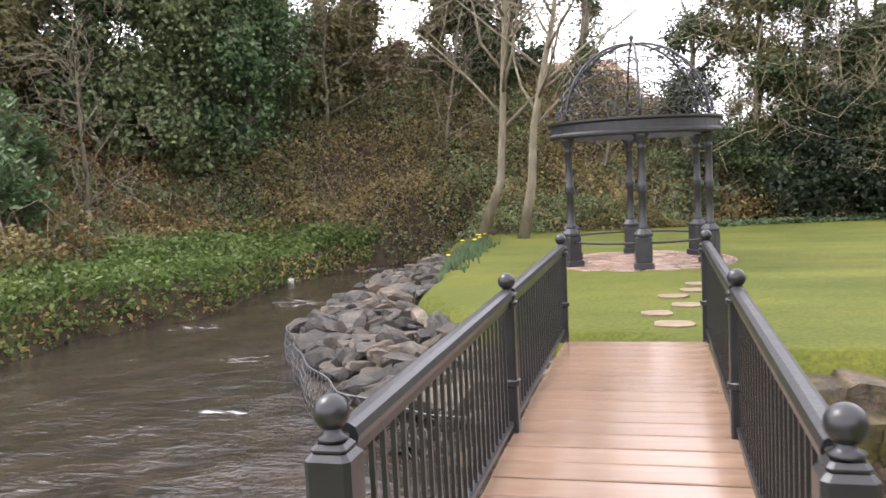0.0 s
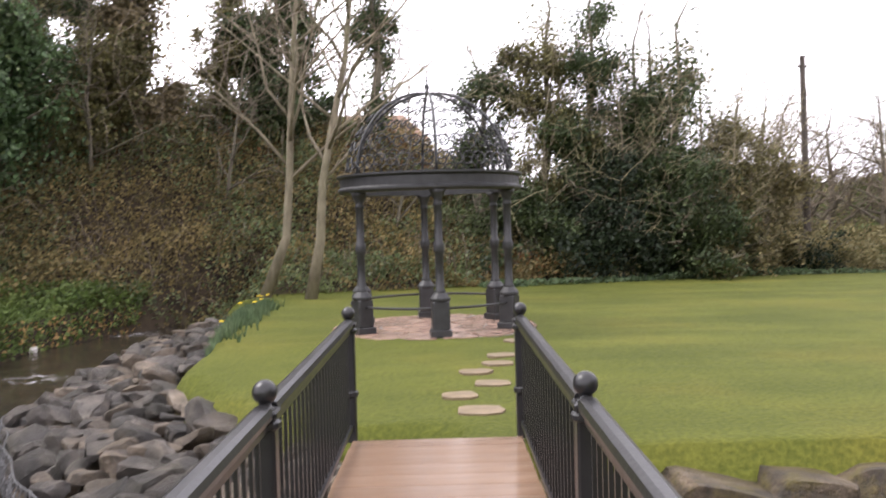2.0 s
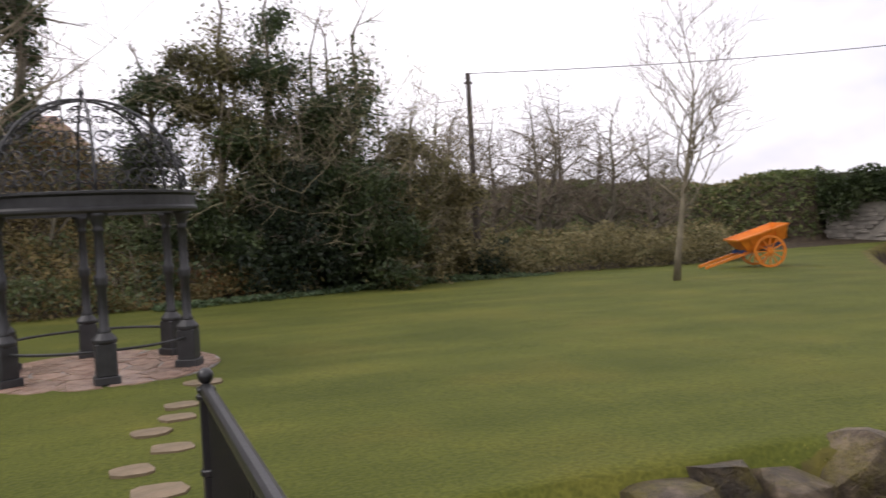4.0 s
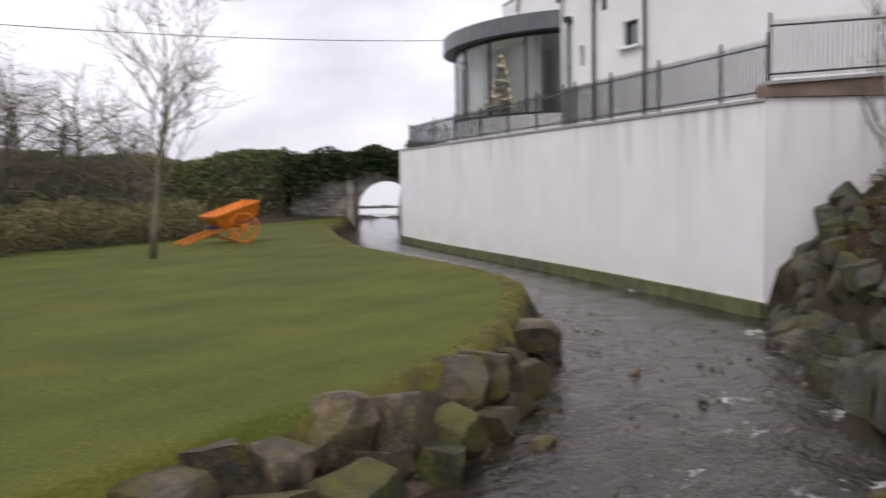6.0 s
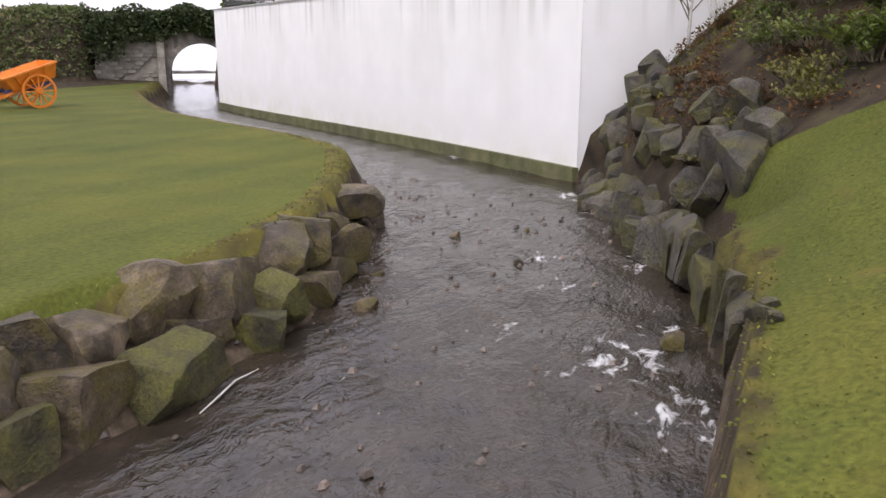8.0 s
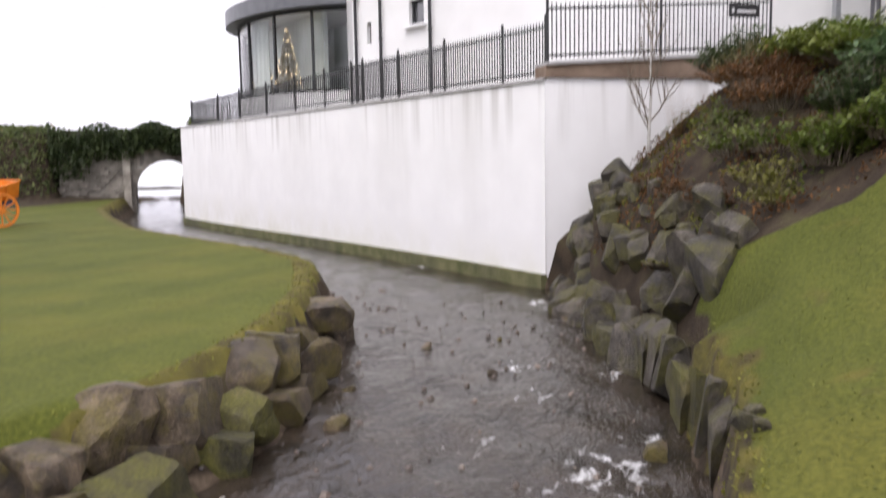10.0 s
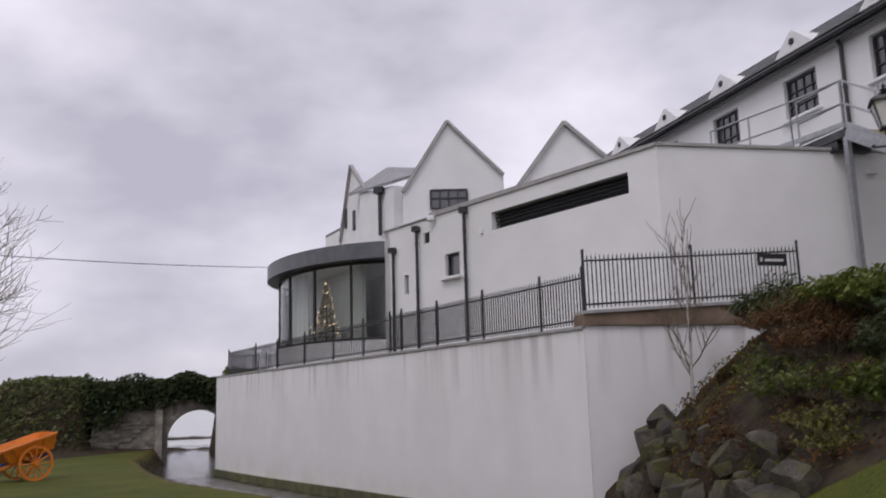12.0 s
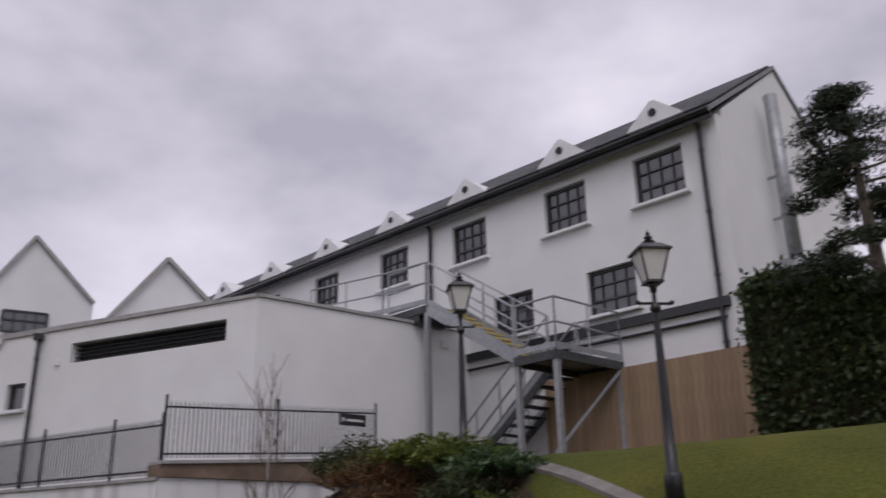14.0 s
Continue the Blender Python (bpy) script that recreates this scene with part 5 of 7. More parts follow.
        part("swan_neck", Mesh().cyl((*p, 10.28), (*(p + NM * 0.22), 10.45), 0.05, n=8), IRON, hb)
    part("black_band", Mesh().box(on(M0, DM, NM, 4.9, 0.06, 6.35), (9.4, 0.12, 0.2), ang), IRON, hb)
    part("pipe", Mesh().cyl(on(M0, DM, NM, 0.3, 0.06, 6.04), on(M0, DM, NM, 9.5, 0.06, 6.04), 0.035), IRON, hb)
    # kitchen flue on the gable end
    g0 = M0 + back * 2.2 - DM * 0.35
    fl = Mesh().cyl((g0.x, g0.y, 7.6), (g0.x, g0.y, 11.6), 0.16, n=12)
    fl.box((g0.x, g0.y, 7.0), (0.6, 0.6, 1.1), ang)
    part("flue", fl, GALV, hb, "galvanised flue and duct", True)
    st = Mesh()
    for z in (8.6, 9.6):
        st.box((g0.x, g0.y, z), (0.9, 0.05, 0.06), ang)
    part("flue_bracket", st, GALV, hb)
    # boarded timber fence below
    tf = thing("timber_fence", "new pale softwood close-boarded fence below the hotel wall", "fence")
    bd = Mesh().box((0, 0, 0.96), (0.135, 0.022, 1.92), bevel=0.003).data("board", TIMBER)
    o = M0 + NM * 0.22 - DM * 0.62
    for i in range(40):
        p = o + DM * (0.14 * i)
        part("board", bd, TIMBER, tf, at=pose(p.x, p.y, 3.44, 0, 0, math.degrees(ang)))
    for z in (3.7, 5.0):
        p0, p1 = o - NM * 0.04, o - NM * 0.04 + DM * 5.2
        part("rail", Mesh().bar((*p0, z), (*p1, z), 0.05, 0.09), TIMBER, tf)
    part("gravel_board", Mesh().bar((*(o + NM * .0), 3.35), (*(o + DM * 5.2), 3.35), 0.03, 0.13), TIMBER, tf)


build_main()


def gable_house(label, plane_pts, apex, depth, win=None):
    """A white gabled block: front corners and apex along the facade, roof running back."""
    hs = thing("gabled_wing", label, "building", group="gabled hotel wings")
    (ax, ay, az), (bx, by, bz), (tx, ty, tz) = plane_pts[0], plane_pts[1], apex
    face = Vector((ay - by, bx - ax)).normalized()
    face = -face if face.x > 0 else face
    run = Vector((ax - bx, ay - by)).normalized()
    d = Vector((0.91, 0.41)) * depth
    m = Mesh()
    m.slab([(ax, ay, 6.5), (bx, by, 6.5), (bx, by, bz), (tx, ty, tz), (ax, ay, az)], (d.x * 0.1, d.y * 0.1, 0))
    part("gable_wall", m, RENDER, hs)
    m = Mesh()
    for (px, py, pz) in ((ax, ay, az), (bx, by, bz)):
        m.slab([(px, py, pz), (tx, ty, tz), (tx + d.x, ty + d.y, tz), (px + d.x, py + d.y, pz)], (0, 0, 0.14))
    part("roof", m, SLATE, hs)
    v = Mesh()
    for (px, py, pz) in ((ax, ay, az), (bx, by, bz)):
        v.bar((px + face.x * .05, py + face.y * .05, pz + .1), (tx + face.x * .05, ty + face.y * .05, tz + .1), 0.2, 0.12)
    part("verge", v, COPING, hs)
    for (px, py, pz), s in (((ax, ay, az), 1), ((bx, by, bz), -1)):
        q = Vector((px, py))
        m = Mesh().prism([tuple(q), tuple(q + d), tuple(q + d - run * 0.2 * s), tuple(q - run * 0.2 * s)], 6.5, pz + 0.05)
        part("side_wall", m, RENDER, hs)
    if win:
        o = Vector((bx, by))
        dd = run
        rz = math.atan2(dd.y, dd.x)
        s0, s1, z0, z1 = win
        w = part("window", Mesh().box(on(o, dd, face, (s0 + s1) / 2, 0.02, (z0 + z1) / 2), (s1 - s0, 0.03, z1 - z0), rz), WINDOW_PANE, hs)
        for i in range(5):
            part("glazing_bar", Mesh().box(on(o, dd, face, s0 + (s1 - s0) * i / 4, 0.05, (z0 + z1) / 2), (0.08 if i % 4 == 0 else 0.06, 0.05, z1 - z0), rz), DARK_FRAME, w)
        for z in (z0, z1, z0 + (z1 - z0) * 0.55):
            part("glazing_bar", Mesh().box(on(o, dd, face, (s0 + s1) / 2, 0.055, z), (s1 - s0, 0.05, 0.07), rz), DARK_FRAME, w)
    return hs


def build_gables():
    gable_house("white gabled hotel wing with a dark attic window", [(30.11, 8.36, 9.8), (31.74, 4.63, 10.44)], (30.85, 6.67, 12.72), 8, (1.5, 2.95, 9.2, 9.95))
    gable_house("smaller white gabled hotel wing with slate roof", [(25.33, 2.43, 8.04), (26.64, -0.57, 8.95)], (26.02, 0.84, 10.35), 8)
    gable_house("tall narrow white gabled wing with parapet verge", [(38.0, 15.3, 9.7), (35.6, 12.4, 11.2)], (37.1, 14.2, 13.4), 9)
    mid = thing("link_block", "white link block with slate roof and black downpipe between gables", "building")
    a, b = Vector((35.8, 12.6)), Vector((33.4, 9.75))
    part("wall", Mesh().prism([tuple(a - WN * 0.5), tuple(b - WN * 0.5), tuple(b + WN * 6), tuple(a + WN * 6)], 6.5, [11.55, 11.05, 11.05, 11.55]), RENDER, mid)
    part("roof", Mesh().slab([(*(a - WN * 0.6 + (a - b) * 0.3), 11.65), (*(b - WN * 0.6), 11.1), (*(b + WN * 1.5), 11.91), (*(a + WN * 1.5 + (a - b) * 0.3), 13.2)], (0, 0, 0.15)), SLATE, mid)
    p = Vector((34.1, 10.6)) - WN * 0.65
    m = Mesh().cyl((p.x, p.y, 9.0), (p.x, p.y, 11.0), 0.09, n=8).box((p.x, p.y, 11.05), (0.42, 0.42, 0.3))
    part("downpipe", m, IRON, mid)
    for q, z in ((0.15, 10.9), (0.45, 10.6)):
        pp = Vector((37.9, 15.2)).lerp(Vector((35.7, 12.5)), q) - WN * 0.03
        part("slit_window", Mesh().box((pp.x, pp.y, z), (0.25, 0.06, 1.0), math.atan2(WD.y, WD.x)), DARK_FRAME, mid)
    far = thing("far_gable", "small far white gable with slate roof", "building")
    a, b = Vector((39.4, 17.0)), Vector((38.0, 15.4))
    part("wall", Mesh().prism([tuple(a), tuple(b), tuple(b + WN * 5), tuple(a + WN * 5)], 6.5, 10.4), RENDER, far)
    part("roof", Mesh().slab([(*a, 10.4), (*b, 10.4), (*(b + WN * 3), 12.0), (*(a + WN * 3), 12.0)], (0, 0, 0.15)), SLATE, far)


build_gables()


# ---- fire escape ----
def build_stairs():
    fe = thing("fire_escape", "galvanised steel outside stair with mesh landings and yellow nosings", "staircase")
    p = Vector((0.59, -0.807))
    q = Vector((0.807, 0.59))
    F = Vector((16.34, -8.98))
    zl, zu, zg = 5.5, 7.4, 3.05
    U = Vector((20.0, -6.75))

    def plat(o, lp, lq, z):
        pl = part("platform", Mesh().prism([tuple(o), tuple(o + p * lp), tuple(o + p * lp + q * lq), tuple(o + q * lq)], z - 0.05, z), GALV, fe, "steel grating platform")
        for a, b in ((o, o + p * lp), (o + p * lp, o + p * lp + q * lq), (o + p * lp + q * lq, o + q * lq), (o + q * lq, o)):
            part("edge_channel", Mesh().bar((*a, z - 0.1), (*b, z - 0.1), 0.06, 0.18), STEEL_DARK, pl)

    def rail(pts, h=1.1):
        for a, b in zip(pts, pts[1:]):
            a, b = Vector(a), Vector(b)
            for k in (h, h * 0.52):
                part("handrail", Mesh().cyl(a + Vector((0, 0, k)), b + Vector((0, 0, k)), 0.024, n=8), GALV, fe)
            part("toe_board", Mesh().bar(a + Vector((0, 0, .1)), b + Vector((0, 0, .1)), 0.012, 0.12), GALV, fe)
            n = max(1, round((b - a).length / 1.1))
            for i in range(n + 1):
                c = a + (b - a) * i / n
                part("stanchion", Mesh().cyl(c, c + Vector((0, 0, h)), 0.022, n=8), GALV, fe)

    def flight(a, b, z0, z1, wdt, nos, steel=GALV, deep=0.24):
        """Steps from a (top, z1) down to b (z0); wdt along p."""
        n = max(3, round((z1 - z0) / 0.19))
        for off in (0, wdt):
            part("stringer", Mesh().bar((*(a + p * off), z1 - 0.12), (*(b + p * off), z0 - 0.02), 0.05, deep), steel, fe)
        for i in range(1, n):
            c = a.lerp(b, i / n)
            d = (b - a).normalized()
            z = z1 + (z0 - z1) * i / n
            c0, c1 = c - d * 0.13, c + d * 0.13
            t = part("tread", Mesh().prism([tuple(c0 + p * .02), tuple(c1 + p * .02), tuple(c1 + p * (wdt - .02)), tuple(c0 + p * (wdt - .02))], z - 0.035, z), steel, fe)
            if nos:
                part("nosing", Mesh().prism([tuple(c1 + d * .012 + p * .03), tuple(c1 + d * .002 + p * .03), tuple(c1 + d * .002 + p * (wdt - .03)), tuple(c1 + d * .012 + p * (wdt - .03))], z - 0.045, z + 0.008), YELLOW, t, "yellow nosing")
        for off in (0, wdt):
            rail([(*(a + p * off), z1), (*(b + p * off), z0)])

    plat(F, 2.2, 1.15, zl)
    plat(U, 1.1, 1.5, zu)
    flight(U, F + q * 1.15 + p * 0.1, zl, zu, 1.0, True)
    low = F + p * 1.15 + q * 1.15
    flight(low, low + q * 3.1, zg, zl, 0.95, False, STEEL_DARK, 0.17)
    rail([(*F, zl), (*(F + p * 2.2), zl), (*(F + p * 2.2 + q * 1.15), zl)])
    rail([(*(F + q * 1.15), zl), (*F, zl)])
    rail([(*U, zu), (*(U + q * 1.5), zu)])
    rail([(*(U + q * 0.05), zu), (*(U + q * 1.5 - p * 0.2), zu), (*(U + q * 3.6 - p * 1.0), zu - 0.1)])
    for c in (F + p * .05 + q * .05, F + p * 2.15 + q * .05, F + q * 1.1 + p * .05, F + p * 2.15 + q * 1.1):
        z = min(ground_z(c.x, c.y), 3.1)
        part("column", Mesh().box((c.x, c.y, (zl - .1 + z) / 2), (0.11, 0.11, zl - .1 - z), math.atan2(p.y, p.x)), GALV, fe)
    c = U + p * .05 + q * .05
    part("column", Mesh().box((c.x, c.y, (zu - .1 + 2.9) / 2), (0.12, 0.12, zu - .1 - 2.9), math.atan2(p.y, p.x)), GALV, fe)
    a, b = F + p * .05 + q * .05, F + p * 1.5
    part("brace", Mesh().bar((*b, zl - .2 - 2.2), (*(a - p * 0.2), 3.05), 0.05, 0.05), GALV, fe)
    a, b = F + p * 2.1, F + p * 0.6 + q * 1.1
    part("brace", Mesh().bar((*a, zl - .2), (*b, 3.2), 0.06, 0.06), GALV, fe)
    br = Mesh().prism([tuple(U + q * .3), tuple(U + p * .9 + q * .3), tuple(U + p * .9 + q * 1.4), tuple(U + q * 1.4)], zu - 0.42, zu - 0.2)
    part("bracket", br, IRON, fe)


build_stairs()


# ---- lamps ----
def build_lamp(x, y, top):
    z = ground_z(x, y)
    h = top - z
    lp = thing("street_lamp", "black victorian style lamp post with glazed lantern and ladder bar", "lamp post", pose(x, y, z - 0.03), "garden lamps")
    zb = h - 0.66
    post = Mesh().lathe([(0.10, 0), (0.10, 0.34), (0.09, 0.37), (0.066, 0.38), (0.054, zb * 0.4), (0.042, zb * 0.75), (0.034, zb - 0.32), (0.038, zb - 0.3), (0.062, zb - 0.28), (0.062, zb - 0.24),
                         (0.04, zb - 0.21), (0.026, zb - 0.17), (0.024, zb - 0.08), (0.04, zb - 0.06), (0.04, zb - 0.01), (0.085, zb + 0.03)], n=14)
    part("post", post, IRON, lp, smooth=True)
    m = Mesh().cyl((0, -0.19, zb - 0.2), (0, 0.19, zb - 0.2), 0.017, n=8)
    for s in (-1, 1):
        m.lathe([(0.002, -0.03), (0.025, -0.015), (0.03, 0), (0.025, 0.015), (0.002, 0.03)], (0, 0.2 * s, zb - 0.185), 10)
    part("ladder_bar", m, IRON, lp)
    lan = part("lantern", Mesh().box((0, 0, zb + 0.045), (0.2, 0.2, 0.03)), IRON, lp)
    rb, rt, z0, z1 = 0.085, 0.165, zb + 0.06, zb + 0.40
    cs = [(-1, -1), (1, -1), (1, 1), (-1, 1)]
    for i in range(4):
        a, b = cs[i], cs[(i + 1) % 4]
        part("corner_bar", Mesh().bar((a[0] * rb, a[1] * rb, z0), (a[0] * rt, a[1] * rt, z1), 0.018, 0.018), IRON, lan)
        g = part("pane", Mesh().add([(a[0] * rb, a[1] * rb, z0), (b[0] * rb, b[1] * rb, z0), (b[0] * rt, b[1] * rt, z1), (a[0] * rt, a[1] * rt, z1)], [(0, 1, 2, 3)]), LAMP_GLASS, lan)
    roof = Mesh()
    prof = [(0.2, z1), (0.2, z1 + 0.02), (0.12, z1 + 0.085), (0.06, z1 + 0.115), (0.055, z1 + 0.13), (0.03, z1 + 0.14)]
    k = 4
    vs = [(sx * r, sy * r, zz) for r, zz in prof for sx, sy in cs]
    roof.add(vs, [(j * 4 + i, j * 4 + (i + 1) % 4, (j + 1) * 4 + (i + 1) % 4, (j + 1) * 4 + i) for j in range(len(prof) - 1) for i in range(4)] + [(3, 2, 1, 0), tuple(range(len(vs) - 4, len(vs)))])
    roof.lathe([(0.075, z1 + 0.12), (0.08, z1 + 0.135), (0.03, z1 + 0.155), (0.05, z1 + 0.18), (0.05, z1 + 0.195), (0.02, z1 + 0.215), (0.03, z1 + 0.24), (0.014, z1 + 0.26), (0.002, z1 + 0.29)], n=10)
    part("lantern_roof", roof, IRON, lan)
    part("burner", Mesh().lathe([(0.03, z0), (0.045, z0 + 0.04), (0.03, z0 + 0.12), (0.005, z0 + 0.16)], n=10), LAMP_GLASS, lan)


build_lamp(8.95, -8.25, 5.27)
build_lamp(12.48, -6.52, 5.86)


def build_path():
    m = Mesh()
    pts = [(13.2, -6.7), (11.7, -7.2), (8.8, -8.1), (6.5, -8.8), (3.0, -9.9)]
    line = [Vector(a).lerp(Vector(b), k / 10) for a, b in zip(pts, pts[1:]) for k in range(10)] + [Vector(pts[-1])]
    vs, fs = [], []
    for i, p in enumerate(line):
        d = (line[min(i + 1, len(line) - 1)] - line[max(i - 1, 0)]).normalized()
        n = Vector((-d.y, d.x)) * 0.08
        a, b = p + n, p - n
        za, zb = ground_z(a.x, a.y) + 0.05, ground_z(b.x, b.y) + 0.05
        vs += [(*a, za), (*b, zb), (*b, zb - 0.15), (*a, za - 0.15)]
    for i in range(len(line) - 1):
        fs += [(4 * i + a, 4 * i + b, 4 * i + 4 + b, 4 * i + 4 + a) for a, b in ((0, 1), (1, 2), (2, 3), (3, 0))]
    m.add(vs, fs)
    solid("garden_kerb", m, PATHM, "narrow concrete kerb across the grass past the stair foot", "kerb", "structure")
    solid("approach_path", Mesh().prism([(-0.9, -5.72), (0.9, -5.72), (1.1, -13), (-1.1, -13)], -0.3, -0.03), PATHM, "plain concrete path leading onto the footbridge", "path", "structure")


build_path()



# ---- rocks ----
def along(poly, step):
    """Points and inward normals every step metres along an open line."""
    out, carry = [], 0.0
    for a, b in zip(poly, poly[1:]):
        a, b = Vector(a), Vector(b)
        d = b - a
        n = d.length
        d.normalize()
        s = carry
        while s < n:
            out.append((a + d * s, d, Vector((-d.y, d.x))))
            s += step
        carry = s - n
    return out


def rock_mesh(seed, mat, squash=(1, 1, 1), facets=11, detail=3, name="boulder"):
    """A quarried boulder: a round lump split flat by random cleavage planes, with slightly worn edges."""
    rng = random.Random(seed)
    bm = bmesh.new()
    bmesh.ops.create_icosphere(bm, subdivisions=detail, radius=0.62)
    planes = []
    for base in ((1, 0, 0), (-1, 0, 0), (0, 1, 0), (0, -1, 0), (0, 0, 1), (0, 0, -1)):
        tilt = Vector((rng.gauss(0, .26), rng.gauss(0, .26), rng.gauss(0, .2)))
        planes.append(((Vector(base) + tilt).normalized(), rng.uniform(0.30, 0.41)))
    for k in range(max(2, facets - 5)):
        d = Vector((rng.gauss(0, 1), rng.gauss(0, 1), rng.gauss(0, 0.9))).normalized()
        planes.append((d, rng.uniform(0.33, 0.47)))
    for d, h in planes:
        for v in bm.verts:
            over = v.co.dot(d) - h
            if over > 0:
                v.co -= d * over
    for v in bm.verts:
        p = v.co * 4.0 + Vector((seed * 3.7, 0, 0))
        v.co += v.co.normalized() * (0.02 * noise.noise(p) + 0.012 * noise.noise(p * 3.1))
        v.co = Vector((v.co.x * squash[0], v.co.y * squash[1], v.co.z * squash[2]))
    me = bpy.data.meshes.new(name)
    bm.to_mesh(me)
    bm.free()
    me.materials.append(mat)
    me.polygons.foreach_set("use_smooth", [True] * len(me.polygons))
    me.set_sharp_from_angle(angle=radians(24))
    return me


def build_revetment():
    rv = thing("rock_revetment", "bank of large angular mossy boulders edging the lawn", "rock bank")
    shapes = [rock_mesh(i, ROCK) for i in range(16)]
    mossy = [rock_mesh(30 + i, ROCK_MOSSY, facets=7) for i in range(6)]
    rng = random.Random(21)

    def lay(parent, stock, x, y, z, w, d, h, turn, tilt=9):
        o = part("boulder", stock[rng.randrange(len(stock))], ROCK, parent, at=pose(x, y, z, rng.uniform(-tilt, tilt), rng.uniform(-tilt, tilt), turn))
        o.scale = (w * 1.24, d * 1.2, h * 1.2)

    # the upper course, its tops level with the lawn: place, width, height and turn
    for x, y, z, w, h, turn in ((3.75, -0.42, -0.30, 0.60, 0.50, 20), (4.28, -0.30, -0.27, 0.62, 0.56, -35), (4.72, -0.50, -0.34, 0.56, 0.42, 10), (5.42, -0.42, -0.31, 0.74, 0.58, -20),
                                (6.08, -0.62, -0.31, 0.80, 0.60, 15), (7.35, -0.50, -0.31, 1.00, 0.50, 22), (7.98, -0.36, -0.29, 0.80, 0.54, 30), (9.45, 0.48, -0.26, 0.62, 0.42, 25),
                                (10.2, 0.28, -0.36, 0.66, 0.52, 40), (8.52, -0.55, -0.55, 0.36, 0.56, 70), (9.0, 0.05, -0.45, 0.7, 0.5, 20)):
        lay(rv, shapes, x, y, z - 0.03, w * 1.06, 0.64, h * 0.86, turn)
    # the lower course in the water, rounder and green
    for x, y, z, w, h, turn, green in ((3.72, -0.80, -0.72, 0.52, 0.50, 0, 1), (4.24, -0.78, -0.64, 0.68, 0.64, 12, 0), (5.00, -0.98, -0.68, 1.02, 0.60, 10, 1), (6.45, -0.90, -0.50, 0.48, 0.46, 0, 1),
                                       (6.12, -0.92, -0.68, 0.60, 0.50, 30, 1), (7.35, -0.74, -0.68, 0.66, 0.42, 20, 0), (8.0, -0.55, -0.74, 0.60, 0.40, 10, 0), (9.4, 0.0, -0.72, 0.5, 0.4, 30, 0),
                                       (5.55, -0.72, -0.62, 0.4, 0.4, 0, 0), (10.75, 0.32, -0.66, 0.42, 0.34, 30, 0), (11.5, 0.72, -0.68, 0.38, 0.3, 60, 0)):
        lay(rv, mossy if green else shapes, x, y, z, w, 0.6, h, turn)
    for p, d, n in along([(0.85, -1.2), (3.5, -1.15)], 0.55):
        lay(rv, shapes, p.x, p.y + 0.72, -0.40, rng.uniform(.7, .9), 0.6, rng.uniform(.38, .48), rng.uniform(-18, 18), 5)
        lay(rv, mossy if rng.random() < .5 else shapes, p.x + 0.2, p.y + 0.38, -0.66, rng.uniform(.5, .75), 0.6, rng.uniform(.45, .6), rng.uniform(-30, 30))
    for p, d, n in along([(0.9, -1.15), (6.2, -1.2), (8.3, -0.8), (10.5, -0.05), (12.2, 0.8)], 0.36):
        s = rng.uniform(0.16, 0.3)
        c = p + n * rng.uniform(0.1, 0.5)
        lay(rv, shapes, c.x, c.y, float(water_z(c.x, c.y)) + rng.uniform(-0.02, 0.12), s, s, s * .8, rng.uniform(0, 360), 25)

    rp = thing("rock_pile", "steep pile of grey boulders at the foot of the white wall", "rock bank")
    grey = [rock_mesh(60 + i, ROCK_GREY, (1.0, 0.8, 1.15)) for i in range(12)]
    small = [rock_mesh(80 + i, ROCK_GREY, detail=2) for i in range(8)]
    line = [(10.1, -3.95), (11.6, -3.45), (13.6, -2.35), (15.2, -1.95)]
    for step, off, s0, s1 in ((0.46, 0.02, 0.5, 0.72), (0.5, -0.34, 0.5, 0.8), (0.48, -0.68, 0.46, 0.74), (0.6, -1.05, 0.36, 0.62)):
        for p, d, n in along(line, step):
            c = p + n * (off + rng.uniform(-.1, .1)) + d * rng.uniform(-.12, .12)
            if off < -0.9 and rng.random() < 0.35:
                continue
            s = rng.uniform(s0, s1)
            lay(rp, grey, c.x, c.y, max(ground_z(c.x, c.y), -0.8) + rng.uniform(-.04, .08), s, s * rng.uniform(.7, 1), s * rng.uniform(.7, 1.15), math.degrees(math.atan2(d.y, d.x)) + rng.uniform(-35, 35), 28)
    for p, d, n in along(line, 0.17):
        c = p + n * rng.uniform(-1.0, 0.1)
        s = rng.uniform(0.16, 0.32)
        lay(rp, small, c.x, c.y, max(ground_z(c.x, c.y), -0.8) + rng.uniform(0, .1), s, s, s * .8, rng.uniform(0, 360), 30)

    sl = thing("stone_edging", "row of upright mossy stone slabs facing the grass bank", "stone edging")
    tall = [rock_mesh(40 + i, ROCK_MOSSY if i % 2 else ROCK_GREY, (1.15, 0.6, 1.5), 8, name="slab") for i in range(6)]
    for p, d, n in along([(-3.6, -4.62), (-1, -4.98), (6.9, -4.98), (7.6, -4.86), (9.0, -4.42), (10.2, -3.98)], 0.43):
        near = p.x > 7.0
        c = p + n * (0.05 if near else -0.1)
        o = part("slab", tall[rng.randrange(6)], ROCK, sl, at=pose(c.x, c.y, -0.62 + rng.uniform(-.1, .08) + (0.06 if near else -0.1), rng.uniform(-5, 5), rng.uniform(-5, 5), math.degrees(math.atan2(d.y, d.x)) + rng.uniform(-8, 8)))
        s = rng.uniform(0.5, 0.66)
        o.scale = (s * 1.05, s, s)
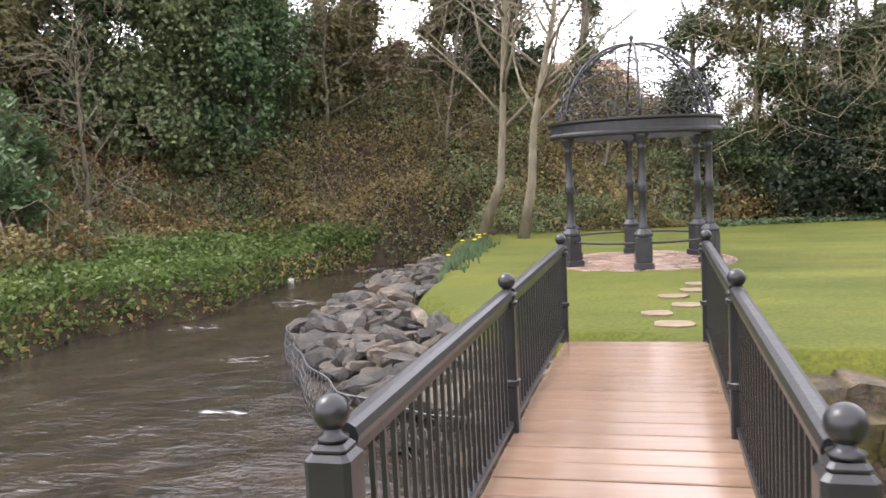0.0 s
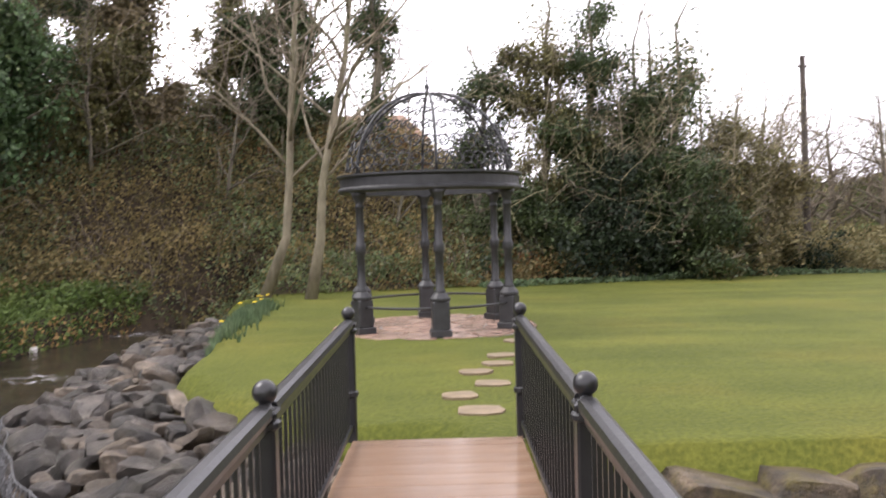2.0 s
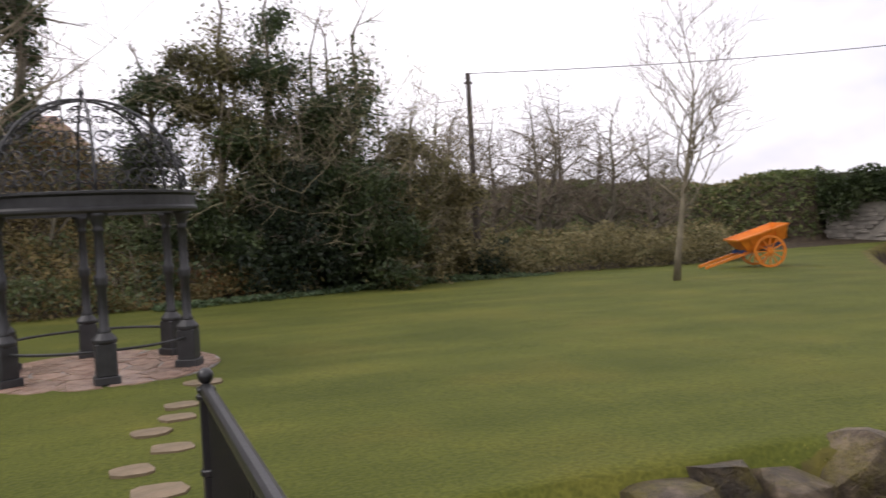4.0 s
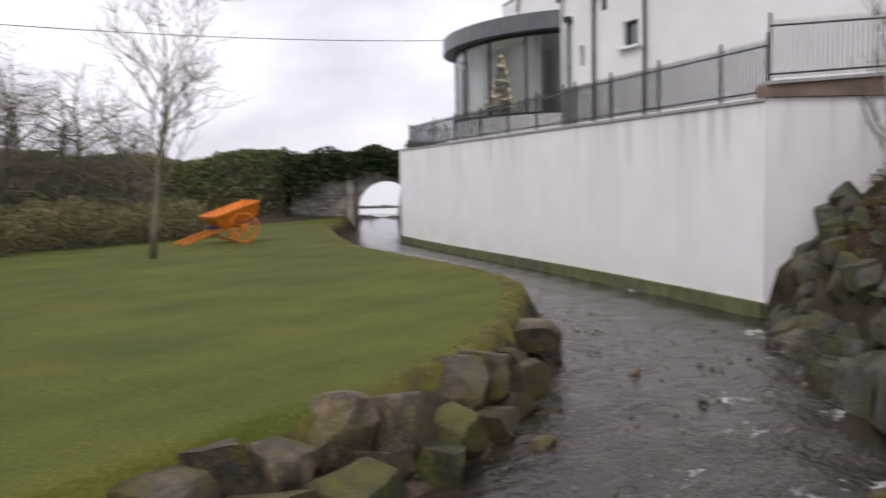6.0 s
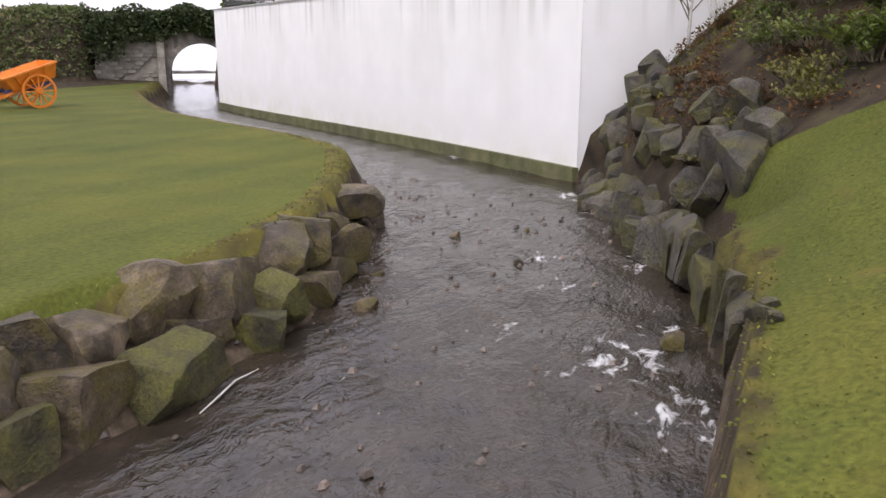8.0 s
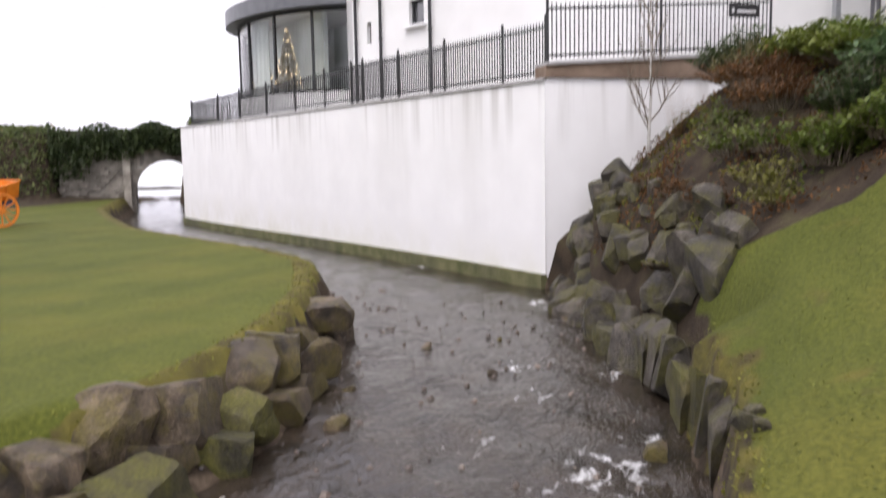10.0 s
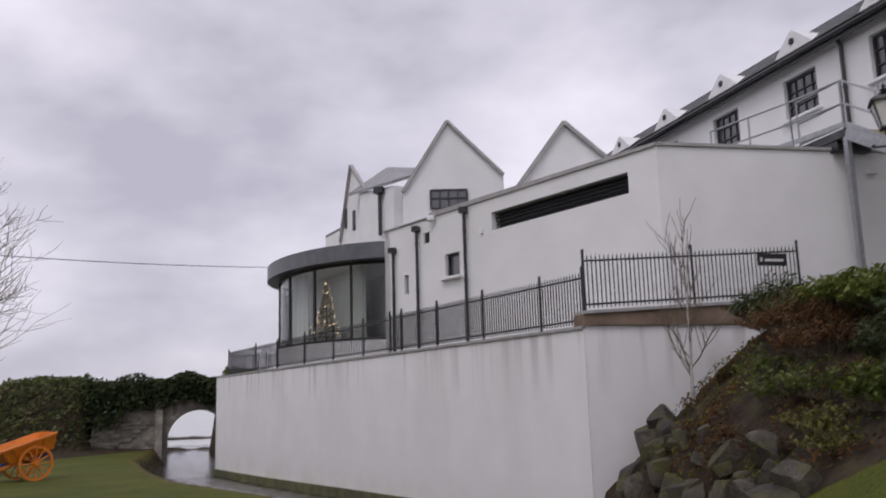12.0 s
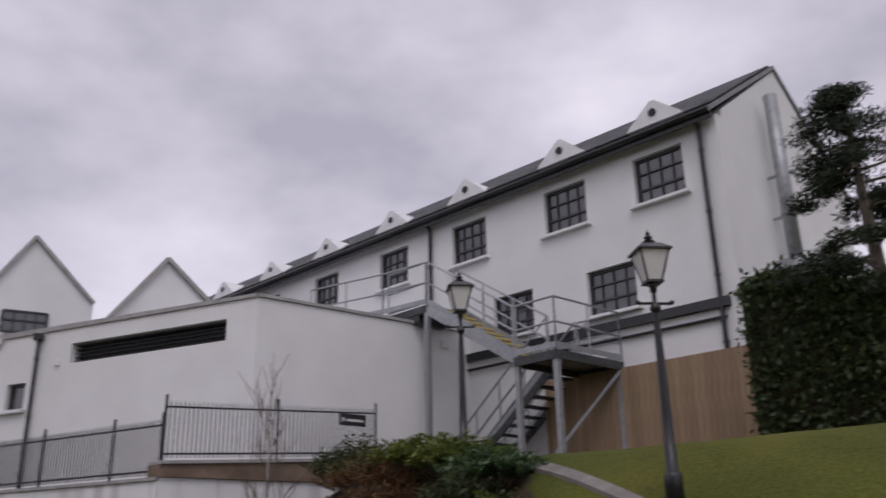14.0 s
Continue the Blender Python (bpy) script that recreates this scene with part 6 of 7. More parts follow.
    for x, y, s in ((5.78, -5.04, 0.22), (5.64, -5.12, 0.15), (5.95, -5.08, 0.17), (7.4, -4.35, 0.34), (7.32, -1.42, 0.32), (8.45, -1.0, 0.2), (9.6, -2.3, 0.16), (10.6, -1.1, 0.2), (11.3, -1.9, 0.14), (6.3, -3.0, 0.12), (12.9, -2.55, 0.28), (11.0, -3.5, 0.34)):
        z = max(ground_z(x, y), float(water_z(x, y)) - 0.05)
        r = solid("stone", (shapes if y > -4.6 else grey)[int(x * 7) % 12], ROCK, "lone wet stone standing in the stream" if y > -4.6 else "dark stone bedded in the grass edge", "stone")
        r.matrix_basis = pose(x, y, z + s * 0.15, 10, 5, x * 50) @ Matrix.Diagonal((s, s * .8, s * .7, 1))
    pale = solid("stone", rock_mesh(140, BIRCH, (1.2, 0.8, 0.8), 8, 2, "stone"), BIRCH, "small white stone lying under the far stream bank", "stone")
    pale.matrix_basis = pose(-8.22, 10.6, -0.76, 6, 0, 30) @ Matrix.Diagonal((0.26, 0.2, 0.18, 1))
    # a washed-up stick at the foot of the boulders
    br = Mesh().tube([Vector((4.75, -1.42, -0.80)), Vector((5.0, -1.40, -0.775)), Vector((5.3, -1.33, -0.78)), Vector((5.6, -1.34, -0.795))], [0.005, 0.009, 0.008, 0.004], 6)
    solid("driftwood_stick", br, BIRCH, "pale bare stick washed up against the boulders", "stick")


build_revetment()


def build_gabion():
    gb = thing("gabion_basket", "wire gabion full of grey basalt stones beside the stream", "gabion")
    shapes = [rock_mesh(70 + i, ROCK_BASALT, (1.15, 0.85, 0.7), 7, 2, "basalt_stone") for i in range(10)]
    brown = [rock_mesh(120 + i, ROCK_COBBLE, (1.15, 0.85, 0.7), 5, 2, "basalt_stone") for i in range(10)]
    rng = random.Random(31)
    line = [(-5.5, 9.6), (-5.1, 5.4), (-4.7, 2.9), (-3.6, 0.9), (-2.6, -0.5), (-1.6, -1.1), (-0.7, -1.3)]
    for row in range(6):
        for p, d, n in along(line, 0.29):
            off = 0.15 + row * 0.3 + rng.uniform(-.08, .08)
            c = p + n * off + d * rng.uniform(-.1, .1)
            zt = -0.46 + 0.035 * row + rng.uniform(-.05, .06)
            if off > 1.55 and rng.random() < 0.5:
                continue
            s = rng.choice((0.24, 0.3, 0.36, 0.44, 0.52)) * rng.uniform(0.9, 1.1)
            for z in ((zt, zt - 0.3) if row < 1 else (zt,)):
                o = part("basalt_stone", (brown if rng.random() < 0.35 else shapes)[rng.randrange(10)], ROCK_BASALT, gb, at=pose(c.x, c.y, z, rng.uniform(-22, 22), rng.uniform(-22, 22), rng.uniform(0, 360)))
                o.scale = (s, s * rng.uniform(0.7, 1), s * rng.uniform(0.65, 0.95))
    m = Mesh()
    pts = []
    for p, d, n in along(line[2:], 0.06):
        pts.append(p - n * 0.03)
    rows = 7

    def node(i, j):
        """Corner i of row j in the hexagonal netting, bulging with the stones."""
        nxt = pts[min(i + 1, len(pts) - 1)] - pts[max(i - 1, 0)]
        nn = Vector((-nxt.y, nxt.x)).normalized()
        q = pts[i] - nn * (0.025 * math.sin(i * 0.31) + 0.05 * math.sin(j * 0.5))
        return (q.x, q.y, -0.95 + 0.09 * j + (0.024 if (i + j) % 2 == 0 else -0.024))

    for i in range(len(pts) - 1):
        for j in range(rows):
            m.bar(node(i, j), node(i + 1, j), 0.007, 0.007)
            if (i + j) % 2 == 0 and j < rows - 1:
                m.bar(node(i, j), node(i, j + 1), 0.008, 0.008, up=(1, 0, 0))
    rim = [Vector(node(i, rows - 1)) for i in range(0, len(pts), 2)]
    part("rim_wire", Mesh().tube(rim, [0.008] * len(rim), 5), WIRE, gb)
    part("wire_mesh", m, WIRE, gb, "twisted hexagonal galvanised wire")


build_gabion()


def build_gravel():
    rng = np.random.default_rng(5)
    me_v, me_f = [], []
    def pebble(x, y, z, s):
        k = len(me_v)
        a = rng.uniform(0, 6.28)
        pts = [(math.cos(a + t) * s * rng.uniform(.7, 1.1), math.sin(a + t) * s * rng.uniform(.5, .8), 0) for t in (0, 1.3, 2.5, 3.8, 5.0)]
        me_v.extend([(x + p[0], y + p[1], z) for p in pts] + [(x + p[0] * .5, y + p[1] * .5, z + s * rng.uniform(.35, .6)) for p in pts])
        me_f.extend([(k + i, k + (i + 1) % 5, k + 5 + (i + 1) % 5, k + 5 + i) for i in range(5)] + [(k + 5, k + 6, k + 7, k + 8, k + 9)])
    n = 0
    cx, cy = rng.uniform(1, 17, 9000), rng.uniform(-4.5, 7, 9000)
    z, g, mo, bd = terrain(cx, cy)
    wz = water_z(cx, cy)
    for x, y, zz, w in zip(cx, cy, z, wz):
        near = abs(zz - w)
        bar = math.hypot((x - 12.9) / 1.9, (y - 0.75 - (x - 12.9) * 0.35) / 0.75) < 1
        if zz < w + 0.25 and (zz > w - 0.2 and rng.random() < 0.22 or bar):
            s = rng.uniform(0.025, 0.075)
            pebble(x, y, max(zz, w - 0.03 if bar else w - 0.05 - s * .2), s)
            n += 1
        elif zz < w - 0.1 and 4 < x < 14 and rng.random() < 0.10:
            s = rng.uniform(0.02, 0.07)
            pebble(x, y, w - s * 0.12, s)
    m = Mesh()
    m.v, m.f = me_v, me_f
    solid("gravel", m, PEBBLE, "wet brown pebbles and shingle along the water's edge", "gravel", "stuff")


build_gravel()


# ---- cart ----
def build_cart():
    base = Vector((20.33, 16.53))
    a, s = Vector((0.35, 0.937)), Vector((-0.937, 0.35))
    z0 = ground_z(20.3, 16.6)
    ct = thing("farm_cart", "bright orange wooden tipping cart with spoked wheels on the lawn", "cart", pose(base.x, base.y, z0, 0, 0, math.degrees(math.atan2(s.y, s.x))))
    # local frame: x towards the shafts, y to the far wheel (negative side)
    R = 0.53
    for y in (0.0, -1.3):
        wh = part("wheel", Mesh().cyl((0, y - 0.09, R), (0, y + 0.09, R), 0.085, n=14), ORANGE, ct)
        rim = Mesh()
        n = 28
        prof = [(R - 0.075, -0.032), (R, -0.032), (R, 0.032), (R - 0.075, 0.032)]
        vs = [(q * math.cos(2 * math.pi * i / n), y + t, R + q * math.sin(2 * math.pi * i / n)) for q, t in prof for i in range(n)]
        rim.add(vs, [(j * n + i, j * n + (i + 1) % n, ((j + 1) % 4) * n + (i + 1) % n, ((j + 1) % 4) * n + i) for j in range(4) for i in range(n)])
        part("rim", rim, ORANGE, wh)
        for i in range(12):
            t = 2 * math.pi * i / 12
            part("spoke", Mesh().bar((0.07 * math.cos(t), y, R + 0.07 * math.sin(t)), ((R - .06) * math.cos(t), y, R + (R - .06) * math.sin(t)), 0.034, 0.045, up=(0, 1, 0)), ORANGE, wh)
    part("axle", Mesh().box((0, -0.65, R), (0.09, 1.3, 0.09)), BLUE, ct)
    part("frame", Mesh().bar((-0.55, -0.35, R + 0.24), (0.9, -0.35, R - 0.02), 0.08, 0.11).bar((-0.55, -0.95, R + 0.24), (0.9, -0.95, R - 0.02), 0.08, 0.11), BLUE, ct, "blue painted under frame")
    for y in (-0.3, -1.0):
        part("shaft", Mesh().bar((0.1, y, R + 0.14), (2.05, y, 0.05), 0.075, 0.09), ORANGE, ct)
    t = radians(17)
    def tip(x, y, z):
        return (x * math.cos(t) + z * math.sin(t) * 0.0 - z * math.sin(-t), y, R + 0.18 + z * math.cos(t) - x * math.sin(t))
    L0, L1, H = -0.66, 0.7, 0.5
    bottom = [tip(L0, -0.18, 0.03), tip(L1, -0.18, 0.03), tip(L1, -1.12, 0.03), tip(L0, -1.12, 0.03)]
    part("bed", Mesh().slab(bottom, (0, 0, 0.04)), ORANGE, ct)
    top = [tip(L0 - 0.12, 0.02, H), tip(L1 + 0.22, 0.02, H), tip(L1 + 0.22, -1.32, H), tip(L0 - 0.12, -1.32, H)]
    for i in range(4):
        j = (i + 1) % 4
        c = Vector((0.1, -0.65, R + 0.5))
        th = (c - (Vector(bottom[i]) + Vector(top[j])) / 2)
        th.z = 0
        part("side_board", Mesh().slab([bottom[i], bottom[j], top[j], top[i]], th.normalized() * 0.035), ORANGE, ct)
        part("top_rail", Mesh().bar(top[i], top[j], 0.07, 0.06), ORANGE, ct)
    for i in (0, 3):
        for k in (0.25, 0.55, 0.8):
            b0 = Vector(bottom[i if i == 0 else 3]).lerp(Vector(bottom[1 if i == 0 else 2]), k)
            t0 = Vector(top[i if i == 0 else 3]).lerp(Vector(top[1 if i == 0 else 2]), k)
            o = Vector((0, 0.03 if i == 0 else -0.03, 0))
            part("stave", Mesh().bar(b0 + o, t0 + o, 0.05, 0.04, up=(0, 1, 0)), ORANGE, ct)


build_cart()


# ---- trees and plants ----
def grow(m, twigs, p, d, length, r, level, rng, spread, up, segs=4, kids=(3, 5), minr=0.006, shape=0.72):
    """A limb and its side branches; thin ones go into the twig mesh."""
    pts, rad = [Vector(p)], [r]
    d = Vector(d).normalized()
    for i in range(segs):
        d = (d + Vector((rng.gauss(0, .14), rng.gauss(0, .14), rng.gauss(0, .1) + up * 0.12))).normalized()
        pts.append(pts[-1] + d * (length / segs))
        rad.append(r * (1 - 0.8 * (i + 1) / segs) + minr * 0.4)
    (m if level > 1 else twigs).tube(pts, rad, 7 if level > 2 else (5 if level == 2 else 3))
    tips = [pts[-1]]
    if level > 0:
        for k in range(rng.randint(*kids)):
            f = rng.uniform(0.3, 1.0)
            i = min(int(f * segs), segs - 1)
            q = pts[i].lerp(pts[i + 1], f * segs - i)
            s = d.orthogonal().normalized()
            s.rotate(Matrix.Rotation(rng.uniform(0, 6.28), 3, d))
            nd = (d * (1 - spread) + s * spread + Vector((0, 0, up * 0.4))).normalized()
            tips += grow(m, twigs, q, nd, length * rng.uniform(0.45, shape), max(rad[i] * 0.6, minr), level - 1, rng, spread, up, segs, kids, minr, shape)
    return tips


def bare_tree(x, y, h, r, seed, label, lean=(0, 0), trunk_f=0.35, spread=0.5, up=0.5, bark=None, limbs=7, group="", level=3, twig_mat=None, kids=(3, 5), bow=None):
    z = ground_z(x, y)
    tr = thing("tree", label, "tree", pose(x, y, z - 0.06), group)
    rng = random.Random(seed)
    m, tw = Mesh(), Mesh()
    n = 6
    pts, rad = [], []
    for i in range(n + 1):
        f = i / n
        bend = 0.022 * h * math.sin(f * 4.2 + seed) - 0.022 * h * math.sin(seed)
        if bow:
            bend = 0
        pts.append(Vector((lean[0] * f ** (bow or 1) + bend + rng.gauss(0, .004) * h * (i > 0), lean[1] * f + rng.gauss(0, .004) * h * (i > 0), h * 0.72 * f)))
        rad.append(r * (1.25 if i == 0 else 1) * (1 - 0.72 * f))
    m.tube(pts, rad, 9)
    for k in range(limbs):
        f = trunk_f + (1 - trunk_f) * (k + rng.uniform(0, .6)) / limbs
        i = min(int(f * n), n - 1)
        q = pts[i].lerp(pts[i + 1], f * n - i)
        a = k * 2.4 + rng.uniform(-.4, .4)
        d = Vector((math.cos(a) * spread, math.sin(a) * spread, 1 - spread + 0.25))
        grow(m, tw, q, d, h * rng.uniform(0.26, 0.40) * (1.1 - 0.4 * f), rad[i] * 0.5, level - 1, rng, spread, up, kids=kids)
    grow(m, tw, pts[-1], (0, 0, 1), h * 0.27, rad[-1], level - 1, rng, spread, up, kids=kids)
    part("trunk", m, bark or BARK, tr, smooth=True)
    tagged(part("brushwood", tw, twig_mat or TWIG, tr), kind="stuff")
    return tr


def ivy_tree(x, y, h, seed, label, leaf=None, width=1.6, n=9000, low=0.0, size=0.085, bare=True, group="", lean=0.0):
    """A trunk and limbs wrapped unevenly in ivy, with bare twigs standing out of it."""
    n, size = int(n * 1.7), size * 0.76
    z = ground_z(x, y)
    tr = thing("tree", label, "tree", pose(x, y, z - 0.08), group)
    rng, nr = random.Random(seed), np.random.default_rng(seed)
    m, tw = Mesh(), Mesh()
    k = 8
    top = Vector((lean + rng.uniform(-.3, .3), rng.uniform(-.4, .4), h * 0.88))
    ph = rng.uniform(0, 6)
    trunk = [Vector((top.x * i / k + 0.14 * math.sin(i * 1.1 + ph), top.y * i / k + 0.14 * math.cos(i * 0.9 + ph), top.z * i / k)) for i in range(k + 1)]
    m.tube(trunk, [0.19 * (1 - 0.8 * i / k) for i in range(k + 1)], 8)
    lines = [(trunk, width * 0.34, 3.0)]
    for j in range(13):
        f = rng.uniform(max(0.08, low), 0.97)
        q = trunk[min(int(f * k), k - 1)].copy()
        a = j * 2.4 + rng.uniform(-.5, .5)
        d = Vector((math.cos(a), math.sin(a), rng.uniform(0.0, 0.9))).normalized()
        ln = width * rng.uniform(0.55, 1.25) * (1.15 - 0.5 * f)
        pts = [q]
        for i in range(5):
            d = (d + Vector((rng.gauss(0, .2), rng.gauss(0, .2), rng.gauss(0.02, .2)))).normalized()
            pts.append(pts[-1] + d * ln / 5)
        m.tube(pts, [0.06 * (1 - 0.75 * i / 5) for i in range(6)], 5)
        lines.append((pts, width * 0.2, 1.0 * ln))
        if bare:
            grow(m, tw, pts[-2], d, h * rng.uniform(0.10, 0.2), 0.025, 2, rng, 0.55, 0.15, kids=(2, 4))
            if rng.random() < 0.5:
                grow(m, tw, pts[2], d + Vector((0, 0, .5)), h * rng.uniform(0.10, 0.18), 0.02, 1, rng, 0.6, 0.2, kids=(3, 5))
    if bare:
        grow(m, tw, trunk[-1], (rng.uniform(-.3, .3), 0, 1), h * 0.17, 0.04, 2, rng, 0.55, 0.3, kids=(3, 5))
    weight = np.array([w for _, _, w in lines])
    pick = nr.choice(len(lines), n * 2, p=weight / weight.sum())
    t = nr.uniform(0, 0.97, n * 2)
    pts = np.zeros((n * 2, 3))
    sig = np.zeros(n * 2)
    for li, (ln, s, _) in enumerate(lines):
        sel = pick == li
        arr = np.array([tuple(p) for p in ln])
        u = t[sel] * (len(arr) - 1)
        i0 = np.minimum(u.astype(int), len(arr) - 2)
        pts[sel] = arr[i0] + (arr[i0 + 1] - arr[i0]) * (u - i0)[:, None]
        sig[sel] = s * (1.15 - 0.65 * t[sel])
    off = nr.normal(size=pts.shape) * sig[:, None]
    off[:, 2] *= 0.9
    p = pts + off
    gap = np.array([noise.noise(Vector((a * 1.1 + seed, b * 1.1, c * 0.9))) for a, b, c in p])
    p, off = p[(gap > -0.2) & (p[:, 2] > 0.05 + low * h)][:n], off[(gap > -0.2) & (p[:, 2] > 0.05 + low * h)][:n]
    part("trunk", m, BARK, tr, smooth=True)
    if bare:
        tagged(part("brushwood", tw, TWIG, tr), kind="stuff")
    nn = off / (np.linalg.norm(off, axis=1, keepdims=True) + 1e-6) + np.array([0, 0, 0.4])
    leaves("crown", p, size, leaf or LEAF_IVY, tr, seed, nn, 0.8)
    return tr


def shrub(name, x, y, r, h, n, mat, seed, label, category="shrub", size=0.06, group="", z=None, open_form=False):
    """A bush of many upright leafy sprigs; an open one shows the ground between them."""
    z = ground_z(x, y) if z is None else z
    sh = thing(name, label, category, pose(x, y, z - 0.05), group)
    rng, nr = random.Random(seed), np.random.default_rng(seed)
    m = Mesh()
    per = 9 if open_form else 16
    pts, ways, ups = [], [], []
    for i in range(max(6, n // per)):
        a, q = rng.uniform(0, 6.28), r * math.sqrt(rng.random())
        top = h * (1.05 - 0.55 * (q / r) ** 2) * rng.uniform(0.55, 1.12)
        b = Vector((math.cos(a) * q * 0.55, math.sin(a) * q * 0.55, 0))
        t = Vector((math.cos(a) * q + rng.gauss(0, .08) * r, math.sin(a) * q + rng.gauss(0, .08) * r, top))
        mid = b.lerp(t, 0.5) + Vector((rng.gauss(0, .04), rng.gauss(0, .04), 0.05 * h))
        m.tube([b, mid, t], [0.008, 0.006, 0.003], 3)
        lo = 0.25 if open_form else 0.4
        for k in range(per):
            f = lo + (1 - lo) * (k + rng.random()) / per
            p = (b * (1 - f) ** 2 + mid * 2 * f * (1 - f) + t * f * f)
            an = k * 2.4 + rng.uniform(-.5, .5)
            w = Vector((math.cos(an), math.sin(an), rng.uniform(0.0, 1.0)))
            pts.append(p + w * size * 0.8)
            ways.append(w)
            ups.append((0, 0, 1))
    tagged(part("brushwood", m, TWIG, sh), kind="stuff")
    me = leaf_cloud(pts, size, ups, 0.35, 0.42, seed, ways)
    me.materials.append(mat)
    tagged(part("foliage", me, mat, sh), kind="stuff")
    return sh


def cover(name, mat, label, category, n, region, size, seed, height=0.6, keep=None, spread=1.0):
    """Loose ground cover over the terrain inside region (x0, x1, y0, y1) where keep(x, y) holds."""
    rng = np.random.default_rng(seed)
    x = rng.uniform(region[0], region[1], n * 3)
    y = rng.uniform(region[2], region[3], n * 3)
    ok = keep(x, y, rng) if keep else np.ones(len(x), bool)
    x, y = x[ok][:n], y[ok][:n]
    z = terrain(x, y)[0]
    hump = np.array([noise.noise(Vector((a * 0.55, b * 0.55, seed))) for a, b in zip(x, y)])
    z = z + rng.uniform(0, 1, len(x)) ** 0.8 * height * np.clip(0.65 + hump, 0.1, 1.6)
    me = leaf_cloud(np.stack([x, y, z], 1), size, np.tile([0, 0, 0.8], (len(x), 1)), spread, 0.55, seed)
    me.materials.append(mat)
    return tagged(new(name, me), label, category, kind="stuff")


def patch(f, s, lo):
    def keep(x, y, rng):
        h = np.array([noise.noise(Vector((a * s, b * s, 7.3))) for a, b in zip(x, y)])
        return f(x, y) & (h + rng.normal(0, .12, len(x)) > lo)
    return keep


def build_plants():
    # bramble slope across the stream and behind the lawn
    on_slope = lambda x, y: (slope_run(x, y) > -0.5) & (slope_run(x, y) < 10) & (x < 5.5)
    cover("bramble_bank", LEAF_BRAMBLE, "steep bank of tangled winter brambles and ivy", "brambles", 170000, (-24, 5, 1, 27), 0.056, 1, 0.95, patch(on_slope, 0.25, -0.5))
    cover("dead_bracken", LEAF_RUST, "rust-brown dead bracken on the steep bank", "bracken", 46000, (-24, 4, 1, 26), 0.05, 2, 1.05, patch(on_slope, 0.22, 0.12))
    cover("bank_ivy", LEAF_EVERGREEN, "dark ivy trailing over the steep bank", "ivy", 95000, (-24, 5, 1, 27), 0.056, 3, 0.95, patch(on_slope, 0.3, -0.1))
    hedge = lambda x, y: (y > foot_line(x) - 0.9) & (y < foot_line(x) + 5)
    cover("hedge_bottom", LEAF_HEDGE, "rough olive-brown hedge bottom behind the lawn", "hedge", 42000, (2, 24, 16, 27), 0.07, 4, 1.4, patch(hedge, 0.3, -0.35))
    cover("hedge_bottom_ivy", LEAF_DARK, "dark ivy and bramble along the lawn's far edge", "hedge", 28000, (1, 13, 16, 26), 0.075, 5, 1.6, patch(hedge, 0.4, 0.0))
    left = lambda x, y: (x < -7.2) & (slope_run(x, y) < 0.4)
    cover("undergrowth", LEAF_NETTLE, "fresh green nettles and undergrowth along the far bank", "undergrowth", 30000, (-13, -7, -1, 15), 0.055, 6, 0.6, lambda x, y, r: left(x, y) & (terrain(x, y)[0] > -0.88))
    cover("dead_stems", DRY_GRASS, "bleached dead grass hanging over the stream bank", "dead grass", 2600, (-10, -7, 0.5, 16), 0.06, 7, 0.3, lambda x, y, r: left(x, y) & (terrain(x, y)[0] > -0.85) & (terrain(x, y)[0] < -0.3))
    strip = lambda x, y, r: (y > foot_line(x) - 1.3) & (y < foot_line(x) - 0.7)
    cover("bulb_leaves", LEAF_DAFF, "grey-green strip of bulb leaves edging the lawn", "bulbs", 7000, (1, 14, 15, 21), 0.07, 8, 0.22, strip)
    # arching bramble canes over the slope
    rng, cn = random.Random(71), Mesh()
    for i in range(900):
        x, y = rng.uniform(-18, 2), rng.uniform(3, 22)
        e = float(slope_run(x, y))
        if not -0.3 < e < 7.5:
            continue
        z, a, ln, hi = ground_z(x, y), rng.uniform(0, 6.28), rng.uniform(0.6, 1.8), rng.uniform(0.6, 1.5)
        dx, dy = math.cos(a) * ln, math.sin(a) * ln
        cn.tube([Vector((x, y, z)), Vector((x + dx * .3, y + dy * .3, z + hi * .8)), Vector((x + dx * .7, y + dy * .7, z + hi)), Vector((x + dx, y + dy, z + hi * .6))], [0.012, 0.01, 0.008, 0.005], 3)
    tagged(solid("bramble_canes", cn, TWIG, "bare arching bramble canes on the bank", "brambles"), kind="stuff")
    # embankment by the arch
    emb = lambda x, y, r: (terrain(x, y)[0] > -0.25) & ((y > foot_line(x) - 0.5) | (x > 29)) & (0.78 * (x - ARCH[0]) + 0.62 * (y - ARCH[1]) < 6)
    cover("embankment_ivy", LEAF_BANK, "dark ivy and scrub covering the road embankment", "ivy", 60000, (14, 44, 18, 52), 0.12, 9, 0.5, emb)
    cover("embankment_scrub", LEAF_HEDGE, "brown scrub on the road embankment", "scrub", 22000, (12, 42, 22, 54), 0.12, 10, 0.6, patch(lambda x, y: terrain(x, y)[0] > 0.0, 0.2, -0.1))
    # lawn edge moss and tufts
    def rim(x, y, rng):
        z, g, mo, bd = terrain(x, y)
        return (mo > 0.45) & (rng.random(len(x)) < 0.8)
    cover("edge_moss", LEAF_MOSS, "yellow-green moss and coarse grass along the bank edges", "moss", 24000, (-4, 15.5, -6, 6), 0.017, 11, 0.07, rim, 0.6)
    def near_grass(x, y, rng):
        z, g, mo, bd = terrain(x, y)
        return g > 0.7
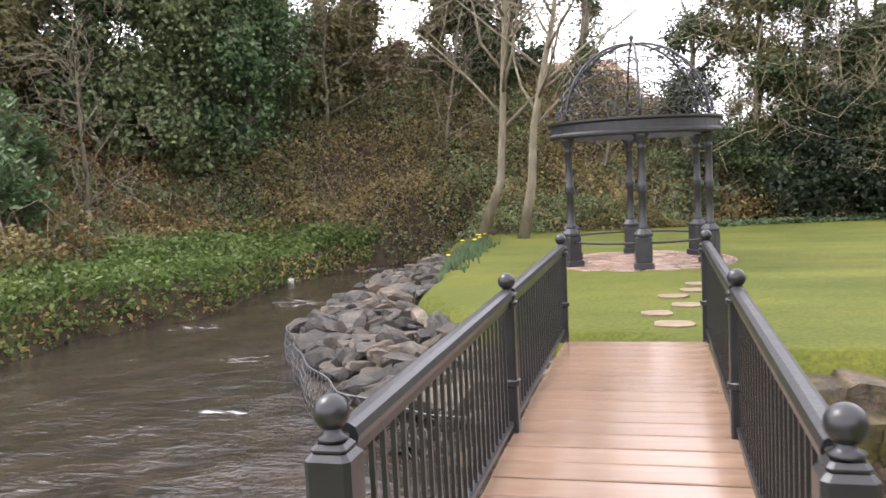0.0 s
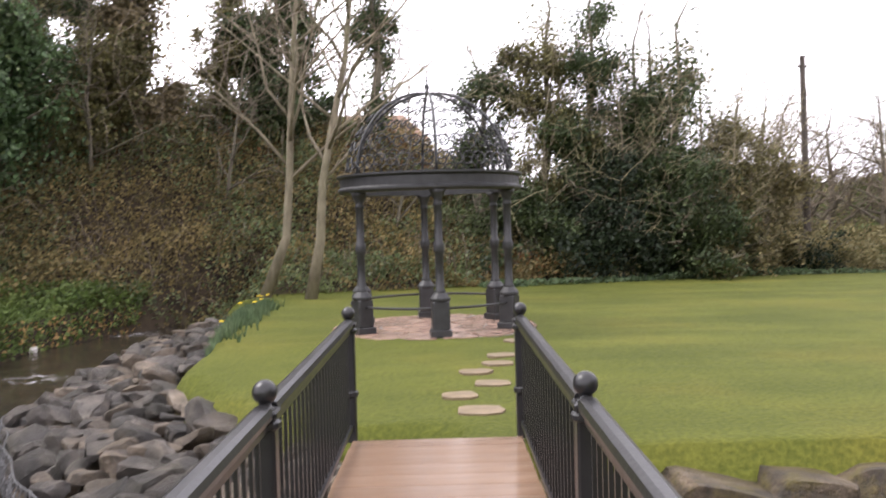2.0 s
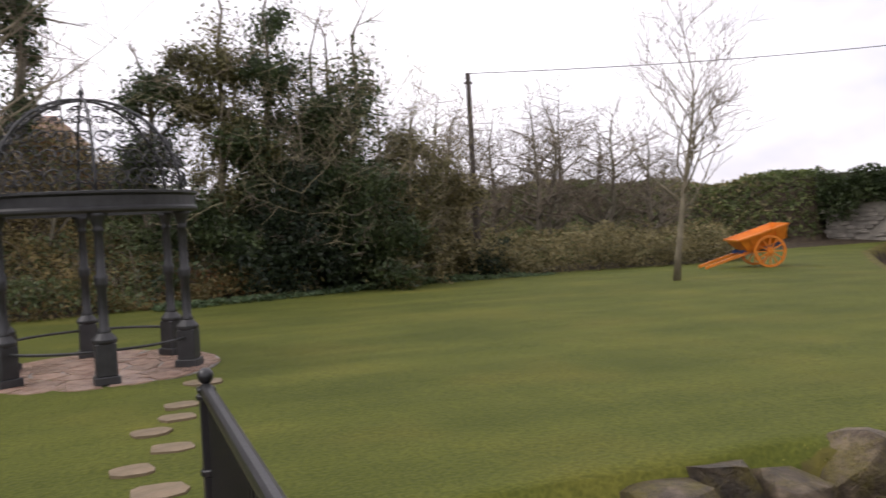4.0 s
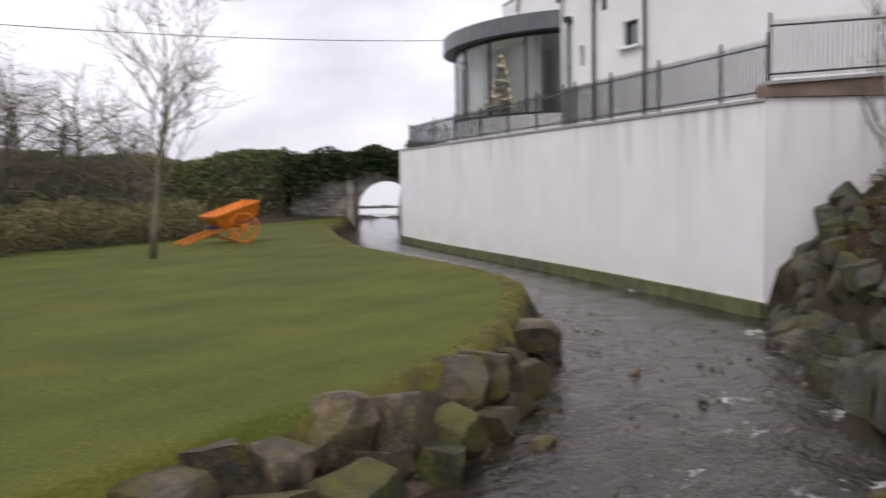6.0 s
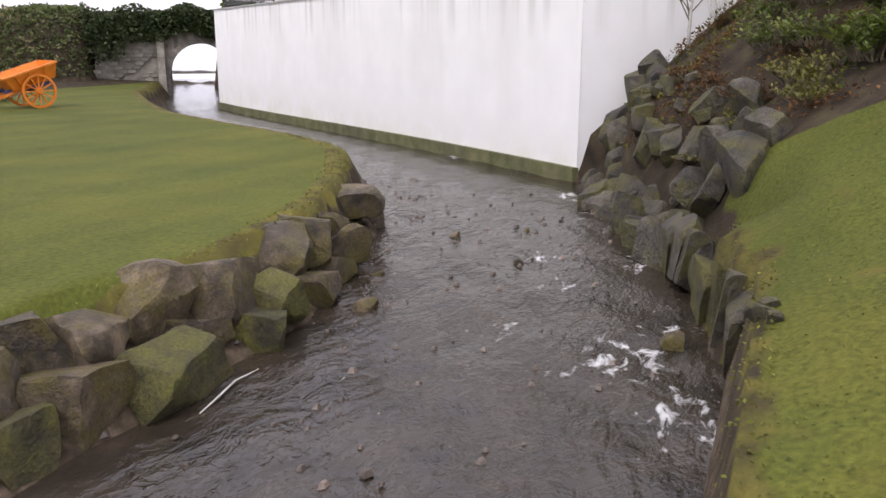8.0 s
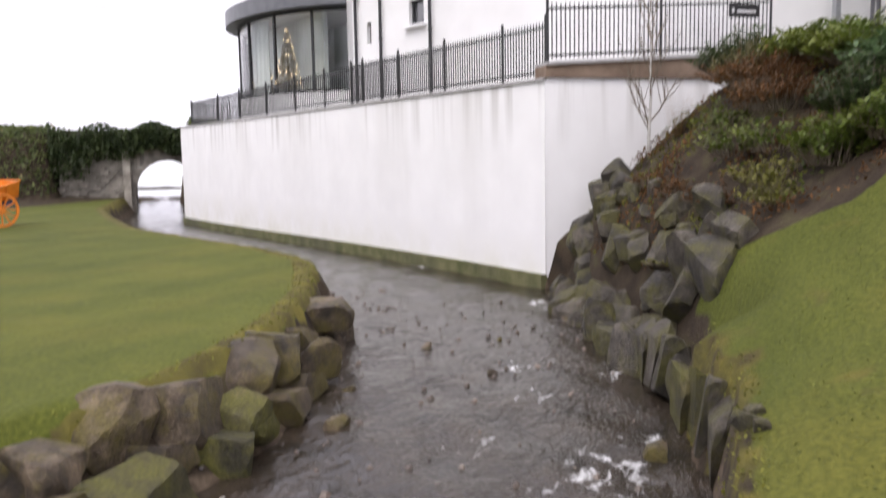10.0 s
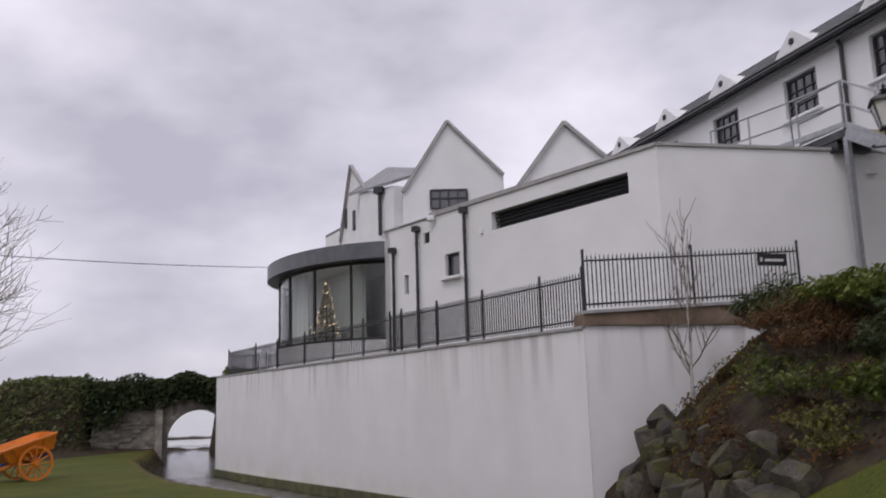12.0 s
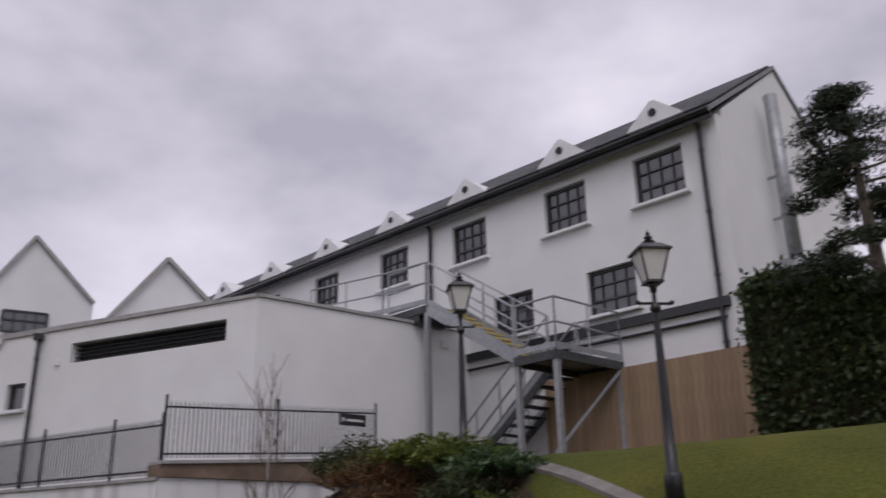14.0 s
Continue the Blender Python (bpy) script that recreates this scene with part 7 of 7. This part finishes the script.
    cover("grass_tufts", GRASS_BLADE, "short coarse grass on the near bank", "grass", 9000, (1.0, 9.5, -9, -4.9), 0.011, 12, 0.014, near_grass, 0.25)
    # planted slope above the boulders
    def planted(x, y):
        z = terrain(x, y)[0]
        return (z > 0.0) & (0.77 * x - 0.638 * y < 14.6) & (y < -2.2) & (x > np.interp(y, [-7.4, -6.6, -6.1, -4.5], [11.2, 9.8, 9.55, 10.4]) + 0.25) & (y > -7.3)
    cover("ground_cover", LEAF_LAUREL, "low green shrubs and weeds on dark soil", "ground cover", 2600, (9.2, 18, -8, -2), 0.032, 13, 0.26, patch(planted, 1.3, 0.25))
    cover("rusty_ground_cover", LEAF_HEATHER, "reddish-brown heather and dead leaves on dark soil", "ground cover", 9000, (9.2, 18, -8, -2), 0.03, 14, 0.2, patch(planted, 1.2, 0.15))
    cover("yellow_ground_cover", LEAF_MOSS, "yellow-green sprigs and moss between the boulders", "ground cover", 2200, (9.0, 17, -7, -2), 0.035, 15, 0.14, patch(planted, 1.1, 0.12))
    strip = lambda x, y, r: (np.abs((x - 15.4) * -0.614 + (y + 12.4) * 0.789 - 1.2) < 0.6)
    cover("border_weeds", LEAF_NETTLE, "straggling weeds in the border below the timber fence", "weeds", 900, (13.5, 20, -13, -7), 0.035, 19, 0.3, strip)
    k = 0
    for x, y, r, h, n, mat, lab, size, loose in (
            (15.3, -5.0, 0.85, 0.78, 3000, LEAF_IVY, "dark green laurel bush against the railing", 0.05, False),
            (14.5, -5.9, 0.8, 0.5, 2600, LEAF_LAUREL, "glossy green laurel bush below the railing", 0.055, False),
            (13.5, -6.2, 0.85, 0.5, 2800, LEAF_LAUREL, "glossy green laurel bush below the railing", 0.055, False),
            (12.5, -6.5, 0.85, 0.5, 2800, LEAF_LAUREL, "glossy green laurel bush on the planted slope", 0.055, False),
            (11.6, -6.8, 0.8, 0.5, 2600, LEAF_RHODO, "blue-green broad-leaved shrub on the planted slope", 0.06, False),
            (11.1, -6.3, 0.65, 0.7, 2000, LEAF_IVY, "dark evergreen shrub beside the grass", 0.055, False),
            (10.7, -5.95, 0.5, 0.6, 1300, LEAF_LAUREL, "bright green laurel bush beside the grass", 0.055, False),
            (10.35, -6.5, 0.5, 0.55, 1200, LEAF_LAUREL, "bright green laurel bush beside the grass", 0.05, False),
            (13.6, -5.3, 0.95, 0.5, 2600, LEAF_HEATHER, "rust-brown heather clump below the laurels", 0.035, False),
            (12.7, -5.5, 0.75, 0.5, 2000, LEAF_HEATHER, "rust-brown heather clump below the laurels", 0.035, False),
            (14.5, -5.1, 0.7, 0.6, 1700, LEAF_OLIVE, "olive-green shrub under the railing", 0.04, False),
            (12.5, -4.95, 0.6, 0.5, 330, LEAF_LAUREL, "open sprigs of young laurel on dark soil", 0.05, True),
            (13.3, -4.75, 0.5, 0.45, 260, LEAF_LAUREL, "open sprigs of young laurel on dark soil", 0.05, True),
            (12.0, -5.4, 0.6, 0.5, 380, LEAF_LAUREL, "open sprigs of young laurel on dark soil", 0.05, True),
            (11.3, -5.3, 0.55, 0.35, 600, LEAF_GILT, "yellow-green variegated shrub on dark soil", 0.04, True),
            (10.7, -5.35, 0.45, 0.3, 420, LEAF_GILT, "yellow-green variegated shrub on dark soil", 0.04, True),
            (12.7, -4.2, 0.45, 0.25, 700, LEAF_HEATHER, "low dark red heather above the boulders", 0.026, False),
            (11.9, -4.65, 0.5, 0.25, 800, LEAF_HEATHER, "low dark red heather above the boulders", 0.026, False),
            (13.6, -3.7, 0.4, 0.25, 500, LEAF_HEATHER, "low dark red heather above the boulders", 0.026, False),
            (14.3, -3.1, 0.4, 0.14, 700, LEAF_GILT, "cushion of yellow-green moss on the boulders", 0.02, False),
            (12.0, -4.05, 0.4, 0.12, 600, LEAF_GILT, "cushion of yellow-green moss on the boulders", 0.02, False)):
        k += 1
        shrub("shrub", x, y, r, h, int(n * 1.3), mat, 200 + k, lab, size=size, group="shrubs on the planted slope", open_form=loose)
    tuft = thing("grass_tussock", "tall straw-coloured ornamental grass by the wall", "ornamental grass", pose(14.75, -4.0, ground_z(14.75, -4.0)))
    m = Mesh()
    rng = random.Random(9)
    for i in range(220):
        a, q = rng.uniform(0, 6.28), rng.uniform(0, .16)
        ln = rng.uniform(0.5, 1.0)
        b = Vector((math.cos(a) * q, math.sin(a) * q, 0))
        t = b + Vector((math.cos(a) * ln * .25, math.sin(a) * ln * .25, ln))
        m.add([b + Vector((.008, 0, 0)), b - Vector((.008, 0, 0)), t], [(0, 1, 2)])
    tagged(part("blades", m, DRY_GRASS, tuft), kind="stuff")
    # rhododendrons and evergreens across the stream
    for i, (x, y, r, h) in enumerate(((-12.2, 5.6, 1.4, 1.9), (-13.8, 7.6, 1.6, 2.3), (-15.6, 6.2, 1.6, 2.2))):
        shrub("rhododendron", x, y, r, h, 4200, LEAF_RHODO, 300 + i, "blue-green rhododendron bush above the stream bank", "shrub", 0.10, "rhododendrons across the stream")
    for i, (x, y, h, w, n, mat) in enumerate(((-13.4, 15.2, 9.0, 3.2, 26000, LEAF_EVERGREEN), (-11.9, 16.2, 5.6, 2.6, 17000, LEAF_RHODO), (-15.2, 13.2, 9.0, 2.2, 14000, LEAF_IVY), (-17.6, 13.4, 7.5, 2.8, 14000, LEAF_OLIVE),
                                              (-14.2, 13.2, 3.6, 2.2, 9000, LEAF_EVERGREEN), (-8.9, 19.2, 9.0, 1.7, 8500, LEAF_UMBER), (-9.9, 18.4, 4.2, 1.9, 9000, LEAF_OLIVE), (-20, 14, 9.0, 3.4, 14000, LEAF_EVERGREEN),
                                              (-16.4, 10.6, 6.0, 2.2, 9000, LEAF_OLIVE), (-6.0, 21.4, 4.6, 2.0, 9000, LEAF_IVY))):
        ivy_tree(x, y, h, 400 + i, "dense evergreen tree overhanging the far bank" if mat is not LEAF_UMBER else "brownish conifer with drooping foliage on the bank", mat, w, n, 0.0, 0.105, True, "evergreens on the bank")
    for i, (x, y, h) in enumerate(((-13.0, 21, 9), (-11.8, 18.6, 9), (-10.9, 20.5, 9), (-6.9, 21.2, 9), (-4.4, 21.5, 8.5), (-17, 20, 9), (-2.2, 22.5, 8))):
        ivy_tree(x, y, h, 440 + i, "tall slender tree with ivy-clad trunk on the bank top", LEAF_OLIVE if i % 2 else LEAF_IVY, 1.3, 5200, 0.0, 0.10, True, "ivy-clad trunks on the bank")
    for i, (x, y, h, w, n, mat) in enumerate(((3.0, 19.8, 9.0, 1.9, 11000, LEAF_OLIVE), (4.3, 19.8, 9.2, 2.0, 11000, LEAF_IVY), (5.8, 20.4, 7.8, 2.2, 12000, LEAF_IVY), (7.2, 20.0, 8.6, 2.2, 14000, LEAF_IVY),
                                              (9.0, 20.8, 5.6, 2.0, 10000, LEAF_OLIVE), (1.2, 20.6, 6.0, 1.6, 7000, LEAF_IVY), (6.5, 21.5, 8.0, 2.0, 9000, LEAF_OLIVE))):
        ivy_tree(x, y, h, 500 + i, "hedgerow tree with ivy-clad stems and bare gnarled twigs", mat, w, n, 0.0, 0.085, True, "ivy trees behind the lawn", 0.4)
    for i, (x, y, h, w, n) in enumerate(((6.6, 19.4, 4.2, 2.3, 8500), (4.6, 19.0, 3.9, 2.3, 8500), (10.6, 21.3, 3.9, 1.8, 6000), (8.6, 19.9, 3.4, 2.1, 7000), (2.6, 18.8, 3.0, 1.9, 5500), (5.4, 18.7, 2.6, 1.8, 5500))):
        ivy_tree(x, y, h, 530 + i, "broad dark ivy-smothered bush under the hedgerow trees", LEAF_HEDGE if i in (2, 3) else LEAF_DARK if i % 2 else LEAF_IVY, w, n, 0.0, 0.085, True, "ivy bushes behind the lawn", 0.3)
    for i, (x, y, h) in enumerate(((5.1, 18.5, 7.6), (7.9, 18.9, 8.2), (3.2, 18.3, 7.6), (9.8, 20.2, 5.8), (6.4, 18.3, 6.4), (8.6, 19.4, 7.0), (4.2, 19.4, 8.4), (6.9, 19.6, 8.8))):
        bare_tree(x, y + 0.8, h, 0.06, 540 + i, "gnarled bare lichen-grey thorn tree in front of the ivy", (0.3, -0.3), 0.1, 0.68, 0.0, BARK_PALE, 12, "thorn trees behind the lawn", 3, LICHEN)
    for i, (x, y, h) in enumerate(((-12.8, 9.5, 5.5), (-9.8, 17.6, 6.0), (-16.0, 9.5, 6.5), (-6.2, 18.5, 6.5), (-13.6, 15.5, 7.0), (-1.4, 18.6, 6.0))):
        bare_tree(x, y, h, 0.06, 560 + i, "thin brown bare sapling tangled on the bank", (0.6, -0.4), 0.1, 0.65, 0.1, BARK, 11, "bare saplings on the bank", 3)
    bare_tree(-4.25, 13.9, 12.5, 0.12, 61, "tall pale-barked bare tree leaning by the stream corner", (1.0, 0.3), 0.3, 0.6, 0.25, BARK_PALE, 16, "pale bare trees", bow=0.32)
    bare_tree(-3.05, 13.3, 11.5, 0.125, 62, "pale-barked bare tree with spreading limbs beside the gazebo", (1.25, 0.4), 0.32, 0.66, 0.15, BARK_PALE, 15, "pale bare trees", bow=0.95)
    bare_tree(14.9, 14.3, 7.9, 0.095, 67, "young bare tree with upswept branches on the lawn", (0.3, -0.25), 0.34, 0.56, 0.5, BARK_PALE, 18, "", 3, TWIG, (4, 6))
    bi = bare_tree(15.1, -3.5, 3.3, 0.032, 64, "small bare silver birch in front of the white wall", (0.05, 0.0), 0.12, 0.4, 0.6, BIRCH, 12, "", 2, TWIG, (4, 6))
    for i, (x, y, h) in enumerate(((19.0, 29.2, 7.4), (21.8, 28.4, 7.0), (16.8, 30.5, 6.6), (24.0, 28.2, 5.8), (13.5, 27.5, 6.6), (11.6, 25.0, 6.4), (26.5, 31.0, 5.0), (20.4, 31.0, 7.6), (17.9, 28.3, 6.9), (15.2, 28.8, 6.4), (22.8, 30.6, 6.4))):
        bare_tree(x, y, h, 0.16, 80 + i, "bare winter hedgerow tree beyond the lawn", (0.2, 0), 0.1, 0.8, 0.12, BARK, 15, "bare trees beyond the lawn", 3, TWIG, (5, 7))
    # ivy-grown wall, rubble wall and conifer by the hotel corner
    hw = thing("ivy_hedge", "massive ivy-grown wall beside the timber fence", "hedge", pose(0, 0, 0))
    rng = np.random.default_rng(17)
    a, b = np.array([13.4, -11.6]), np.array([11.2, -14.6])
    n = 15000
    f = rng.uniform(0, 1, n)
    base = a + (b - a) * f[:, None] + rng.normal(0, .06, (n, 2))
    side = rng.uniform(-0.5, 0.5, n)
    nrm = np.array([-0.806, 0.59])
    zz = 3.0 + rng.uniform(0, 1, n) * (2.75 + 0.18 * np.sin(f * 9))
    face = rng.random(n)
    side = np.where(face < 0.6, 0.5 + rng.normal(0, .07, n), side)
    zz = np.where(face >= 0.6, 5.75 + 0.18 * np.sin(f * 9) + rng.normal(0, .1, n), zz)
    pts = np.concatenate([base + nrm * side[:, None], zz[:, None]], 1)
    # hidden solid block, dark brown all over, filling in behind the leaves
    part("core", Mesh().prism([tuple(a + nrm * .4), tuple(b + nrm * .4), tuple(b - nrm * .4), tuple(a - nrm * .4)], 2.6, 5.6), DARK_FILL, hw)
    leaves("foliage", pts, 0.06, LEAF_IVY, hw, 18)
    rw = thing("rubble_wall", "grey rubble stone garden wall under the ivy", "wall", pose(0, 0, 0))
    shapes = [rock_mesh(90 + i, STONE_OLD, (1.3, 0.7, 0.8), 8, 2, "rubble_stone") for i in range(6)]
    rr = random.Random(3)
    for j in range(6):
        for i in range(14):
            q = Vector((11.3 - 0.19 * i, -13.0 - 0.26 * i))
            o = part("rubble_stone", shapes[rr.randrange(6)], STONE_OLD, rw, at=pose(q.x + rr.uniform(-.05, .05), q.y, 2.85 + j * 0.27, rr.uniform(-8, 8), rr.uniform(-8, 8), -126 + rr.uniform(-10, 10)))
            s = rr.uniform(0.34, 0.46)
            o.scale = (s, s, s * .85)
    cz = ground_z(12.2, -14.4)
    cf = thing("conifer", "dark conifer with drooping boughs at the hotel corner", "tree", pose(12.6, -13.8, cz))
    part("trunk", Mesh().tube([Vector((0, 0, 0)), Vector((.1, .1, 3)), Vector((0.1, .2, 6.6))], [0.16, 0.12, 0.03], 8), BARK, cf)
    m = Mesh()
    r2 = random.Random(5)
    cs, rs = [], []
    for i in range(46):
        z = r2.uniform(2.4, 6.5)
        an, ln = i * 2.4 + r2.uniform(-.4, .4), (7.6 - z) * 0.5 * r2.uniform(.55, 1.1)
        way = Vector((math.cos(an), math.sin(an), 0))
        arc = [Vector((.1, .1, z)) + way * ln * f + Vector((0, 0, 0.35 * f - 0.6 * f * f)) for f in (0, 0.35, 0.7, 1.0)]
        m.tube(arc, [0.03, 0.024, 0.015, 0.006], 4)
        for f in (0.4, 0.55, 0.7, 0.85, 1.0):
            p = Vector((.1, .1, z)) + way * ln * f + Vector((0, 0, 0.35 * f - 0.6 * f * f - 0.04))
            cs.append(p + Vector((r2.gauss(0, .12), r2.gauss(0, .12), 0)))
            rs.append((0.34, 0.34, 0.09))
    p, nn = clump_points(cs, rs, 26000, 77, 0.1)
    tagged(part("brushwood", m, BARK, cf), kind="stuff")
    leaves("crown", p, 0.06, LEAF_DARK, cf, 78, nn, 1.0, 0.2)
    # daffodils on the lawn corner
    rng = random.Random(14)
    df = Mesh()
    pt = Mesh()
    for i in range(900):
        f = rng.random()
        x, y = -3.35 - 0.35 * f + rng.gauss(0, .16), 5.6 + 5.6 * f + rng.gauss(0, .1)
        z = ground_z(x, y)
        for _ in range(3):
            a, ln = rng.uniform(0, 6.28), rng.uniform(0.14, 0.26)
            t = Vector((x + math.cos(a) * ln * .35, y + math.sin(a) * ln * .35, z + ln))
            df.add([(x + .012, y, z), (x - .012, y, z), t], [(0, 1, 2)])
        if rng.random() < 0.007 and f > 0.1:
            pt.lathe([(0.005, 0), (0.045, 0.01), (0.03, 0.03)], (x, y, z + 0.26), 6)
    d = thing("daffodils", "drift of daffodils with a few yellow blooms at the lawn corner", "daffodils", kind="stuff")
    part("blades", df, LEAF_DAFF, d)
    part("blooms", pt, PETAL, d, "yellow daffodil blooms")


build_plants()


# ---- far things ----
def build_far():
    pl = thing("utility_pole", "dark wooden utility pole behind the hedge", "utility pole", pose(12.2, 21.9, ground_z(12.2, 21.9) - 0.1))
    part("pole", Mesh().tube([Vector((0, 0, 0)), Vector((-0.12, 0, 7.1))], [0.12, 0.085], 10), POLE_WOOD, pl)
    part("crossarm", Mesh().box((-0.12, 0, 6.75), (0.28, 0.1, 0.08)), POLE_WOOD, pl)
    a, b = Vector((12.08, 21.9, 6.75)), Vector((35.7, 17.9, 8.4))
    pts = [a.lerp(b, i / 20) - Vector((0, 0, 0.25 * 4 * (i / 20) * (1 - i / 20))) for i in range(21)]
    solid("overhead_cable", Mesh().tube(pts, [0.016] * 21, 5), CABLE, "thin black overhead cable from the pole to the hotel", "cable")
    # stone arch
    sb = thing("stone_bridge", "old stone road bridge with a single round arch over the stream", "bridge")
    u, nrm = Vector(AXIS), Vector((AXIS[1], -AXIS[0]))
    c = Vector(ARCH) - u * 0.28
    hw, zs, zt, zb = 1.72, -0.22, 2.1, -2.0
    # split into two abutments and a ring of voussoir wedges, so that every face is convex
    dp = nrm * 5.0
    part("abutment", Mesh().prism([tuple(c + u * hw), tuple(c + u * 5.6), tuple(c + u * 5.6 + dp), tuple(c + u * hw + dp)], zb, zt), STONE_OLD, sb)
    part("abutment", Mesh().prism([tuple(c - u * 5.0), tuple(c - u * hw), tuple(c - u * hw + dp), tuple(c - u * 5.0 + dp)], zb, zt), STONE_OLD, sb)
    arc = [(hw * math.cos(t), zs + hw * math.sin(t)) for t in np.linspace(0, math.pi, 17)]
    for (s0, z0), (s1, z1) in zip(arc, arc[1:]):
        part("spandrel", Mesh().slab([(*(c + u * s0), z0), (*(c + u * s1), z1), (*(c + u * s1), zt), (*(c + u * s0), zt)], (dp.x, dp.y, 0)), STONE_OLD, sb)
    for i in range(13):
        t0, t1 = math.pi * (i + 0.04) / 13, math.pi * (i + 0.96) / 13
        q = [(hw * math.cos(t0), zs + hw * math.sin(t0)), ((hw + .3) * math.cos(t0), zs + (hw + .3) * math.sin(t0)), ((hw + .3) * math.cos(t1), zs + (hw + .3) * math.sin(t1)), (hw * math.cos(t1), zs + hw * math.sin(t1))]
        part("voussoir", Mesh().slab([(*(c + u * s), z) for s, z in q], (-nrm.x * .07, -nrm.y * .07, 0)), STONE_OLD, sb)
    bl = Mesh().box((0, 0, 0), (0.42, 0.1, 0.2), bevel=0.02).data("block", STONE_OLD)
    rng = random.Random(2)
    for j in range(15):
        for i in range(9):
            s = hw + 0.24 + 0.45 * i + (0.2 if j % 2 else 0)
            z = -1.3 + j * 0.22
            if rng.random() < 0.5:
                continue
            if math.hypot(s, max(z - zs, 0)) > hw + 0.42 or (z < zs and s > hw + .2):
                p = c + u * s - nrm * (0.03 + rng.uniform(0, .03))
                part("block", bl, STONE_OLD, sb, at=pose(p.x, p.y, z, 0, 0, math.degrees(math.atan2(u.y, u.x))))
    p = c + u * 2.15 - nrm * 0.2
    part("pilaster", Mesh().box((p.x, p.y, 0.2), (0.4, 0.4, 3.6), math.atan2(u.y, u.x), bevel=0.03), STONE_OLD, sb)
    iv = np.random.default_rng(6)
    n = 14000
    s = iv.uniform(-5, 6.0, n)
    z = 1.95 + iv.uniform(0, 1, n) * 1.5 - iv.uniform(0, 1, n) ** 2 * np.clip((s - 1.6) * 0.45, 0, 2) + 0.2 * np.sin(s * 2.3)
    off = iv.normal(-0.25, 0.25, n)
    pts = np.stack([c.x + u.x * s + nrm.x * off, c.y + u.y * s + nrm.y * off, z], 1)
    me = leaf_cloud(pts, 0.10, None, 1, .55, 6)
    me.materials.append(LEAF_IVY)
    tagged(new("bridge_ivy", me), "dark ivy curtain over the bridge parapet", "ivy", kind="stuff")
    solid("bridge_parapet", Mesh().prism([tuple(c - u * 5), tuple(c + u * 6), tuple(c + u * 6 + dp), tuple(c - u * 5 + dp)], 2.104, 3.2), DARK_FILL, "overgrown parapet above the arch", "parapet", "structure")
    # shore beyond
    m = Mesh()
    o = c + nrm * 34
    rr = random.Random(12)
    k = 40
    line = [o + u * (-30 + 60 * i / k) for i in range(k + 1)]
    for p, q in zip(line, line[1:]):
        h0, h1 = -1.3 + rr.uniform(0, .2), -1.3 + rr.uniform(0, .2)
        m.prism([tuple(p), tuple(p + nrm * 2.5), tuple(q + nrm * 2.5), tuple(q)], -2.2, [h0, h0, h1, h1])
    solid("breakwater", m, ROCK_BASALT, "low dark line of rocks out on the shore", "breakwater", "structure")
    ls = thing("road_lamp", "thin road lamp beyond the embankment", "lamp post", pose(39.5, 47.0, 1.0))
    part("mast", Mesh().cyl((0, 0, 0), (0, 0, 4.2), 0.06, 0.04, 6), GALV, ls)
    part("head", Mesh().box((0.0, 0, 4.22), (0.6, 0.16, 0.1)), GALV, ls)
    hs = thing("far_house", "cream house with brown tiled roof above the bank", "house", pose(-4.2, 36.0, 3.6, 0, 0, 4))
    part("wall", Mesh().box((0, 0, 0.7), (6.2, 5, 2.2)), CREAM, hs)
    part("roof", Mesh().slab([(-3.6, -2.9, 1.75), (3.6, -2.9, 1.75), (2.4, 0, 3.3), (-2.4, 0, 3.3)], (0, 0, .12)).slab([(3.6, -2.9, 1.75), (3.6, 2.9, 1.75), (2.4, 0, 3.3)], (0, 0, .12)).slab([(-3.6, 2.9, 1.75), (-3.6, -2.9, 1.75), (-2.4, 0, 3.3)], (0, 0, .12)), ROOF_TILE, hs)
    for x in (-1.8, 0.6, 2.2):
        w = part("window", Mesh().box((x, -2.51, 0.95), (1.0, 0.05, 0.9)), WINDOW_PANE, hs)
        part("frame", Mesh().box((x, -2.54, 0.95), (0.07, 0.06, 0.9)), WHITE_PAINT, w)
    part("fascia", Mesh().box((0, -2.92, 1.72), (7.2, 0.06, 0.18)), WHITE_PAINT, hs)


build_far()
